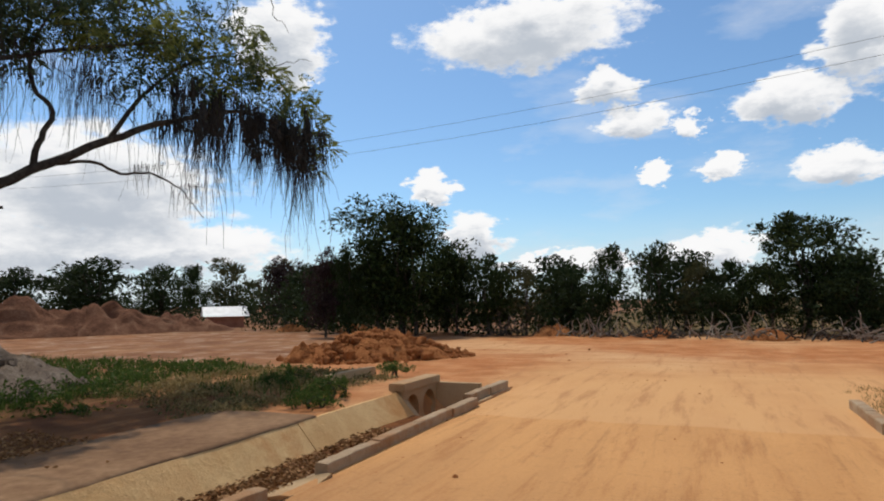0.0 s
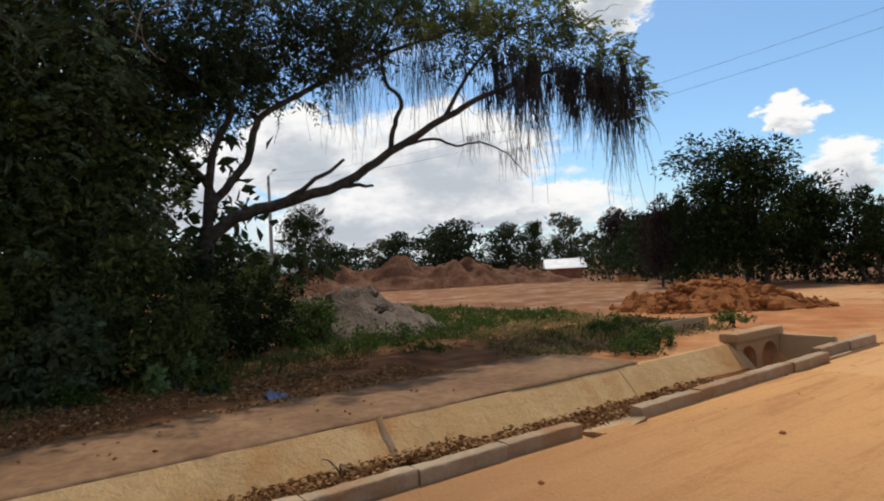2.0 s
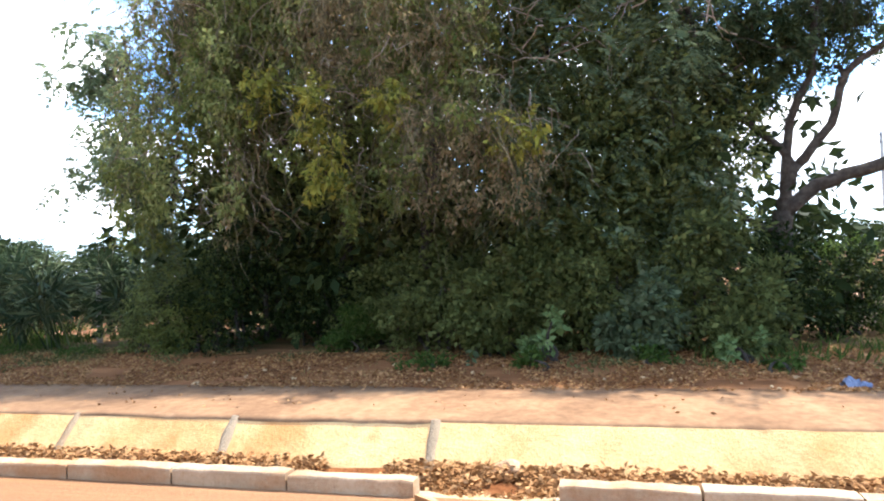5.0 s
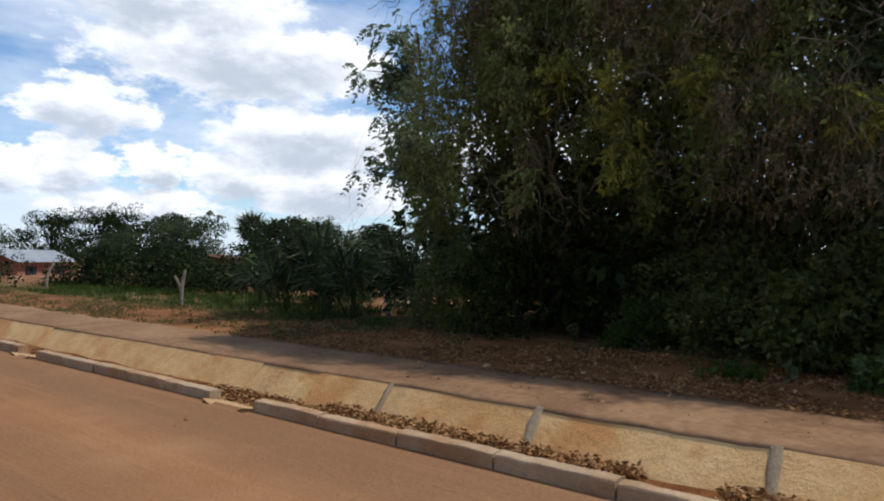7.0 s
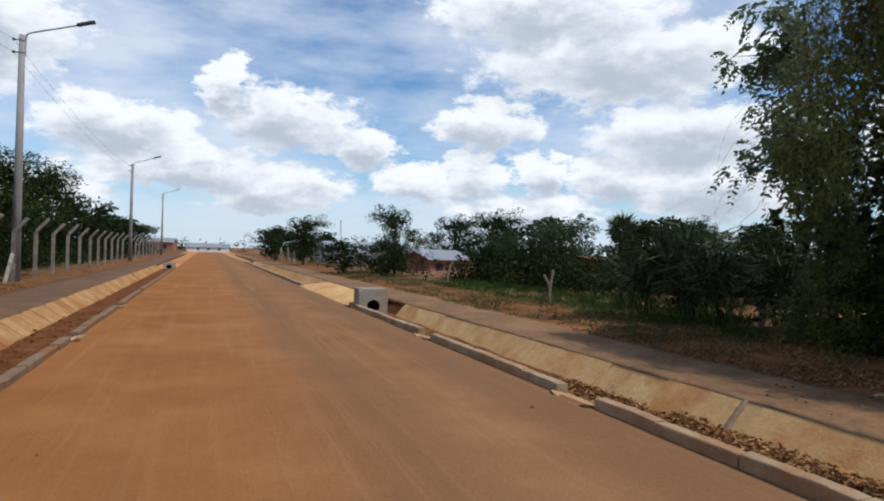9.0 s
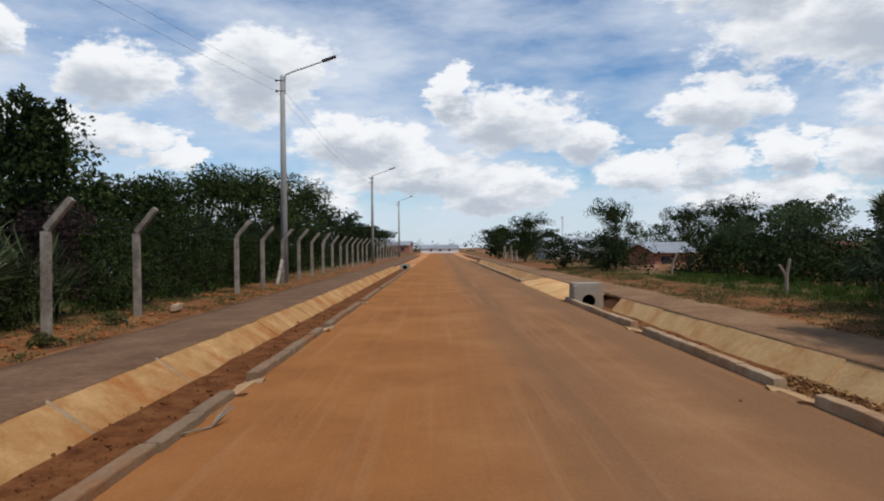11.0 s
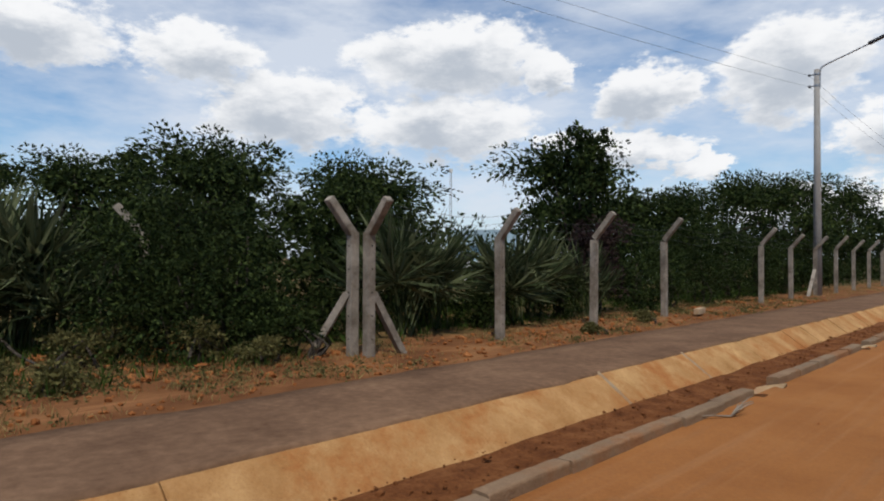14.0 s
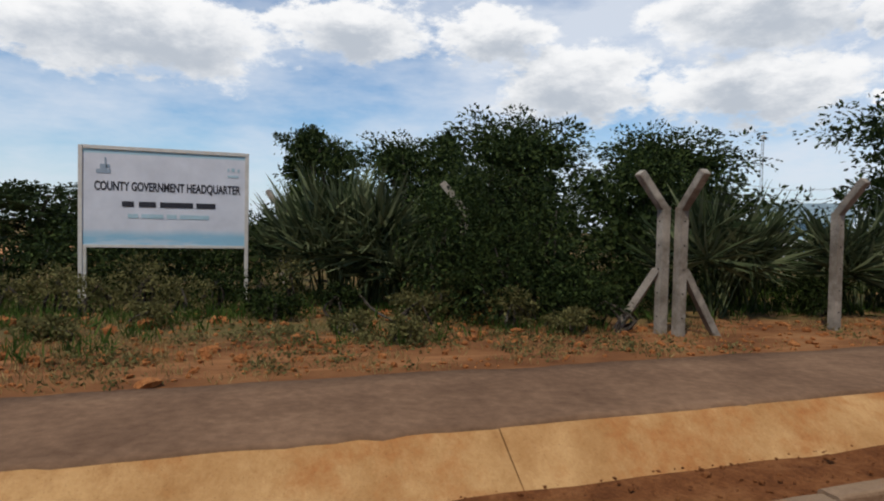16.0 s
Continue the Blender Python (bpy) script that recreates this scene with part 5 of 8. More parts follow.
def plant(kind, x, y, h, width, label="", group=""):
    """A tree of that kind, height and crown width; the first of a kind is the prototype itself."""
    z = ground_z(x, y) - 0.03
    m = pose(x, y, z, 0, 0, TURN.uniform(0, 360)) @ Matrix.Diagonal((width / 2 / PW[kind], width / 2 / PW[kind], h / PH[kind], 1))
    ob = PROTO[kind]
    if kind in USED:
        ob = copy_thing(ob, m @ Matrix.Diagonal((1 / ob.scale.x, 1 / ob.scale.y, 1 / ob.scale.z, 1)))
    else:
        USED.add(kind)
        ob.matrix_world = m
    if label:
        ob["label"] = label
    if group:
        ob["group"] = group
    return ob


# the wood's edge across the junction
W = "trees along the wood's edge"
plant("round", 15.2, -28.4, 6.9, 8.0, "tall broad dark green tree above the wood's edge", W)
plant("purple", 18.3, -26.2, 4.3, 3.0, "dark purplish shrub tree beside the tall tree", W)
for kind, x, y, h, w in (("far", 17.2, -26.6, 4.4, 2.2), ("round", 14.2, -28.0, 5.6, 4.6), ("round", 16.3, -27.8, 5.2, 4.2), ("airy", 12.6, -29.5, 4.0, 3.2), ("far", 10.8, -29.0, 3.9, 3.2), ("dry", 9.0, -29.6, 3.5, 2.8), ("far", 7.0, -30.0, 3.2, 3.0),
                         ("airy", 5.2, -30.3, 4.2, 2.2), ("far", 3.0, -30.5, 4.2, 3.0), ("dry", 1.2, -30.6, 3.2, 2.8), ("far", -0.3, -30.4, 3.3, 3.0), ("airy", -3.0, -30.2, 5.2, 5.2),
                         ("far", -5.2, -30.0, 3.2, 3.2), ("far", -8.4, -30.4, 4.0, 4.0), ("dry", -12.0, -30.0, 4.4, 4.0), ("far", 14.0, -31.5, 4.2, 4.0), ("far", 21.0, -31.0, 3.6, 3.6),
                         ("far", 2.0, -34.0, 4.0, 5.0), ("far", 8.5, -34.0, 4.0, 5.0), ("far", -5.0, -34.0, 3.8, 5.0), ("dry", 24.0, -36.0, 4.4, 4.2), ("far", 28.5, -39.0, 4.6, 4.6), ("airy", 20.0, -35.0, 4.6, 4.0),
                         ("far", -16.0, -31.0, 4.2, 5.0), ("far", -22.0, -30.0, 4.4, 5.0), ("airy", -1.6, -29.0, 3.0, 2.6), ("airy", 9.9, -28.3, 3.0, 2.4), ("far", 5.8, -28.9, 2.4, 2.4), ("far", 0.6, -28.8, 2.2, 2.6), ("far", -4.4, -28.4, 2.6, 3.0)):
    plant(kind, x, y, h, w, "", W)
for kind, x, y, h, w in (("far", 53.0, -33.5, 5.0, 6.5), ("far", 50.0, -38.0, 6.0, 9.0), ("far", 57.0, -28.5, 4.2, 8.0), ("far", 61.0, -22.0, 3.9, 9.0), ("far", 63.0, -15.0, 3.6, 9.0), ("far", 46.5, -42.0, 5.4, 6.5),
                         ("airy", 46.6, -45.6, 5.6, 4.0), ("dry", 42.6, -47.0, 6.0, 6.0), ("dry", 39.0, -48.6, 5.8, 6.0), ("purple", 34.5, -44.5, 5.6, 6.0), ("far", 31.0, -46.0, 5.4, 6.0), ("purple", 36.5, -48.0, 5.2, 6.0), ("far", 26.0, -44.0, 5.0, 6.0),
                         ("far", 64.0, -7.0, 3.8, 10.0), ("far", 55.0, -40.0, 5.0, 8.0), ("dry", 56.0, -33.0, 4.6, 7.0)):
    plant(kind, x, y, h, w, "distant dark tree beyond the cleared land", "trees beyond the cleared land")
plant("round", 23.2, -9.9, 3.9, 3.2, "small leafy tree standing behind the leaning tree")
plant("round", 17.5, -2.5, 3.2, 3.4, "small bushy tree behind the thicket"), plant("far", 15.5, -4.2, 2.4, 3.2, "bright green bush behind the leaning tree")

# along the road to the north, east side
E_ = "trees beyond the eastern footpath"
for kind, x, y, h, w in (("far", 20.5, 26.5, 3.2, 4.5), ("round", 26.4, 29.5, 3.6, 3.4), ("pale", 15.4, 25.8, 3.0, 3.8), ("pale", 18.4, 31.5, 3.2, 4.4), ("round", 15.4, 32.8, 3.7, 3.8), ("far", 17.0, 34.0, 3.0, 4.0), ("round", 10.6, 36.5, 3.9, 3.4),
                         ("pale", 13.6, 28.6, 2.4, 2.6), ("far", 9.2, 33.0, 1.9, 3.0), ("far", 7.9, 38.0, 2.0, 3.4), ("round", 8.2, 57.0, 4.2, 5.0), ("far", 7.5, 75.0, 4.0, 5.0), ("far", 9.0, 90.0, 4.0, 6.0), ("far", 12.2, 27.0, 1.8, 2.8),
                         ("far", 26.0, 30.0, 3.4, 5.0), ("far", 30.0, 27.0, 3.4, 5.0), ("pale", 19.0, 20.0, 2.6, 3.4), ("far", 24.0, 22.0, 3.0, 4.6), ("far", 14.5, 19.5, 2.0, 2.8), ("far", 12.3, 22.5, 1.7, 2.4), ("round", 20.0, 50.0, 4.4, 6.0), ("far", 26.0, 45.0, 4.4, 7.0),
                         ("far", 34.0, 40.0, 4.6, 8.0), ("far", 40.0, 30.0, 4.6, 8.0), ("far", 34.0, 17.0, 4.0, 7.0), ("far", 28.0, 12.0, 3.6, 6.0), ("far", 15.0, 110.0, 4.4, 9.0), ("far", 22.0, 130.0, 5.0, 12.0), ("far", 16.5, 15.5, 2.2, 3.0)):
    plant(kind, x, y, h, w, "", E_)
# along the fence, west side
F_ = "trees behind the boundary fence"
plant("round", -14.6, 6.7, 4.5, 5.6, "broad round-topped green tree behind the fence corner", F_)
plant("round", -12.2, 19.4, 5.4, 7.4, "broad dark tree rising behind the fence posts", F_)
plant("airy", -11.0, 17.2, 5.5, 4.6, "tufted tree rising above the fence posts", F_)
for kind, x, y, h, w in (("airy", -23.0, 2.4, 5.0, 4.0), ("airy", -22.5, 6.5, 4.8, 5.4), ("round", -15.4, 11.4, 4.1, 6.4), ("round", -13.4, 10.0, 4.2, 5.0), ("round", -12.0, 4.6, 3.6, 4.0), ("round", -11.4, 8.2, 3.2, 3.4), ("round", -19.5, 4.6, 4.4, 5.6), ("round", -10.2, 22.8, 4.1, 4.4), ("round", -10.0, 28.0, 4.9, 5.6), ("round", -10.6, 34.5, 5.8, 6.4), ("round", -11.2, 42.5, 6.6, 8.0),
                         ("round", -10.4, 51.0, 6.6, 7.0), ("far", -9.6, 58.5, 5.4, 6.0), ("far", -9.4, 66.0, 4.6, 6.0), ("far", -10, 76.0, 4.4, 7.0), ("far", -29.0, 3.0, 5.6, 5.4), ("far", -32.0, -3.0, 4.0, 6.0), ("far", -36.0, -8.0, 3.4, 8.0), ("far", -30.0, 10.0, 4.2, 6.0),
                         ("round", -8.6, 16.6, 2.4, 2.4), ("round", -8.7, 20.6, 2.6, 2.6), ("far", -9.0, 24.5, 2.6, 2.8), ("far", -8.9, 30.6, 2.8, 3.0), ("far", -9.0, 38.0, 3.0, 3.6), ("far", -9.0, 46.0, 3.2, 4.0), ("far", -13.2, 24.0, 4.4, 5.0), ("far", -14.0, 31.0, 5.0, 6.0),
                         ("far", -19.0, 8.5, 4.0, 5.0), ("far", -26.0, -2.5, 2.8, 5.0), ("far", -24.0, -7.0, 2.6, 6.0), ("far", -10, 92.0, 4.6, 9.0), ("far", -13.0, 115.0, 5.0, 12.0)):
    plant(kind, x, y, h, w, "", F_)
plant("purple", -7.6, 13.0, 2.4, 2.2, "dry brownish shrub hanging on the fence", F_)
for kind in PROTO:
    USED.add(kind)


def shrub(name, label, seed, lobes, clusters, per, leaf, material, width=0.5, spread=0.09, group="", inner=0.45, stems=6, sprays=0, spray_leaf=None):
    rng = R(seed)
    cx, cy = float(np.mean([k[0] for k in lobes])), float(np.mean([k[1] for k in lobes]))
    gz = ground_z(cx, cy)
    t = thing(name, label, "shrub", (cx, cy, gz), 0, group)
    local = [(k[0] - cx, k[1] - cy, k[2] - gz, k[3], k[4], k[5]) for k in lobes]
    bm = bmesh.new()
    for i in range(stems):
        k = local[int(rng.integers(0, len(local)))]
        f = (k[0] * 0.6 + rng.normal(0, 0.1), k[1] * 0.6 + rng.normal(0, 0.1), -0.1)
        pts = smooth_line([f, ((f[0] + k[0]) / 2 + rng.normal(0, 0.12), (f[1] + k[1]) / 2 + rng.normal(0, 0.12), k[2] * 0.55), (k[0], k[1], k[2] + k[5] * 0.4)], 3)
        add_tube(bm, pts, taper(len(pts), 0.035, 0.008), 5, False)
    part("stem_work", bm, M_BARK, t)
    leaves_part(t, "foliage", rng, local, clusters, per, spread, leaf, width, material, inner, flat=-0.05)
    if sprays:
        spray_part(t, "leaf_spray", rng, [k for k in local if k[2] > 0.3] or local, sprays, 0.24, spray_leaf, "", 6, 0.5, 0.42)
    return t


def scrub(name, label, spots, leaf, material, seed, wide=0.75, tall=0.55, per=19):
    """Undergrowth too tangled to count: leaf clusters in low uneven mounds over rectangles (x0, x1, y0, y1, clumps, height)."""
    rng = R(seed)
    lob = []
    for x0, x1, y0, y1, n, h in spots:
        for _ in range(n):
            x, y, k = rng.uniform(x0, x1), rng.uniform(y0, y1), h * rng.uniform(0.45, 1.15)
            lob.append((x, y, ground_z(x, y) + k * 0.82 * tall, k * wide, k * wide * rng.uniform(0.7, 1.3), k * tall))
    at, way = lobes_points(rng, lob, int(len(lob) * per), 8, leaf * 0.9, 0.35)
    at[:, 2] = np.maximum(at[:, 2], 0.0)
    tagged(new(name, leaf_mesh(name, at, way, leaf, 0.48, material, rng)), label, "undergrowth", kind="stuff")


scrub("wood_undergrowth", "dark tangled undergrowth along the wood's edge", [(-26, 20, -31.5, -29.0, 60, 2.4), (-26, 26, -36, -31.5, 40, 3.0), (20, 29, -46, -33, 22, 3.2)], 0.22, L_FAR, 151, per=30)
scrub("far_undergrowth", "dark undergrowth beyond the cleared land", [(36, 62, -52, -40, 34, 3.6), (54, 68, -42, -5, 34, 3.4), (20, 30, -8, 4, 14, 1.8), (11.8, 13.5, -2.0, 8.4, 46, 3.6)], 0.30, L_FAR, 152)
scrub("distant_woodland", "dark low woodland along the horizon", [(-160, -14, 214, 232, 46, 6.0), (10, 160, 214, 232, 46, 6.0), (-14, 12, 240, 260, 10, 5.0), (92, 110, -60, 215, 60, 6.0), (-115, -92, -80, 215, 60, 6.0), (-100, 40, -80, -60, 40, 6.0), (40, 95, -75, -55, 20, 6.0)], 0.75, L_FAR, 155, per=13)
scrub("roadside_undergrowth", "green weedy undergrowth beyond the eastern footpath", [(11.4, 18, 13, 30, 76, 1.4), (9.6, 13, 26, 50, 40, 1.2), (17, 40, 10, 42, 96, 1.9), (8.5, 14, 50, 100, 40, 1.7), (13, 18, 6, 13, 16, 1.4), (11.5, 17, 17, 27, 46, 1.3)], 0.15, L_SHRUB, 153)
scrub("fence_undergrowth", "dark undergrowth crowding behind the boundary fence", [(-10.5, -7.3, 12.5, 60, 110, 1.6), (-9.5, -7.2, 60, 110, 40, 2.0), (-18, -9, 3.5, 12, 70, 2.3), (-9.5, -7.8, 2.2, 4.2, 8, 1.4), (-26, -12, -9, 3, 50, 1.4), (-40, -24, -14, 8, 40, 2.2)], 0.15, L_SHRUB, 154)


scrub("verge_weed_mat", "low olive and straw-coloured weeds creeping over the western verge", [(-9.6, -5.6, -5.0, 3.8, 46, 0.15), (-6.1, -5.15, -5.0, 24.0, 60, 0.11), (-7.2, -6.3, 4.0, 24.0, 26, 0.16)], 0.05, L_WEED, 156, 3.2, 0.22)
scrub("roadside_weed_mat", "low straw-green weeds along the eastern footpath", [(7.0, 9.8, 8.5, 40.0, 190, 0.15), (8.0, 9.6, -4.5, 8.0, 26, 0.12), (6.3, 10.4, -11.0, -6.2, 46, 0.12)], 0.055, L_WEED, 157, 3.2, 0.25)
scrub("junction_weed_mat", "green weeds spreading over the cleared ground", [(9.6, 14.5, -10.0, -6.5, 20, 0.26), (9.0, 12.5, -8.0, -4.5, 16, 0.34)], 0.065, L_GRASS, 158, 1.6, 0.45, 34)


scrub("straw_mat", "flattened straw-coloured grass beside the culvert", [(6.4, 9.8, -11.0, -6.6, 40, 0.09)], 0.07, L_DRYGRASS, 159, 4.5, 0.2, 34)


# the thicket on the east side: a vine-smothered tree, a darker tree beside it, and a skirt of shrubs
def build_thicket():
    rng = R(101)
    t = thing("vine_smothered_tree", "large tree smothered in hanging dry vines and creeper leaves", "tree", (10.8, 4.8, 0.28))
    ox, oy, oz = 10.8, 4.8, 0.28
    bm = bmesh.new()
    for (x, y), (tx, ty, tz) in (((0, 0), (0.2, -0.4, 6.2)), ((0.5, 1.6), (0.2, 2.4, 5.6)), ((-0.2, -1.6), (-0.3, -2.4, 5.4)), ((0.9, 0.8), (0.2, 1.2, 4.0))):
        pts = smooth_line([(x, y, -0.3), (x + 0.15, y - 0.1, 1.4), ((x + tx) / 2, (y + ty) / 2, 3.2), (tx, ty, tz)], 4)
        add_tube(bm, pts, taper(len(pts), 0.17, 0.05), 8)
    part("trunk", bm, M_BARK, t, smooth=True)
    core = [(0.9, -0.2, 5.2, 2.3, 3.2, 2.6), (0.9, -3.5, 5.4, 1.4, 1.3, 2.2), (0.2, 2.5, 4.6, 1.0, 0.7, 2.3), (0.6, 2.5, 6.3, 1.2, 0.7, 1.2), (0.9, 2.0, 3.4, 1.8, 1.5, 2.7), (0.9, -1.4, 3.6, 1.9, 2.3, 2.4), (0.9, 0.3, 7.2, 2.4, 3.0, 1.4), (0.3, 2.2, 5.4, 1.4, 0.9, 1.7), (0.3, 2.0, 2.2, 1.1, 1.2, 1.3), (0.6, -0.3, 2.1, 1.1, 1.9, 1.4), (0.4, -2.4, 2.2, 1.1, 1.6, 1.4), (0.9, -1.6, 1.2, 1.0, 2.4, 1.2), (0.9, 1.8, 1.2, 1.0, 1.8, 1.2)]
    leaves_part(t, "crown", rng, core, 6200, 15, 0.14, 0.135, 0.5, L_THICKET_LIT, 0.25)
    drape = [(-1.2, 2.2, 4.9, 0.6, 0.6, 1.6), (-1.5, 1.3, 4.6, 0.6, 0.7, 1.5), (-1.7, -1.9, 3.6, 0.6, 1.1, 0.8), (-1.3, -0.2, 6.2, 0.8, 2.4, 1.2), (-1.3, -2.6, 5.1, 0.6, 0.8, 1.2)]
    leaves_part(t, "creeper_foliage", rng, drape, 1300, 9, 0.16, 0.095, 0.5, L_OLIVE, 0.2, "dull olive creeper leaves")
    # bunches of vine hanging down the front at uneven heights: x, y, top, length, width, sort
    rb = R(105)
    CR, LT, YO, DR = "creeper_foliage", "leaf_trail", "young_foliage", "dry_trail"
    bunches = [(-1.7, 2.8, 4.5, 2.3, 0.42, CR), (-2.0, 2.3, 5.0, 1.7, 0.40, CR), (-1.9, 2.9, 3.3, 1.4, 0.34, LT), (-2.2, 1.9, 4.2, 2.0, 0.32, CR), (-1.4, 3.1, 5.6, 2.0, 0.36, DR), (-0.7, 3.3, 5.0, 2.6, 0.40, CR), (-1.1, 3.2, 3.4, 1.6, 0.40, LT),
               (-2.4, 0.75, 5.0, 1.5, 0.36, CR), (-2.5, 0.60, 4.0, 1.9, 0.26, CR), (-2.5, 0.55, 2.9, 1.4, 0.13, DR), (-2.2, 1.25, 4.6, 1.4, 0.30, LT), (-1.8, 2.0, 6.2, 1.5, 0.45, DR), (-1.8, 1.0, 6.6, 1.5, 0.42, CR),
               (-2.4, 0.05, 4.4, 0.9, 0.26, YO), (-2.5, -0.85, 4.1, 0.9, 0.25, YO), (-2.5, -1.0, 3.4, 1.2, 0.27, YO), (-2.4, -1.3, 2.7, 0.8, 0.20, LT), (-2.3, -1.95, 3.95, 0.6, 0.24, YO), (-2.2, -0.4, 3.6, 0.8, 0.3, LT),
               (-1.9, -2.1, 6.4, 2.8, 0.40, DR), (-1.9, -2.6, 6.0, 2.7, 0.30, DR), (-2.0, -2.86, 5.4, 2.1, 0.13, LT), (-1.9, -1.5, 6.2, 2.2, 0.36, DR), (-1.8, -0.7, 6.2, 1.7, 0.40, DR), (-1.8, 0.2, 6.4, 1.6, 0.40, LT),
               (-2.4, -2.4, 3.5, 1.3, 0.40, DR), (-2.4, -2.9, 3.5, 1.6, 0.42, DR), (-2.4, -3.4, 3.4, 1.5, 0.42, DR), (-2.3, -3.9, 3.1, 1.0, 0.30, DR), (-2.4, -3.75, 3.35, 0.6, 0.28, YO), (-2.5, -3.0, 3.45, 0.4, 0.42, LT), (-2.4, -2.1, 3.2, 1.1, 0.3, LT)]
    for k in range(40):
        by, bz = rb.uniform(-3.4, 2.8), rb.uniform(4.6, 7.6)
        bunches.append((-1.2 - 0.5 * math.sin(min(1, max(0, (bz - 1.5) / 6)) * math.pi) + rb.normal(0, 0.25), by, bz, rb.uniform(0.6, 1.9), rb.uniform(0.18, 0.36), (DR, CR, LT, DR)[k % 4]))
    starts, lens = [], []
    sorts = {nm: [[], []] for nm in (CR, LT, YO, DR)}
    for bx, by, bz, ln, w, sort in bunches:
        m = int((34 if sort == DR else 14) * w / 0.3)
        starts.append(np.stack([bx + rb.normal(0, w * 0.4, m), by + rb.normal(0, w * 0.55, m), bz + rb.normal(0, 0.15, m)], 1))
        lens.append(np.full(m, ln * 1.15))
        m = int((620 if sort == DR else 760) * w * ln)
        # small tufts strung down the bunch
        tufts = max(6, m // 12)
        u = rb.uniform(0, 1, tufts)
        swell = w * (0.35 + 0.9 * np.sin(np.pi * np.minimum(1, u * 0.75 + 0.12)))
        c = np.stack([bx - 0.14 * np.sin(np.pi * u) + rb.normal(0, 0.5, tufts) * swell, by + rb.normal(0, 0.6, tufts) * swell, bz - ln * u], 1)
        a = c[rb.integers(0, tufts, m)] + rb.normal(0, 0.055, (m, 3))
        sorts[sort][0].append(a), sorts[sort][1].append(rb.normal(0, 0.6, (m, 3)) + np.array([-0.2, 0, -0.75]))
    for nm, mat, lab, lf in ((CR, L_VINELEAF, "pale olive creeper leaves", 0.105), (LT, L_OLIVE, "olive green leaf trails", 0.11), (YO, L_YELLOW, "yellow-green young leaves", 0.135), (DR, L_DRYVINE, "dry brown creeper trails", 0.085)):
        part(nm, leaf_mesh(nm, np.concatenate(sorts[nm][0]), np.concatenate(sorts[nm][1]), lf, 0.42, mat, rb), mat, t, lab)
    tufted = [(x, y, z - ln * 0.3, w * 0.9, w, ln * 0.35) for x, y, z, ln, w, sort in bunches if sort == YO]
    spray_part(t, "young_foliage", rb, tufted, 90, 0.30, L_YELLOW, "feathery yellow-green leaves")
    hung = [(x, y, z - ln * 0.5, w, w, ln * 0.5) for x, y, z, ln, w, sort in bunches if sort in (CR, LT)]
    spray_part(t, "leaf_trail", rb, hung, 420, 0.26, L_OLIVE, "feathery olive leaves")
    starts.append(np.stack([rng.uniform(-2.1, -1.0, 150), rng.uniform(-3.6, 2.6, 150), rng.uniform(3.2, 7.4, 150)], 1))
    lens.append(rng.uniform(0.4, 1.3, 150))
    part("vine_curtain", strand_mesh("vine_curtain", np.concatenate(starts), np.concatenate(lens), 0.0048, M_VINE, rng, 10, 0.36), M_VINE, t, "dry brown hanging vines")
    # thicker ropes of vine
    ropes = np.stack([rng.uniform(-2.5, -1.6, 36), np.concatenate([rng.normal(0.55, 0.12, 20), rng.uniform(-3.6, 2.8, 16)]), np.concatenate([rng.uniform(3.0, 4.2, 20), rng.uniform(3.0, 6.4, 16)])], 1)
    part("vine_rope", strand_mesh("vine_rope", ropes, 1.8, 0.009, M_VINE, rng, 14, 0.34), M_VINE, t, "pale twisted vine ropes")
    # tangled bare twigs
    bm = bmesh.new()
    for i in range(150):
        p = Vector((rng.uniform(-2.4, -1.3), rng.uniform(-4.4, 3.4), rng.uniform(2.4, 7.0)))
        pts = [p]
        d = Vector(rng.normal(0, 1, 3))
        for k in range(6):
            d = (d + Vector(rng.normal(0, 0.7, 3)) + Vector((0, 0, -0.25))).normalized()
            pts.append(pts[-1] + d * 0.16)
        add_tube(bm, pts, taper(7, 0.009, 0.004), 4, False)
    part("twig_tangle", bm, M_DEADWOOD, t, "bare tangled twigs")

    d = thing("tree", "dark fine-leaved tree pressed against the vine-covered one", "tree", (11.0, -0.2, 0.28))
    bm = bmesh.new()
    for (x, y), (tx, ty, tz) in (((0, 0), (0.0, -0.3, 6.0)), ((0.3, 0.5), (-0.4, 1.0, 5.2)), ((-0.2, -0.4), (-0.7, -1.2, 5.0))):
        pts = smooth_line([(x, y, -0.3), (x - 0.1, y + 0.1, 1.5), ((x + tx) / 2, (y + ty) / 2, 3.4), (tx, ty, tz)], 4)
        add_tube(bm, pts, taper(len(pts), 0.10, 0.03), 7)
    part("trunk", bm, M_BARK, d, smooth=True)
    lob = [(0.0, 0.0, 4.6, 1.7, 1.7, 2.4), (-0.6, 0.6, 2.6, 1.2, 1.6, 1.6), (-0.4, -1.1, 3.1, 1.1, 1.0, 1.7), (0.2, 0.3, 6.9, 1.8, 2.2, 1.3), (-0.9, -0.6, 1.7, 0.9, 1.3, 0.9)]
    leaves_part(d, "crown", R(102), lob, 3700, 15, 0.14, 0.118, 0.42, L_THICKET_LIT, 0.2)
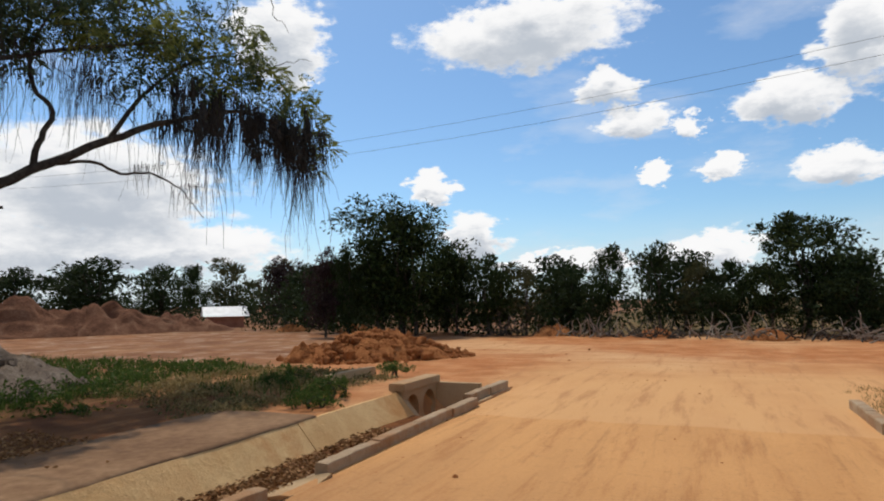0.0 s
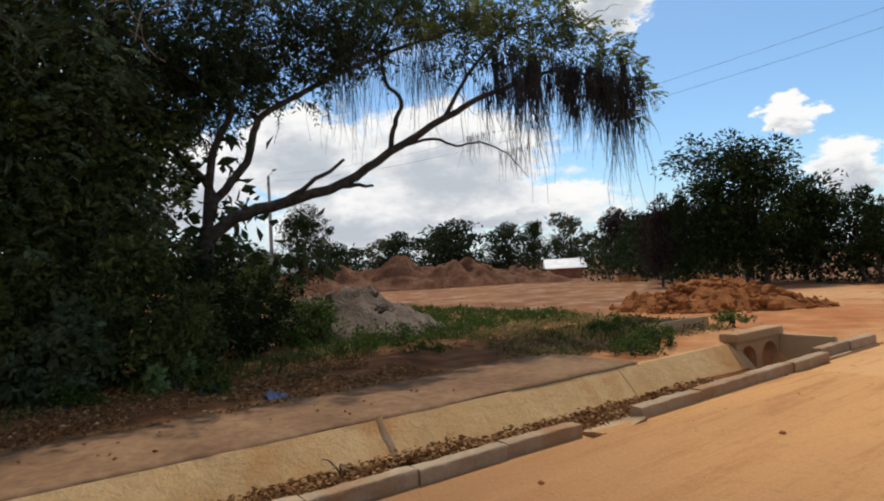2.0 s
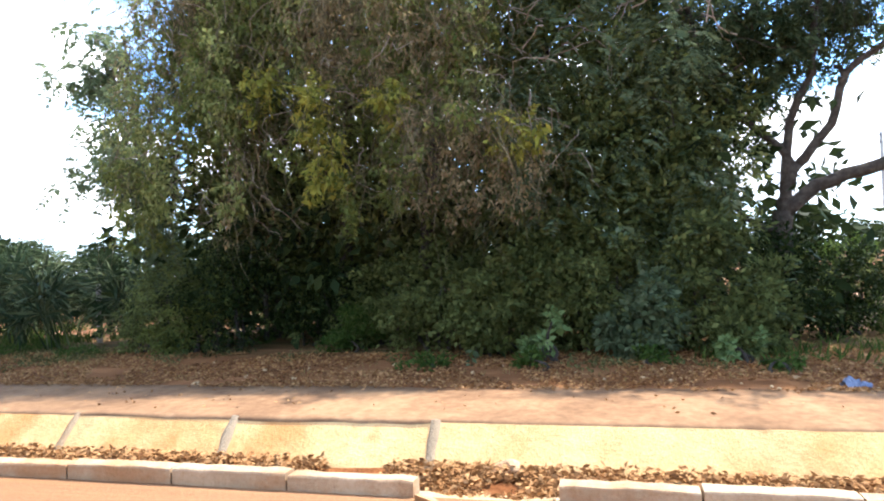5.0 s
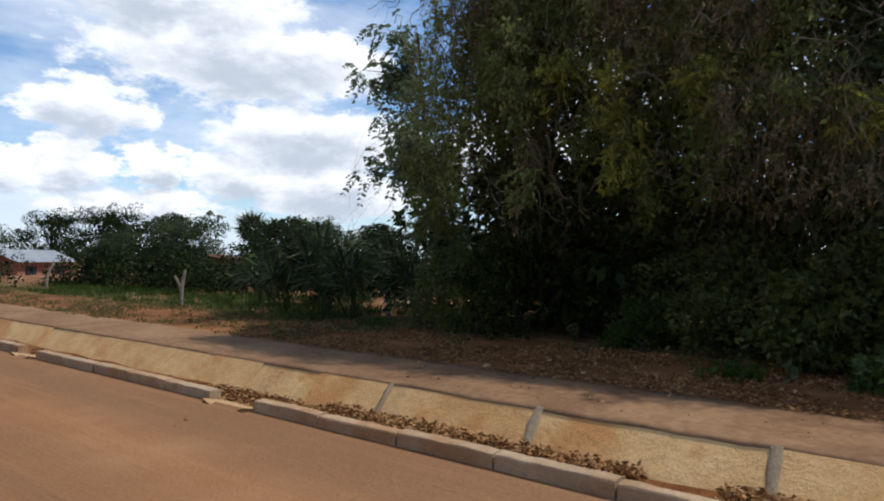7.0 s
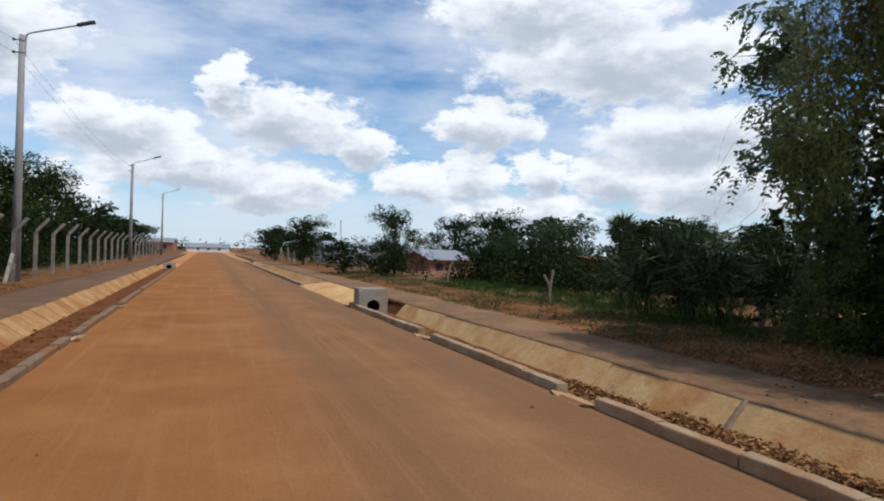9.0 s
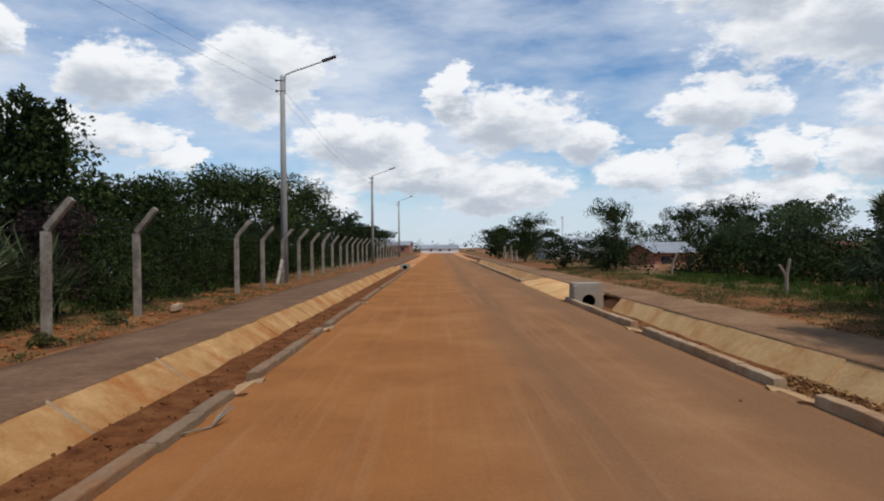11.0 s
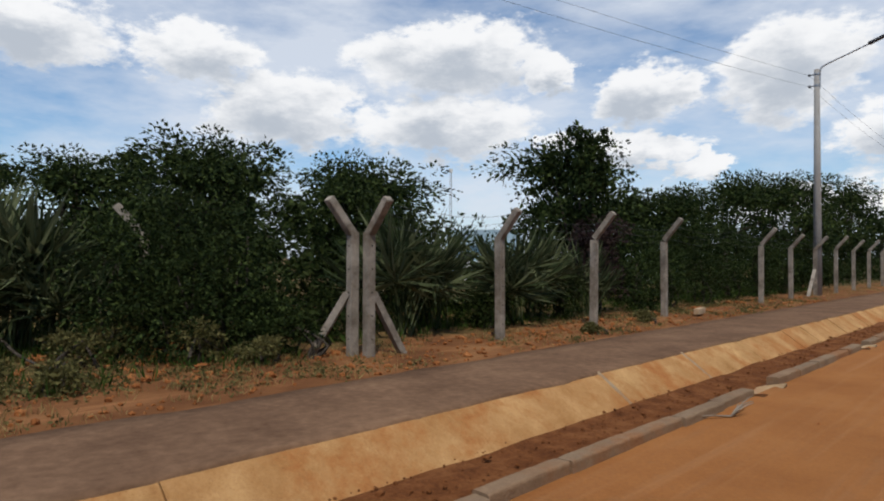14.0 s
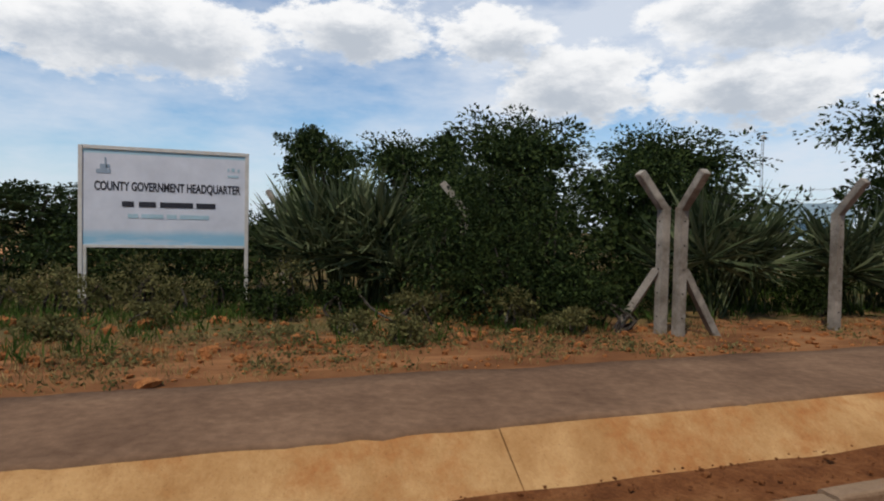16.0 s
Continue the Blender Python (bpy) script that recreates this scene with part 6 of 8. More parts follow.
    # paler leaf sprays, whose tone also paints the sheen on dark leaves
    front = [(-1.3, 0.9, 2.6, 0.7, 0.9, 0.8), (-1.2, -0.3, 3.3, 0.7, 0.8, 1.0), (-1.1, -1.3, 2.4, 0.6, 0.7, 0.8), (-1.4, 0.4, 4.6, 0.7, 0.9, 0.8), (-1.2, -0.9, 4.4, 0.7, 0.7, 0.7), (-1.3, 1.3, 3.7, 0.6, 0.6, 0.7), (-1.5, 0.2, 1.6, 0.6, 1.2, 0.6), (-1.3, 0.6, 5.7, 0.6, 1.0, 0.6)]
    spray_part(d, "pale_foliage", R(107), front + lob + lob, 1250, 0.34, L_AIRY, "paler drooping leaf sprays", 8, 0.7, 0.30)
    bm = bmesh.new()
    rg = R(103)
    for i in range(46):
        p = Vector((rg.uniform(-1.6, -0.7), rg.uniform(-1.9, 1.6), rg.uniform(4.4, 6.6)))
        pts, dd = [p], Vector((-0.3, rg.normal(0, 1), rg.uniform(-0.2, 0.8)))
        for k in range(9):
            dd = (dd + Vector(rg.normal(0, 0.4, 3)) + Vector((0, 0, -0.14))).normalized()
            pts.append(pts[-1] + dd * 0.2)
        add_tube(bm, pts, taper(10, 0.013, 0.004), 5, False)
    part("twig_spray", bm, M_DEADWOOD, d, "long bare grey twigs")

    side = thing("tree", "airy small-leaved tree reaching out past the thicket", "tree", (11.6, 9.2, 0.28))
    bm = bmesh.new()
    pts = smooth_line([(0, 0, -0.3), (0.0, 0.2, 2.0), (-0.2, 0.4, 4.0), (-0.2, 0.7, 6.6)], 4)
    add_tube(bm, pts, taper(len(pts), 0.11, 0.03), 7)
    rg = R(104)
    sprays = []
    for i in range(26):
        b = pts[4 + int(rg.integers(0, len(pts) - 5))]
        e = b + Vector((rg.uniform(-1.0, 0.4), rg.uniform(-0.5, 1.75), rg.uniform(-0.3, 0.9)))
        q = smooth_line([b, b.lerp(e, 0.5) + Vector((0, 0, 0.12)), e], 3)
        add_tube(bm, q, taper(len(q), 0.025, 0.006), 4, False)
        for f in (0.55, 0.8, 1.0):
            c = b.lerp(e, f)
            s = rg.uniform(0.25, 0.45)
            sprays.append((c.x, c.y, c.z, s, s, s * 0.7))
    part("trunk", bm, M_BARK, side, smooth=True)
    spray_part(side, "crown", rg, sprays, 520, 0.40, L_AIRY, "", 6, 0.8, 0.52)
    leaves_part(side, "low_foliage", rg, [(-0.4, -0.3, 2.0, 0.6, 0.6, 1.3), (-0.3, 0.0, 3.4, 0.4, 0.5, 0.7)], 300, 9, 0.11, 0.14, 0.45, L_AIRY, 0.1)


build_thicket()
S_ = "shrubs at the foot of the thicket"
for i, (x, y, r, h, lf, m) in enumerate(((9.6, 7.6, 0.9, 1.6, 0.10, L_THICKET_LIT), (9.5, 6.2, 0.9, 1.9, 0.10, L_SHRUB), (10.3, 4.9, 0.9, 1.5, 0.09, L_SHRUB), (10.2, 3.7, 0.8, 1.5, 0.11, L_THICKET_LIT), (9.7, 3.9, 0.5, 0.8, 0.08, L_GRASS), (9.6, 2.5, 0.9, 1.7, 0.12, L_THICKET_LIT), (9.0, 1.5, 0.65, 1.5, 0.15, L_THICKET_LIT), (9.3, 0.9, 0.7, 2.0, 0.14, L_THICKET_LIT), (8.9, -0.5, 0.5, 1.1, 0.15, L_AIRY), (9.0, -1.9, 0.5, 1.2, 0.13, L_THICKET_LIT), (9.3, 6.9, 0.5, 1.0, 0.09, L_OLIVE),
                                         (9.3, 0.1, 0.8, 1.8, 0.13, L_THICKET_LIT), (9.5, -1.2, 0.8, 1.9, 0.13, L_THICKET_LIT), (9.7, -2.3, 0.8, 1.6, 0.11, L_SHRUB), (10.4, -3.4, 0.8, 1.3, 0.09, L_SHRUB), (10.9, -4.5, 0.8, 0.9, 0.08, L_GRASS), (11.4, -3.6, 0.9, 1.5, 0.08, L_GRASS))):
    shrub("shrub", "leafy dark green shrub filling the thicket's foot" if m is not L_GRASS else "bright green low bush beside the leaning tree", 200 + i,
          [(x, y, h * 0.50 + 0.2, r, r * 0.95, h * 0.52), (x - 0.25, y + 0.3, h * 0.28 + 0.2, r * 0.7, r * 0.7, h * 0.3), (x + 0.2, y - 0.3, h * 0.85 + 0.1, r * 0.6, r * 0.6, h * 0.3)], 330, 13, lf * 0.72, m, 0.5, 0.09, S_, 0.45, 6, 26 if m is not L_GRASS else 0, (L_AIRY, L_OLIVE, L_THICKET_LIT)[i % 3])
for i, (x, y, h) in enumerate(((8.45, 0.68, 0.78), (8.5, -1.75, 0.55), (8.35, -1.5, 0.3), (8.6, 0.9, 0.4))):
    shrub("sapling", "pale green broad-leaved sapling at the thicket's edge", 230 + i, [(x, y, 0.25 + h * 0.6, 0.15, 0.17, h * 0.36), (x, y + 0.1, 0.25 + h * 0.3, 0.16, 0.18, 0.14)], 24, 5, 0.095, L_SAPLING, 0.75, 0.06, "saplings by the thicket", 0.1, 4)
for i, (x, y, r) in enumerate(((8.0, 2.35, 0.33), (8.3, -0.6, 0.22), (8.1, 1.0, 0.2), (7.9, -1.9, 0.24))):
    shrub("weed", "small green weed clump among fallen leaves", 240 + i, [(x, y, 0.30, r, r * 1.2, 0.13)], 60, 6, 0.07, L_GRASS, 0.5, 0.05, "weeds on the verge", 0.1, 3)


# the leaning tree with hanging lichen
def build_leaning_tree():
    X, Y = 10.45, -2.65
    rng = R(301)
    t = thing("leaning_tree", "leaning dark tree with long limbs and hanging grey lichen", "tree", (X, Y, 0.28))

    def P(y, z, dx=0.0):
        return (dx, y - Y, z - 0.28)

    limbs = [
        ([P(-2.45, 0.0), P(-2.6, 1.2), P(-2.68, 2.2)], 0.165, 0.14),
        ([P(-2.68, 2.1), P(-2.76, 2.54), P(-2.89, 2.9)], 0.095, 0.085),
        ([P(-2.70, 2.15), P(-3.16, 2.54), P(-4.0, 2.80, -0.05), P(-5.12, 3.17, -0.1), P(-6.09, 3.78, -0.15), P(-7.39, 4.55, -0.25), P(-8.36, 5.07, -0.3), P(-9.53, 5.56, -0.3), P(-10.8, 6.0, -0.3), P(-12.2, 6.0, -0.3)], 0.115, 0.03),
        ([P(-6.15, 3.86, -0.15), P(-6.24, 4.32, -0.15), P(-6.48, 4.82, -0.1), P(-6.21, 5.18), P(-6.17, 5.9), P(-6.6, 6.8)], 0.055, 0.02),
        ([P(-6.2, 3.87, -0.15), P(-7.1, 4.12, -0.2), P(-7.7, 4.02, -0.2), P(-8.3, 4.14, -0.2), P(-8.9, 3.98, -0.25), P(-9.3, 3.8, -0.2), P(-9.7, 3.45, -0.2)], 0.032, 0.007),
        ([P(-4.0, 2.84, -0.05), P(-4.56, 3.21, -0.15), P(-5.08, 3.58, -0.25)], 0.055, 0.03),
        ([P(-5.1, 3.13, -0.1), P(-5.77, 3.16, -0.05)], 0.05, 0.025),
        ([P(-2.89, 2.87), P(-3.39, 3.48), P(-3.6, 4.13), P(-3.84, 4.39), P(-4.97, 5.08), P(-5.68, 5.46), P(-7.2, 6.2), P(-8.8, 6.9)], 0.072, 0.025),
        ([P(-2.86, 2.85), P(-2.68, 3.16), P(-2.21, 3.63), P(-1.84, 4.22), P(-1.49, 5.28), P(-1.4, 6.6)], 0.068, 0.03),
        ([P(-2.72, 2.5), P(-2.84, 3.55), P(-3.16, 4.25), P(-3.23, 4.95), P(-3.47, 5.97), P(-3.8, 7.2)], 0.072, 0.03),
        ([P(-2.55, 1.9), P(-2.17, 2.12), P(-1.81, 2.59), P(-1.4, 3.3)], 0.06, 0.02),
        ([P(-7.39, 4.55, -0.25), P(-8.3, 5.8, -0.2), P(-9.4, 6.7, -0.2), P(-10.6, 7.3, -0.2)], 0.05, 0.015),
        ([P(-3.6, 4.13), P(-3.66, 4.25, 0.1), P(-3.5, 4.35, 0.1)], 0.055, 0.03),
    ]
    bm = bmesh.new()
    joints = []
    for i, (pts, r0, r1) in enumerate(limbs):
        line = smooth_line(pts, 4, 0.012, rng)
        add_tube(bm, line, taper(len(line), r0, r1), 9 if r0 > 0.07 else 6)
        if i == 0:
            part("trunk", bm, M_BARK, t, smooth=True)
            bm = bmesh.new()
        joints.append(line)
    part("limb_structure", bm, M_BARK, t, smooth=True)
    # crown: sprays along the outer limbs and a roof overhead
    lob = []
    for k in range(24):
        u = k / 23
        y = -1.2 - 9.4 * u
        zlow = 5.2 + 0.9 * u + 0.3 * math.sin(k * 1.9)
        lob.append((rng.uniform(-0.9, 0.9), y - Y, zlow + rng.uniform(0.2, 1.6), rng.uniform(0.55, 0.95), rng.uniform(0.55, 0.9), rng.uniform(0.35, 0.7)))
    lob += [(0.2, y - Y, z, 1.2, 0.9, 0.7) for y, z in ((-1.2, 4.4), (-1.5, 5.2), (-2.3, 5.9), (-3.2, 6.4), (-4.2, 6.2), (-0.6, 6.2), (-1.8, 6.5), (-3.0, 7.0), (-4.5, 7.2), (-6.0, 7.4), (-7.5, 7.6), (-2.2, 5.0), (-3.4, 5.8), (-0.9, 3.6))]
    lob += [(-0.3, y - Y, z, 0.55, 0.42, 0.34) for y, z in ((-9.0, 6.2), (-9.9, 6.3), (-10.6, 6.2), (-11.4, 6.1), (-12.0, 6.2), (-12.6, 5.9), (-11.0, 6.9), (-10.6, 7.5), (-8.2, 5.7), (-9.6, 5.6), (-13.0, 5.5))]
    lob += [(dx, y - Y, z, 0.6, 0.45, 0.42) for dx, y, z in ((0.2, -1.6, 4.6), (-0.1, -2.0, 5.1), (0.3, -2.6, 5.1), (-0.2, -3.1, 5.5), (0.1, -3.5, 5.0), (0.3, -2.5, 4.3), (0, -4.3, 5.6), (0.1, -5.0, 5.9), (0.4, -0.8, 4.9), (0.4, -0.3, 4.2), (0.3, -1.1, 3.8), (0.2, -1.3, 3.2), (0.1, -1.6, 3.6), (0.2, -1.9, 4.1), (0.1, -2.2, 4.7), (0.3, -2.5, 4.9), (0.1, -1.3, 4.3), (-0.1, -2.9, 5.0), (0.1, -3.9, 5.3), (-0.2, -4.6, 5.5), (0.5, -2.2, 3.9), (0.6, -2.5, 4.3), (0.5, -2.9, 4.6), (0.6, -3.2, 4.35), (0.4, -3.4, 4.8), (0.6, -1.9, 3.4), (0.4, -3.8, 4.9), (0.5, -2.7, 3.8), (0.3, -4.3, 5.2), (0.5, -1.0, 5.8), (0.2, -5.8, 6.3), (0.0, -6.6, 6.2), (0.1, -7.4, 6.3), (-0.2, -8.2, 6.2), (-0.2, -7.8, 5.4), (0, -2.9, 6.3), (0.2, -4.9, 6.8))]
    # extra crown lobes added to block sun and darken the ground below
    lob += [(dx, y - Y, z, 0.9, 0.8, 0.5) for dx, y, z in ((1.2, -4.0, 6.6), (1.3, -5.4, 6.9), (1.2, -6.8, 7.0), (1.4, -8.2, 7.0), (1.0, -9.4, 7.0), (2.2, -5.0, 7.0), (2.3, -7.0, 7.2))]
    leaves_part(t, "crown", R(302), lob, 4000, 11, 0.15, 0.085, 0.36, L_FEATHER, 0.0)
    AMONG = tuple((0.1 + 0.3 * math.sin(5.0 * k), -2.2 - 0.44 * (k % 10), 4.55 + 0.12 * (k % 10) + 0.5 * (k // 10)) for k in range(20)) + tuple((0.25, y, z) for y, z in ((-2.2, 4.05), (-2.6, 4.1), (-3.0, 4.2), (-3.4, 4.4), (-2.5, 4.6), (-3.0, 4.7), (-3.8, 4.65), (-4.3, 4.8), (-2.0, 3.7), (-4.9, 5.1)))
    among = [(dx, y - Y, z - 0.28, 0.55, 0.48, 0.42) for dx, y, z in ((0.7, -0.8, 5.6), (0.6, -1.5, 5.3), (0.8, -2.2, 5.5), (0.7, -3.0, 5.3), (0.8, -3.7, 5.6), (0.6, -1.0, 4.7), (0.7, -1.7, 4.6), (0.8, -2.4, 4.9), (0.7, -3.2, 4.75), (0.6, -1.2, 4.0), (0.7, -1.9, 4.1), (0.6, -2.5, 4.35), (0.3, -1.3, 3.3), (0.2, -1.6, 2.7), (0.3, -1.9, 3.4), (0.2, -1.2, 2.2), (0.6, -3.9, 5.0), (0.5, -4.6, 5.7), (0.4, -5.4, 6.1), (-0.4, -2.0, 5.0), (-0.4, -2.9, 5.5), (-0.3, -1.4, 4.4)) + AMONG]
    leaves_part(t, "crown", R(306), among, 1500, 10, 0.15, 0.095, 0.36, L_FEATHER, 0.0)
    tip = [(-0.5, y - Y, z, 0.35, 0.35, 0.22) for y, z in ((-10.7, 7.5), (-9.4, 6.6), (-13.2, 5.9), (-13.6, 5.4), (-12.9, 6.4), (-9.9, 5.9), (-6.7, 6.0), (-13.4, 4.9), (-11.4, 6.7), (-8.2, 6.4))]
    tip += [(-0.4, y - Y, z, 0.4, 0.5, 0.35) for y, z in ((-12.4, 6.6), (-11.9, 6.9), (-11.0, 7.3), (-10.2, 6.6), (-9.0, 6.9), (-8.0, 6.9), (-13.1, 6.1))]
    spray_part(t, "young_foliage", R(303), tip, 330, 0.36, L_OLIVE, "yellow-green feathery leaf tips", 7, 0.6)
    spray_part(t, "crown", R(309), lob + among, 1300, 0.30, L_FEATHER, "", 7, 0.7)
    # fine twigs
    bm = bmesh.new()
    rg = R(304)
    for i in range(240):
        k = lob[int(rg.integers(0, len(lob)))]
        p = Vector((k[0], k[1], k[2])) + Vector(rg.normal(0, 0.45, 3))
        pts, d = [p], Vector(rg.normal(0, 1, 3)) + Vector((0, -0.4, -0.1))
        for q in range(6):
            d = (d + Vector(rg.normal(0, 0.45, 3))).normalized()
            pts.append(pts[-1] + d * 0.17)
        add_tube(bm, pts, taper(7, 0.012, 0.004), 4, False)
    part("twig_work", bm, M_BARK, t)
    # lichen: dense dark beards under the outer crown, thin strings elsewhere
    rg = R(305)
    spots, ln = [], []
    for k in range(46):
        by = rg.uniform(-13.0, -8.7) if k > 14 else (-12.6, -12.4, -12.75, -9.85, -9.7, -12.1, -11.2, -11.4, -10.6, -9.3, -12.55, -9.95, -11.9, -10.9, -8.9)[k]
        reach = (1.7 if abs(by + 12.6) < 0.25 else 1.25 if abs(by + 9.85) < 0.25 else 0.75) * rg.uniform(0.7, 1.15)
        n = int(rg.integers(22, 46))
        bx, bz = rg.normal(-0.3, 0.28), 5.8 - 0.13 * abs(by + 11.3) + rg.normal(0, 0.32)
        off = rg.normal(0, 0.085, (n, 2))
        spots.append(np.stack([bx + off[:, 0], by - Y + off[:, 1], bz + rg.normal(0, 0.12, n)], 1))
        ln.append(1.5 * reach * np.exp(-((off / 0.16) ** 2).sum(1)) * rg.uniform(0.6, 1.3, n) + 0.15)
    part("lichen_beard", strand_mesh("lichen_beard", np.concatenate(spots), np.concatenate(ln), 0.012, M_MOSS, rg, 8, 0.13), M_MOSS, t, "dark hanging lichen beards")
    m = 600
    y = np.concatenate([rg.normal(-8.2, 0.10, 30), rg.normal(-9.3, 0.12, 40), rg.uniform(-9.4, -2.6, 260), rg.normal(-5.2, 0.25, 120), rg.normal(-6.9, 0.3, 150)])
    z = np.concatenate([np.full(30, 4.0), np.full(40, 3.8), 5.6 + rg.normal(0, 0.5, 260), 5.2 + rg.normal(0, 0.3, 120), 5.5 + rg.normal(0, 0.3, 150)])
    ln = np.concatenate([np.full(30, 0.5), np.full(40, 0.6), rg.uniform(0.3, 1.5, 260), np.full(120, 1.2), np.full(150, 1.1)])
    part("lichen_fringe", strand_mesh("lichen_fringe", np.stack([-0.25 + rg.normal(0, 0.3, m), y - Y, z], 1), ln, 0.006, M_MOSS, rg, 8, 0.10), M_MOSS, t, "thin grey lichen strings")


build_leaning_tree()

# ---- fan palms, shrubs and grass ----


def fan_palm(x, y, h, spread, count, seed, label, group="", droop=False):
    """A stemless clump of fan leaves: each a stalk with a spray of narrow pleated blades."""
    rng = R(seed)
    gz = ground_z(x, y)
    t = thing("fan_palm", label, "palm", (x, y, gz), 0, group)
    stalks = bmesh.new()
    at, way, ln = [], [], []
    blades = 14 if droop else 21
    for i in range(count // 2 if droop else count):
        az, lift = rng.uniform(0, 2 * math.pi), rng.uniform(0.25, 1.0)
        out = spread * (1.05 - 0.75 * lift) * rng.uniform(0.7, 1.1)
        tip = Vector((out * math.cos(az), out * math.sin(az), h * (0.30 + 0.45 * lift) * rng.uniform(0.8, 1.1)))
        f = Vector((rng.normal(0, 0.12), rng.normal(0, 0.12), -0.05))
        pts = smooth_line([f, f.lerp(tip, 0.5) + Vector((0, 0, 0.12 * h)), tip], 3)
        add_tube(stalks, pts, taper(len(pts), 0.016, 0.009), 4, False)
        d = (tip - f.lerp(tip, 0.5)).normalized()
        side = d.cross(Vector((0, 0, 1))).normalized()
        for k in range(blades):
            a = radians(-105 + 210 * k / (blades - 1))
            w = d * math.cos(a) + side * math.sin(a) + Vector((0, 0, -0.18 - 0.15 * abs(math.sin(a)))) + Vector(rng.normal(0, 0.05, 3))
            at.append(tip), way.append(w), ln.append(h * 0.40 * (1 - 0.25 * abs(a) / 1.8))
    at, way, ln = np.array(at), unit(np.array(way)), np.array(ln)
    if droop:
        # the outer half of each blade bends over and hangs
        at, way, ln = np.concatenate([at, at + way * ln[:, None] * 0.72]), np.concatenate([way, way * 0.75 + np.array([0, 0, -0.65])]), np.concatenate([ln * 0.8, ln * 0.6])
    leaf = L_PALEPALM if droop else L_PALM
    part("stalk_work", stalks, leaf, t)
    part("frond_spray", leaf_mesh("frond_spray", at, way, ln * 1.2, 0.095 if droop else 0.066, leaf, rng, 0.02), leaf, t)
    return t


Q = "fan palms"
for i, (x, y, h, sp, c) in enumerate(((-7.6, 6.55, 2.0, 0.85, 26), (-8.0, 7.6, 1.7, 0.8, 20), (-7.5, 9.4, 1.9, 0.8, 24), (-7.7, 10.4, 1.8, 0.7, 18), (-7.4, 12.0, 1.5, 0.7, 16), (-9.9, 0.55, 2.1, 0.75, 26), (-9.5, 1.15, 1.9, 0.7, 24), (-11.2, 0.2, 1.8, 0.6, 18), (-10.8, 0.9, 2.1, 0.9, 22), (-9.2, 1.6, 1.5, 0.7, 18))):
    fan_palm(x, y, h, sp, c, 400 + i, "grey-green fan palm clump behind the fence line", Q)
for i, (x, y, h, sp, c) in enumerate(((9.6, 10.0, 1.6, 0.9, 20), (10.0, 11.4, 2.0, 1.1, 24), (9.6, 12.4, 1.5, 0.9, 18), (11.2, 12.6, 2.1, 1.2, 26), (10.4, 9.0, 1.6, 0.9, 22), (11.6, 10.4, 1.9, 1.0, 20), (12.0, 13.0, 1.5, 1.1, 22), (11.5, 11.8, 1.2, 1.0, 20), (13.0, 12.0, 1.4, 1.1, 22), (12.8, 14.0, 2.0, 1.2, 22), (10.6, 14.4, 1.5, 1.0, 18))):
    fan_palm(x, y, h, sp, c, 420 + i, "drooping grey-green fan palm clump beyond the footpath", Q, True)
# a tall palm with a round head
palm = thing("palm_tree", "tall palm with a round dark head of fan leaves", "palm tree", (23.5, 32.0, 0.2))
bm = bmesh.new()
add_tube(bm, [(0, 0, -0.3), (0.1, 0, 1.6), (0.05, 0.05, 3.0)], [0.18, 0.15, 0.14], 9)
part("trunk", bm, M_BARK, palm, smooth=True)
rg = R(450)
u = unit(rg.normal(size=(900, 3)))
part("head", leaf_mesh("head", np.array([0.05, 0.05, 3.1]) + u * rg.uniform(0.1, 0.55, (900, 1)), u + np.array([0, 0, 0.1]), 0.62, 0.10, L_PALM, rg, 0.02), L_PALM, palm)

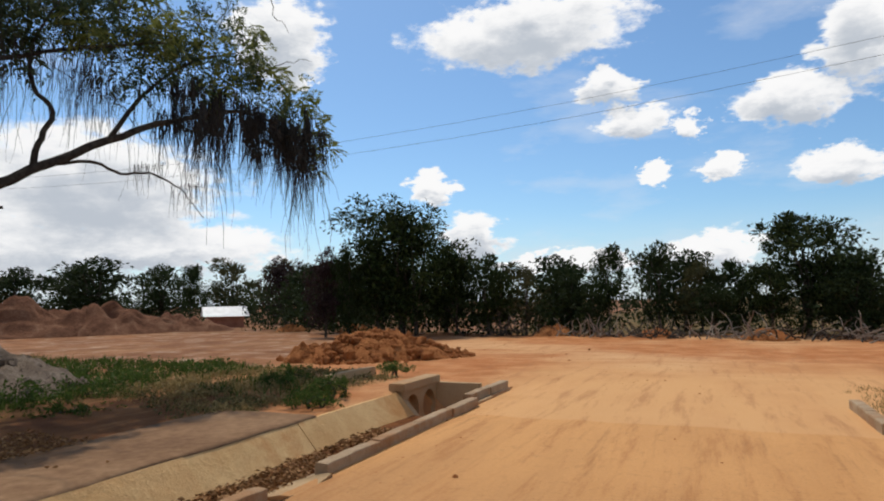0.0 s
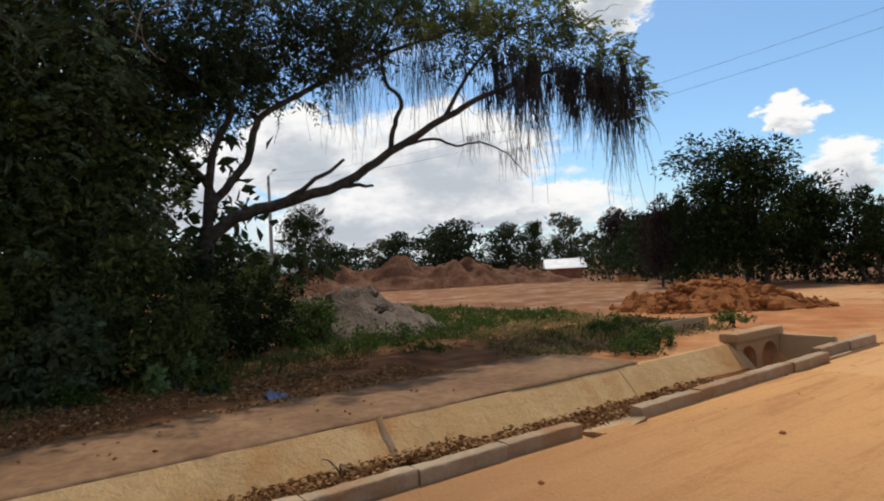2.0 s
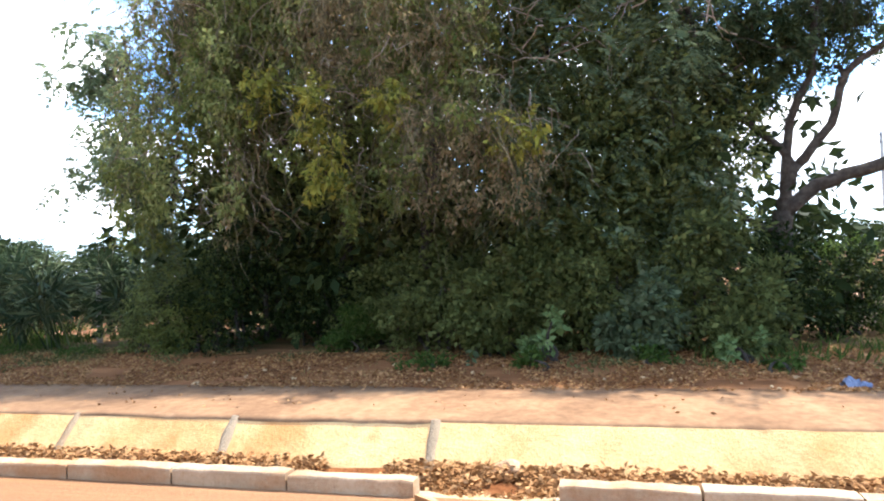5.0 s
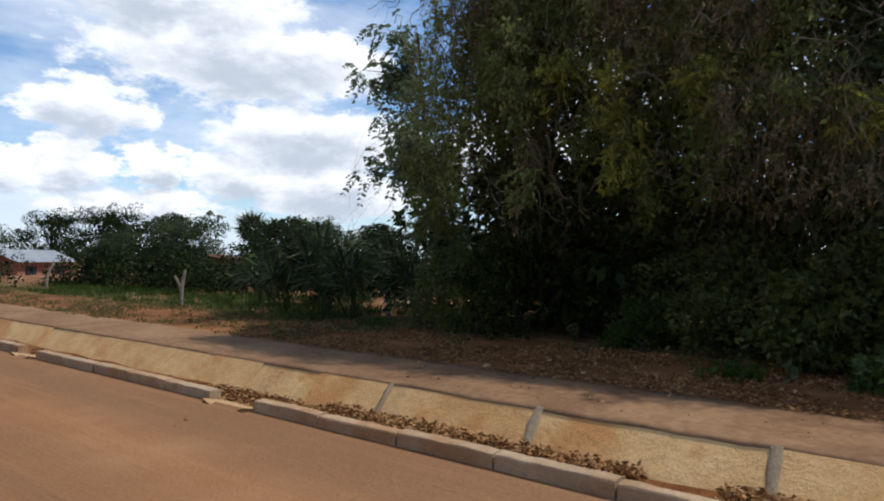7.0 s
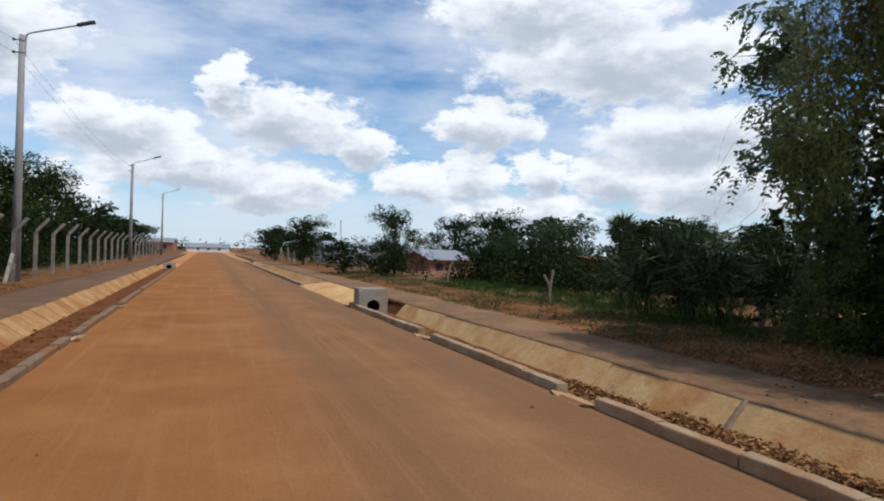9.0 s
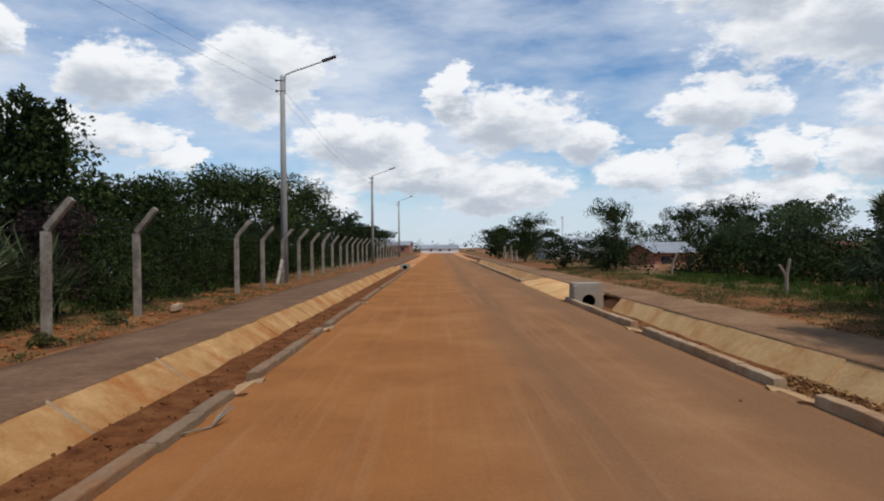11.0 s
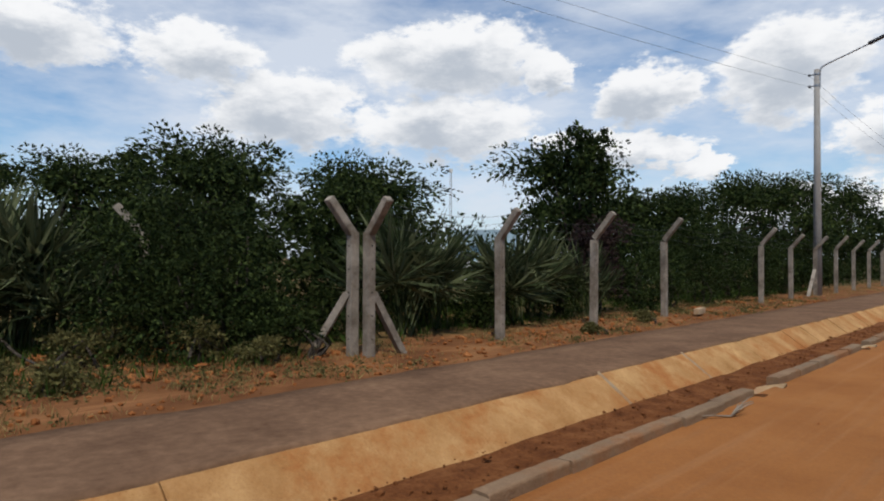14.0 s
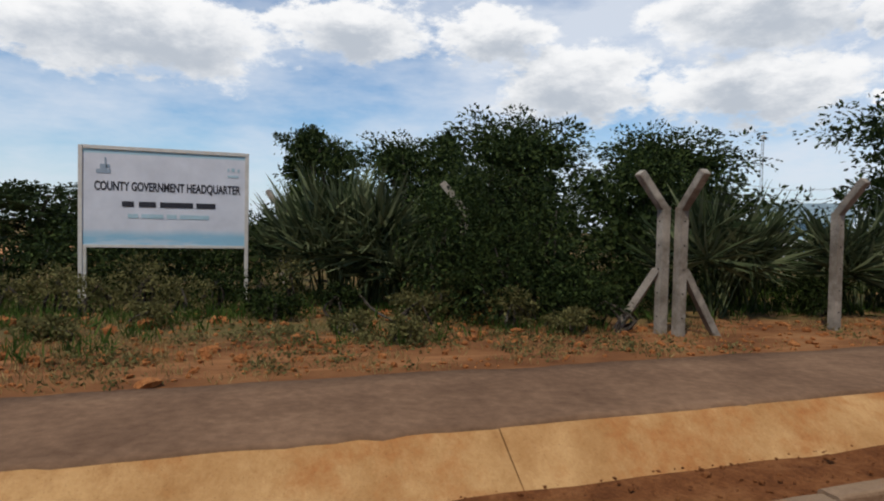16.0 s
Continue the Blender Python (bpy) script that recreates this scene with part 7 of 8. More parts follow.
B_ = "bushes by the fence corner"
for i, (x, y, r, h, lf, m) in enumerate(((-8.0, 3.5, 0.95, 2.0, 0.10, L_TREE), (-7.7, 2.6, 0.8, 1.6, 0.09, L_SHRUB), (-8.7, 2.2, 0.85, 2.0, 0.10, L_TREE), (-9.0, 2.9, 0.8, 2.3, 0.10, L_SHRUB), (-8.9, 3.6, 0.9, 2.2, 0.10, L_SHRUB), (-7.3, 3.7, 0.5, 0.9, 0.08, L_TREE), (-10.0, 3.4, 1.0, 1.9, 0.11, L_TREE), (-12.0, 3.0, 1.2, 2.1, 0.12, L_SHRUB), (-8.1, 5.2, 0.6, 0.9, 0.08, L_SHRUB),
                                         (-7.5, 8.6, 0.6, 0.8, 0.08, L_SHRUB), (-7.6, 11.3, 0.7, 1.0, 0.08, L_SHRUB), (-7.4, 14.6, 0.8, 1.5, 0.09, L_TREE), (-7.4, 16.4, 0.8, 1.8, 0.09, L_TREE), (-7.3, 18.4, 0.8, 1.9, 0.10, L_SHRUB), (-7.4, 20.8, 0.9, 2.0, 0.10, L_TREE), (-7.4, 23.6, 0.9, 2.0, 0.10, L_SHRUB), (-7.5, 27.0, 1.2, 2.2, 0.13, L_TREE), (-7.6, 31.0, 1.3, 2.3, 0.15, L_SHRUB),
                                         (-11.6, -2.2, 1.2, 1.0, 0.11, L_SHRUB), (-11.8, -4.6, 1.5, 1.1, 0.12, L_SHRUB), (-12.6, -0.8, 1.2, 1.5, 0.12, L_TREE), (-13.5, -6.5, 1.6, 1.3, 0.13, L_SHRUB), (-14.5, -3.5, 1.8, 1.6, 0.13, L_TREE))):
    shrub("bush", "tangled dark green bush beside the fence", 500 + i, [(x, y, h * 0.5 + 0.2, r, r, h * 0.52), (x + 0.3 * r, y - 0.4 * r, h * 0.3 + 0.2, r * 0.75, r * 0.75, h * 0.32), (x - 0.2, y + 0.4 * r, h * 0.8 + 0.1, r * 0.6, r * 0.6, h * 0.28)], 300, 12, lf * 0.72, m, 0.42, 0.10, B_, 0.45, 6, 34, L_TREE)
for i, (x, y, r, h) in enumerate(((-9.0, -0.6, 0.42, 0.75), (-9.3, -1.7, 0.45, 0.6), (-9.4, -2.8, 0.45, 0.65), (-8.7, 0.5, 0.4, 0.5), (-7.8, 1.5, 0.4, 0.5), (-7.1, 2.6, 0.4, 0.55), (-7.0, 3.3, 0.35, 0.5), (-9.8, -4.0, 0.5, 0.6), (-9.6, -0.1, 0.5, 0.9), (-9.7, -1.2, 0.5, 0.7), (-9.9, -2.2, 0.5, 0.8), (-9.9, -3.4, 0.5, 0.7), (-8.4, -0.4, 0.4, 0.4), (-8.2, -2.0, 0.35, 0.35), (-8.3, 2.0, 0.5, 0.6), (-7.3, 0.4, 0.3, 0.25), (-7.5, -3.0, 0.35, 0.25), (-6.6, 3.2, 0.35, 0.35), (-6.75, 3.85, 0.42, 0.6), (-6.4, 0.9, 0.25, 0.28), (-5.9, 12.0, 0.2, 0.2), (-5.6, 9.4, 0.2, 0.16))):
    shrub("weed_bush", "scrubby olive-yellow weed bush on bare red soil", 540 + i, [(x, y, 0.22 + h * 0.5, r, r, h * 0.5)], 110, 8, 0.055, L_WEED if i % 3 or h < 0.4 else L_SHRUB, 0.5, 0.07, "weed bushes on the western verge", 0.1, 5)
for i, (x, y, r, h) in enumerate(((8.1, -9.8, 0.45, 0.32), (8.9, -10.6, 0.5, 0.3), (7.7, -8.9, 0.3, 0.3), (6.2, -8.2, 0.32, 0.55), (6.0, -7.5, 0.4, 0.3), (7.0, -11.9, 0.4, 0.25), (9.9, -9.6, 0.5, 0.35), (10.6, -10.6, 0.5, 0.4), (10.0, -7.6, 0.6, 0.35), (9.4, -6.6, 0.6, 0.4), (10.3, -5.4, 0.7, 0.5), (9.5, -4.4, 0.6, 0.4), (8.6, -5.6, 0.5, 0.22), (9.0, 11.0, 0.5, 0.5), (9.1, 9.0, 0.45, 0.4), (10.6, 6.6, 0.5, 0.5), (9.6, 15.8, 0.5, 0.4))):
    shrub("green_weed", "fresh green weed clump in the grass", 570 + i, [(x, y, 0.16 + h * 0.3, r * 1.2, r * 1.3, h * 0.36)], 150, 8, 0.05, L_GRASS, 0.35, 0.07, "green weeds", 0.1, 4)


def grass(name, label, boxes, density, height, material, seed):
    """Blades of grass over rectangles (x0, x1, y0, y1, share), thinned by patches."""
    rng = R(seed)
    at = []
    for x0, x1, y0, y1, share in boxes:
        n = int((x1 - x0) * (y1 - y0) * density * share)
        tufts = np.stack([rng.uniform(x0, x1, n // 7 + 1), rng.uniform(y0, y1, n // 7 + 1)], 1)
        for cx, cy in tufts:
            if noise.noise((cx * 0.55, cy * 0.55, seed)) < rng.uniform(-0.4, 0.35):
                continue
            k = int(rng.integers(4, 11))
            for dx, dy in rng.normal(0, 0.07, (k, 2)):
                at.append((cx + dx, cy + dy, ground_z(cx, cy) - 0.01))
    at = np.array(at)
    way = rng.normal(0, 0.45, at.shape) + np.array([0, 0, 1.0])
    o = new(name, leaf_mesh(name, at, way, height, 0.10, material, rng, 0.05))
    tagged(o, label, "grass", kind="stuff")


grass("green_grass", "short green grass and weeds in loose tufts", [(9.2, 14.5, -11.5, -4.2, 0.9), (9.0, 12.0, 9.0, 26.0, 1.0), (6.4, 8.4, -9.6, -7.4, 0.7), (-13.0, -8.4, -6.0, 4.0, 0.9), (-9.5, -6.2, -5.0, 4.0, 0.4), (-12.0, -7.2, 4.6, 30.0, 0.9), (14.0, 18.0, -12.0, -6.0, 0.6), (8.3, 10.0, -4.2, 0.0, 0.5), (10.5, 14, 13, 30, 1.0)], 230, 0.20, L_GRASS, 61)
grass("dry_grass", "short straw-coloured dry grass in sparse tufts", [(6.4, 10.5, -11.0, -6.4, 1.7), (8.2, 9.6, 8.0, 40.0, 0.8), (-6.9, -5.2, -5.0, 40.0, 0.4), (-9.8, -5.2, -5.0, 3.8, 0.7), (-2.6, -1.35, -12.5, -8.4, 1.3), (-7.0, -1.5, -13, -10.5, 0.8), (7.2, 8.8, -4.0, 9.0, 0.12)], 420, 0.085, L_DRYGRASS, 62)


def scatter_leaves(name, label, spots, size, material, seed, flat=0.25):
    rng = R(seed)
    at = []
    for x0, x1, y0, y1, n, lift in spots:
        xs, ys = rng.uniform(x0, x1, n), rng.uniform(y0, y1, n)
        for x, y in zip(xs, ys):
            if noise.noise((x * 1.2, y * 1.2, seed)) > -0.28 + 0.0 * x:
                at.append((x, y, (ground_z(x, y) if x > 6.9 else -0.135 if x < 5.2 else 0.205) + rng.uniform(0.012, max(0.02, lift))))
    at = np.array(at)
    way = rng.normal(0, 1, at.shape) * np.array([1, 1, flat])
    tagged(new(name, leaf_mesh(name, at, way, size, 0.5, material, rng, 0.16)), label, "fallen leaves", kind="stuff")


scatter_leaves("channel_leaf_litter", "deep brown fallen leaves lying in the drain channel", [(4.24, 4.98, -7.5, 8.0, 16000, 0.06), (4.24, 5.04, -3.5, 6.0, 16000, 0.10), (4.24, 4.9, 8.0, 15.0, 1200, 0.03)], 0.06, L_LITTER, 71, 0.22)
scatter_leaves("verge_leaf_litter", "brown fallen leaves and twigs strewn over the verge", [(6.75, 9.2, -4.6, 11.0, 30000, 0.03), (5.6, 6.9, -4.0, 8.0, 160, 0.05), (8.2, 9.5, 10.0, 18.0, 900, 0.04)], 0.047, L_LITTER, 72, 0.18)


def pebbles(name, label, spots, size, material, seed):
    rng = R(seed)
    base = bmesh.new()
    bmesh.ops.create_icosphere(base, subdivisions=1, radius=1.0)
    bv = np.array([v.co[:] for v in base.verts])
    bf = np.array([[v.index for v in f.verts] for f in base.faces])
    base.free()
    vs, fs = [], []
    i = 0
    for x0, x1, y0, y1, n in spots:
        for _ in range(n):
            x, y = rng.uniform(x0, x1), rng.uniform(y0, y1)
            s = size * rng.lognormal(0, 0.55)
            v = bv * (1 + rng.uniform(-0.25, 0.25, (len(bv), 1))) * s * np.array([1, rng.uniform(0.7, 1.3), rng.uniform(0.5, 0.8)]) + np.array([x, y, max(ground_z(x, y), -0.045 if x < 0 else -0.13) + s * 0.3])
            vs.extend(v.tolist()), fs.extend((bf + len(bv) * i).tolist())
            i += 1
    tagged(new(name, mesh_of(name, vs, fs, material)), label, "stones", kind="stuff")


pebbles("verge_stones", "small orange stones and soil crumbs on the western verge", [(-6.9, -5.2, -4.0, 24.0, 1300), (-9.5, -6.0, -4.5, 3.0, 900)], 0.022, M_MOUND, 81)
pebbles("channel_stones", "red-brown soil crumbs in the western drain channel", [(-2.86, -2.1, -6.0, 18.0, 1900)], 0.0075, M_SILT, 82)
pebbles("road_grit", "scattered small stones on the dusty road", [(-1.8, 4.0, -9.0, 14.0, 130), (3.2, 4.05, -9.0, 8.0, 160), (0, 12.0, -24.0, -11.0, 420)], 0.008, M_MOUND, 83)
pebbles("verge_pebbles", "pale small stones among leaves on the eastern verge", [(6.8, 8.4, -3.5, 6.0, 110)], 0.02, M_HEADWALL, 84)

# ---- felled brush at the wood's edge ----
rg = R(90)
for i, (x, y) in enumerate(((5.5, -27.6), (2.6, -27.2), (0.2, -26.8), (-2.8, -26.3), (-4.4, -26.0), (9.2, -28.0))):
    t = thing("brush_pile", "tangle of bleached felled branches and roots", "brush pile", (x, y, 0), 0, "felled brush along the wood's edge")
    bm = bmesh.new()
    for k in range(34):
        p = Vector((rg.normal(0, 0.9), rg.normal(0, 0.5), rg.uniform(0, 0.2)))
        pts, d = [p], Vector((rg.normal(0, 1), rg.normal(0, 0.7), rg.uniform(0.1, 1.3)))
        for q in range(5):
            d = (d + Vector(rg.normal(0, 0.45, 3))).normalized()
            pts.append(pts[-1] + d * rg.uniform(0.12, 0.28))
            if pts[-1].z < 0:
                pts[-1].z = 0.02
        add_tube(bm, pts, taper(6, 0.035, 0.010), 5)
    part("branch_tangle", bm, M_DEADWOOD if i % 2 == 0 else M_BARK, t)
fallen = thing("fallen_branch", "long bare fallen branch lying in weeds", "branch", (0, 0, 0.2))
bm = bmesh.new()
pts = smooth_line([(-11.4, 0.55, 0.35), (-10.3, 0.7, 0.42), (-9.2, 0.85, 0.38), (-8.3, 1.0, 0.15), (-7.2, 1.35, 0.04), (-6.6, 1.9, 0.04)], 4)
add_tube(bm, pts, taper(len(pts), 0.03, 0.012), 6)
part("stem", bm, M_BARK, fallen)
stick = thing("dry_twig", "small dry branching twig lying by the kerb", "twig", (-1.72, 5.65, 0.01))
bm = bmesh.new()
for e in ((0.1, 0.35, 0.10), (-0.08, 0.42, 0.05), (0.16, 0.16, 0.16), (-0.3, -0.5, 0.02), (0.02, 0.5, 0.13)):
    q = smooth_line([(0, 0, 0.01), (e[0] * 0.5 + 0.02, e[1] * 0.5, e[2] * 0.7 + 0.02), e], 3)
    add_tube(bm, q, taper(len(q), 0.011, 0.004), 5)
part("twig", bm, M_DEADWOOD, stick)
tw2 = copy_thing(stick, pose(5.0, -2.15, -0.1, 10, 0, 70))
tw2["label"] = "small dry twig sticking up from the drain litter"
rock = thing("rubble_lump", "rough grey lump of concrete rubble in the drain", "rubble", (5.02, 0.80, -0.12))
bm = bmesh.new()
bmesh.ops.create_icosphere(bm, subdivisions=3, radius=0.14)
for v in bm.verts:
    v.co *= 1 + 0.35 * noise.noise(v.co * 9)
    v.co.z *= 0.8
part("lump", bm, M_KERB, rock)
bag = thing("plastic_scrap", "crumpled blue-grey plastic scrap on the path edge", "litter", (7.0, -2.38, 0.20), 20)
bm = bmesh.new()
bmesh.ops.create_grid(bm, x_segments=8, y_segments=8, size=0.10)
for v in bm.verts:
    v.co.z = 0.05 + 0.09 * noise.noise((v.co.x * 14, v.co.y * 14, 4))
bmesh.ops.solidify(bm, geom=bm.faces[:], thickness=0.006)
part("scrap", bm, M_LITTERBLUE, bag)
kb = thing("kerb_offcut", "loose offcut of concrete kerb lying on the verge", "kerb stone", (-5.75, 14.6, 0.25), 10)
part("stone", boxed(-0.07, 0.07, -0.35, 0.35, 0, 0.14, 0.012), M_KERB, kb)


def stake(x, y, h, label, material, r=0.05, lean=(0, 0)):
    t = thing("wooden_stake", label, "stake", (x, y, ground_z(x, y)), 0, "stakes of the old fence")
    bm = bmesh.new()
    add_tube(bm, smooth_line([(0, 0, -0.25), (0.02, 0.01, h * 0.5), (lean[0], lean[1], h)], 3), [r, r, r * 0.95, r * 0.95, r * 0.9, r * 0.9, r * 0.8], 8)
    part("stem", bm, material, t)
    return t


stake(10.65, 10.05, 1.2, "weathered pale wooden stake in weeds", M_POST, 0.06)
stake(10.5, 6.15, 1.0, "weathered grey stake at the thicket's edge", M_BARK, 0.05)
stake(9.15, 15.85, 0.95, "pale leaning stake beyond the footpath", M_DEADWOOD, 0.045, (0.1, 0.0))
stake(9.4, 16.3, 0.8, "pale leaning stake beyond the footpath", M_DEADWOOD, 0.04, (-0.18, 0.0))
stake(10.9, 8.75, 1.1, "dark stake under the drooping palms", M_BARK, 0.05)
stake(10.4, 27.0, 1.0, "pale leaning stake beyond the footpath", M_DEADWOOD, 0.05, (0.25, 0.0))
for y in (62.0, 66.5, 73.0):
    stake(8.0, y, 1.6, "short grey concrete gate post by the road", M_POST, 0.14)

# ---- sign board ----
SX, SY0, SY1, SZ0, SZ1 = -10.27, -3.19, -0.76, 1.19, 2.76
sign = thing("sign_board", "white and pale blue notice board on two cream posts", "sign", (SX, (SY0 + SY1) / 2, 0.25))
sign_c = (SY0 + SY1) / 2


def sign_part(name, x0, x1, y0, y1, z0, z1, m, bevel=0.0, parent=None, label=""):
    o = part(name, boxed(x0, x1, y0, y1, z0, z1, bevel), m, parent or sign, label)
    if parent is None:
        o.matrix_parent_inverse = sign.matrix_world.inverted()
    return o


panel = sign_part("panel", SX - 0.02, SX + 0.012, SY0 + 0.03, SY1 - 0.03, SZ0 + 0.03, SZ1 - 0.03, M_BOARD)
for y in (SY0, SY1):
    sign_part("post", SX - 0.03, SX + 0.03, y - 0.03, y + 0.03, 0.0, SZ1, M_SIGNFRAME, 0.004)
sign_part("rail", SX - 0.028, SX + 0.028, SY0 + 0.032, SY1 - 0.032, SZ1 - 0.055, SZ1 + 0.002, M_SIGNFRAME, 0.004)
sign_part("rail", SX - 0.028, SX + 0.028, SY0 + 0.032, SY1 - 0.032, SZ0, SZ0 + 0.045, M_SIGNFRAME, 0.004)
sign_part("back_post", SX - 0.32, SX - 0.27, SY0 - 0.02, SY0 + 0.03, 0.0, SZ1 - 0.35, M_SIGNFRAME)


def lettering(words, y0, y1, z, height):
    """Raised lettering on the board, read from the road, fitted between y0 and y1."""
    cu = bpy.data.curves.new("lettering", "FONT")
    cu.body, cu.size, cu.extrude, cu.offset = words, 1.0, 0.004, 0.028
    tmp = bpy.data.objects.new("lettering", cu)
    scene.collection.objects.link(tmp)
    bpy.context.view_layer.update()
    me = bpy.data.meshes.new_from_object(tmp.evaluated_get(bpy.context.evaluated_depsgraph_get()))
    bpy.data.objects.remove(tmp)
    xs = [v.co.x for v in me.vertices]
    ys = [v.co.y for v in me.vertices]
    for v in me.vertices:
        a, b = (v.co.x - min(xs)) / (max(xs) - min(xs)), (v.co.y - min(ys)) / (max(ys) - min(ys))
        v.co = Vector((SX + 0.016 + v.co.z * 0.3, y0 + (y1 - y0) * a, z + height * b))
    me.materials.clear()
    me.materials.append(M_LETTER)
    o = new("lettering", me)
    o.parent = panel
    return o


lettering("COUNTY GOVERNMENT HEADQUARTER", SY0 + 0.19, SY1 - 0.10, 2.05, 0.17)
# an address line and a motto, as bars
for a, b in ((0.235, 0.305), (0.335, 0.435), (0.46, 0.66), (0.68, 0.80)):
    sign_part("text_bar", SX + 0.014, SX + 0.018, SY0 + (SY1 - SY0) * a, SY0 + (SY1 - SY0) * b, 1.83, 1.915, M_LETTER, 0, panel)
for a, b in ((0.27, 0.33), (0.35, 0.48), (0.50, 0.56), (0.58, 0.76)):
    sign_part("text_bar", SX + 0.014, SX + 0.018, SY0 + (SY1 - SY0) * a, SY0 + (SY1 - SY0) * b, 1.655, 1.72, M_FAINT, 0, panel)
for y, z, w, h in ((0.13, 2.37, 0.20, 0.06), (0.13, 2.44, 0.10, 0.08), (0.14, 2.53, 0.025, 0.10), (0.155, 2.45, 0.06, 0.05), (0.88, 2.47, 0.03, 0.05), (0.91, 2.475, 0.05, 0.06), (0.945, 2.47, 0.03, 0.05), (0.91, 2.37, 0.17, 0.035)):
    c = SY0 + (SY1 - SY0) * y
    sign_part("emblem", SX + 0.014, SX + 0.018, c - w / 2, c + w / 2, z - h / 2, z + h / 2, M_LOGO if y < 0.5 else M_FAINT, 0, panel)

# ---- far buildings ----


def shed(x, y, z, w, d, eaves, ridge, turn, wall, roof, label, doors=()):
    t = thing("building", label, "building", (x, y, z), turn)
    bm = bmesh.new()
    add_box(bm, -w / 2, w / 2, -d / 2, d / 2, -0.5, eaves)
    part("wall", bm, wall, t)
    bm = bmesh.new()
    o = 0.35
    a = [bm.verts.new(p) for p in ((-w / 2 - o, -d / 2 - o, eaves - 0.05), (w / 2 + o, -d / 2 - o, eaves - 0.05), (w / 2 + o, 0, ridge), (-w / 2 - o, 0, ridge), (-w / 2 - o, d / 2 + o, eaves - 0.05), (w / 2 + o, d / 2 + o, eaves - 0.05))]
    bm.faces.new((a[0], a[1], a[2], a[3])), bm.faces.new((a[3], a[2], a[5], a[4]))
    bmesh.ops.solidify(bm, geom=bm.faces[:], thickness=0.06)
    part("roof", bm, roof, t)
    for k in (-1, 1):
        bm = bmesh.new()
        v = [bm.verts.new(p) for p in ((k * w / 2, -d / 2, eaves - 0.01), (k * w / 2, d / 2, eaves - 0.01), (k * w / 2, 0, ridge - 0.12))]
        bm.faces.new(v)
        bmesh.ops.solidify(bm, geom=bm.faces[:], thickness=0.05)
        part("gable", bm, wall, t)
    for cx, cz, ww, hh in doors:
        win = part("window", boxed(cx - ww / 2, cx + ww / 2, -d / 2 - 0.04, -d / 2 + 0.02, cz - hh / 2, cz + hh / 2), M_DARK, t)
        part("sill", boxed(cx - ww / 2 - 0.05, cx + ww / 2 + 0.05, -d / 2 - 0.08, -d / 2 - 0.045, cz - hh / 2 - 0.06, cz - hh / 2), wall, win)
    return t


shed(16.4, 45.5, -0.6, 3.8, 3.6, 1.75, 2.45, 20, M_BRICK, M_ROOF, "small red block house with a pale sheet roof", ((-1.0, 1.1, 0.7, 0.7), (1.0, 1.1, 0.7, 0.7)))
shed(15.4, 70.0, -0.2, 7.0, 5.0, 1.6, 2.8, 15, M_WHITEWALL, M_ROOF, "white shed with a pale sheet roof among trees", ((0, 1.0, 0.9, 0.7),))
shed(22.0, 33.5, -0.6, 5.0, 4.0, 1.9, 2.3, 40, M_BRICK, M_BRICK, "small rusty red hut glimpsed between trees", ((0, 1.2, 0.7, 0.7),))
shed(35.6, -38.2, -0.3, 2.6, 2.2, 1.2, 1.9, 48, M_BRICK, M_ROOF, "distant white-roofed shed at the wood's edge", ((0.8, 0.9, 0.8, 0.8),))
shed(0.5, 205.0, 0.0, 12.0, 6.0, 1.5, 2.7, 5, M_WHITEWALL, M_ROOF, "distant pale roofed building at the road's end", ((-3, 0.9, 0.8, 0.6), (0, 0.9, 0.8, 0.6), (3, 0.9, 0.8, 0.6)))
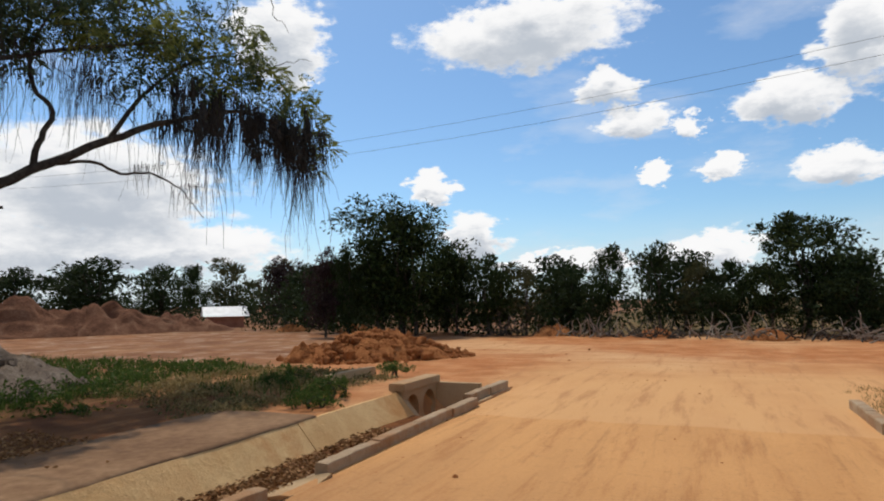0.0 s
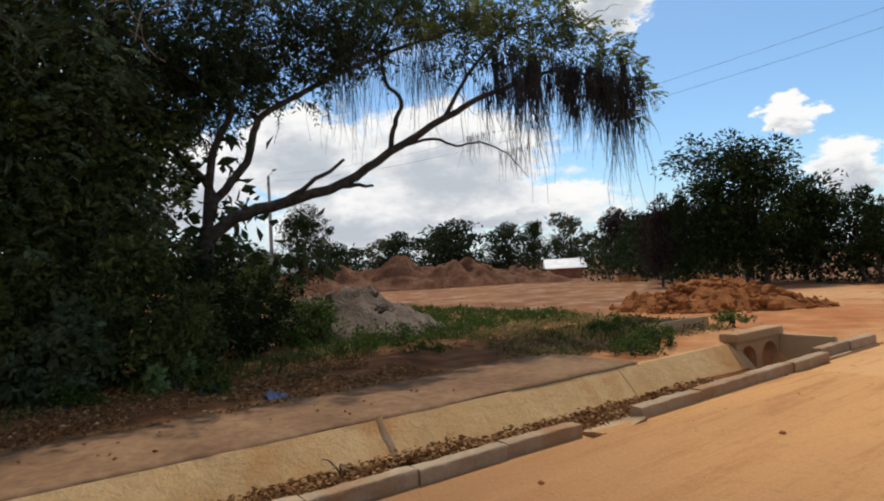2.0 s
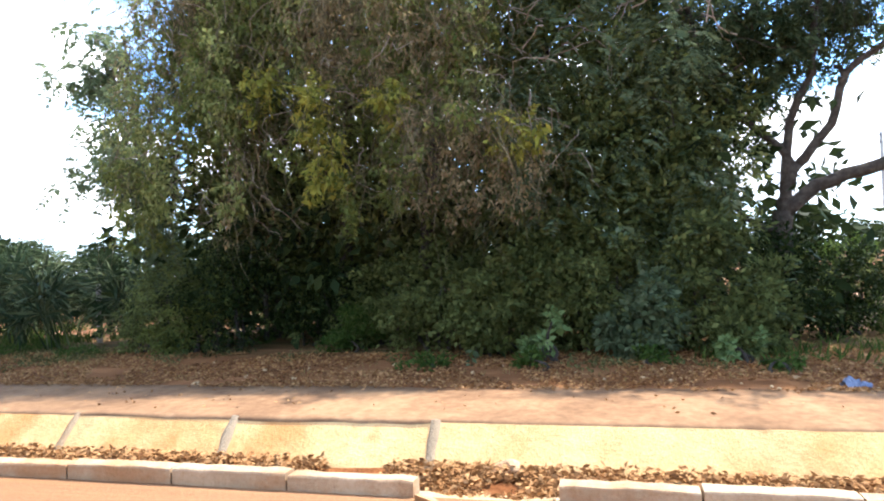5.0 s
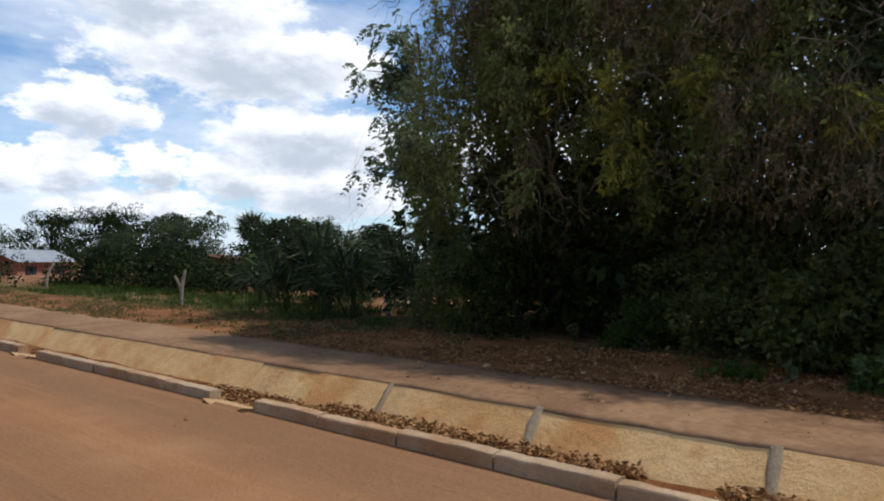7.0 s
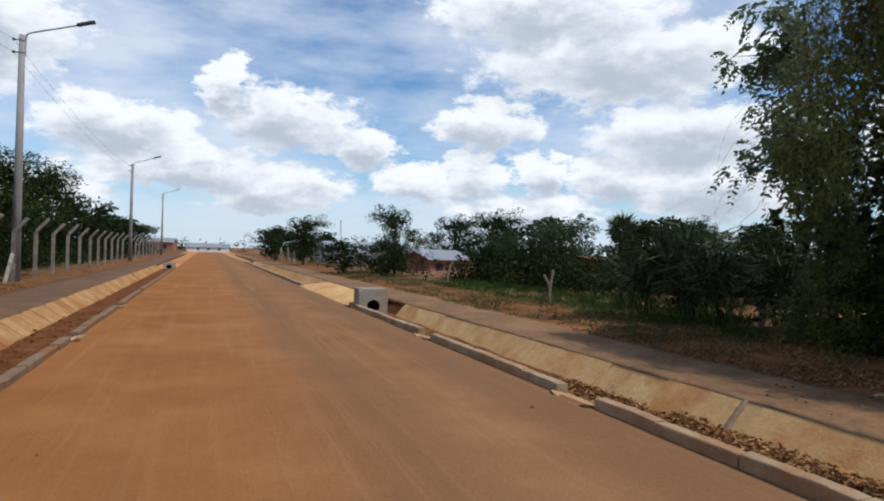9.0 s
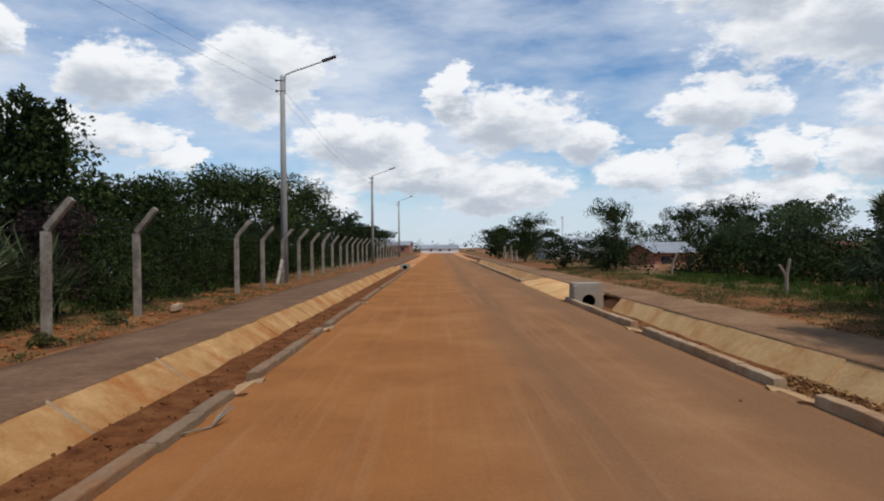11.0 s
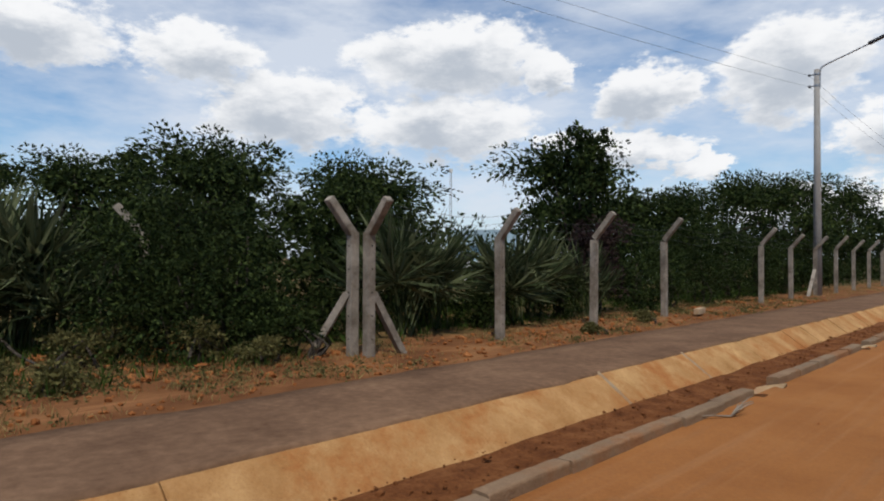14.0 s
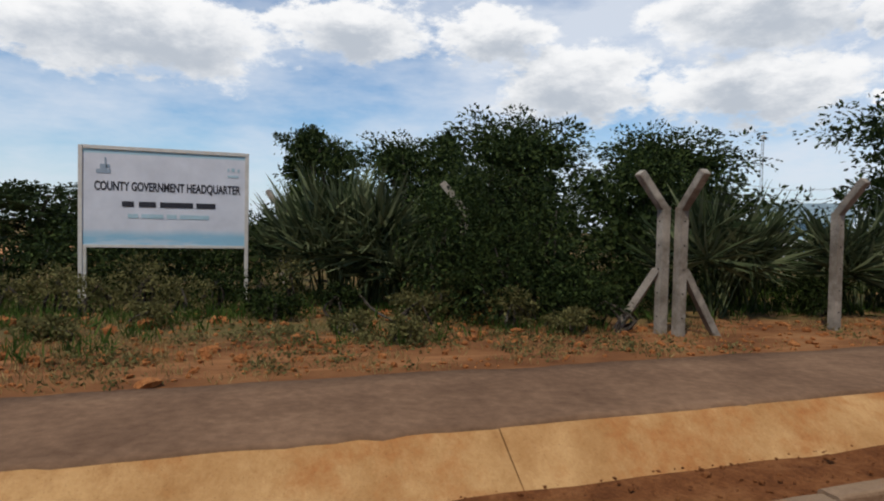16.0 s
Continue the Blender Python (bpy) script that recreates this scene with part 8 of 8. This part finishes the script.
shed(-12.0, 190.0, 0.0, 8.0, 6.0, 2.6, 3.8, -8, M_BRICK, M_ROOF, "distant ochre walled building at the road's end", ((-2, 1.4, 1, 1), (2, 1.4, 1, 1)))
hq = shed(-29.3, 33.6, 0.0, 4.6, 4.0, 2.5, 3.7, 41, M_PALEBLUE, M_ROOFBLUE, "pale blue rendered building with a blue-grey roof", ((-1.2, 1.6, 0.9, 0.9), (1.2, 1.6, 0.9, 0.9)))
part("plinth", boxed(-2.32, 2.32, -2.03, 2.03, -0.4, 0.75), M_BLUEBAND, hq, "dark blue painted plinth")
low = thing("boundary_wall", "low pale wall with a blue band beyond the grass", "wall", (-21.5, 33.0, 0), 41)
part("wall", boxed(-7, 7, -0.1, 0.1, -0.2, 1.45), M_WHITEWALL, low)
part("band", boxed(-7.01, 7.01, -0.12, 0.12, 0.75, 1.0), M_BLUEBAND, low, "blue painted band")
for x, y, h in ((-41.0, 42.2, 9.9), (18.5, 92.0, 5.8)):
    mast = thing("radio_mast", "thin distant lattice mast above the trees", "mast", (x, y, 0))
    bm = bmesh.new()
    for a in (0, 2.1, 4.2):
        add_tube(bm, [(0.16 * math.cos(a), 0.16 * math.sin(a), -0.2), (0.09 * math.cos(a), 0.09 * math.sin(a), h)], [0.022, 0.018], 5)
    for k in range(int(h / 0.5)):
        z = 0.5 * k
        p = [(0.15 * math.cos(a), 0.15 * math.sin(a), z + dz) for a, dz in ((0, 0), (2.1, 0.16), (4.2, 0.33), (0, 0.5))]
        add_tube(bm, p, [0.012] * 4, 4)
    part("lattice", bm, M_STEEL, mast)
    part("antenna", boxed(-0.12, 0.12, -0.12, 0.12, h - 0.1, h + 0.25), M_WHITEWALL, mast, "small white antenna box")

# joined twigs, stalks and stems are too fine to pick apart
for o in list(scene.objects):
    if o.parent is not None and o.name.split(".")[0] in ("stalk_work", "stem_work", "twig_work", "twig_tangle", "twig_spray", "leaf_spray", "low_foliage", "limb_structure", "branch_tangle", "vine_curtain", "vine_rope", "lichen_beard", "lichen_fringe", "creeper_foliage", "young_foliage", "leaf_trail", "dry_trail", "pale_foliage"):
        o["kind"] = "stuff"
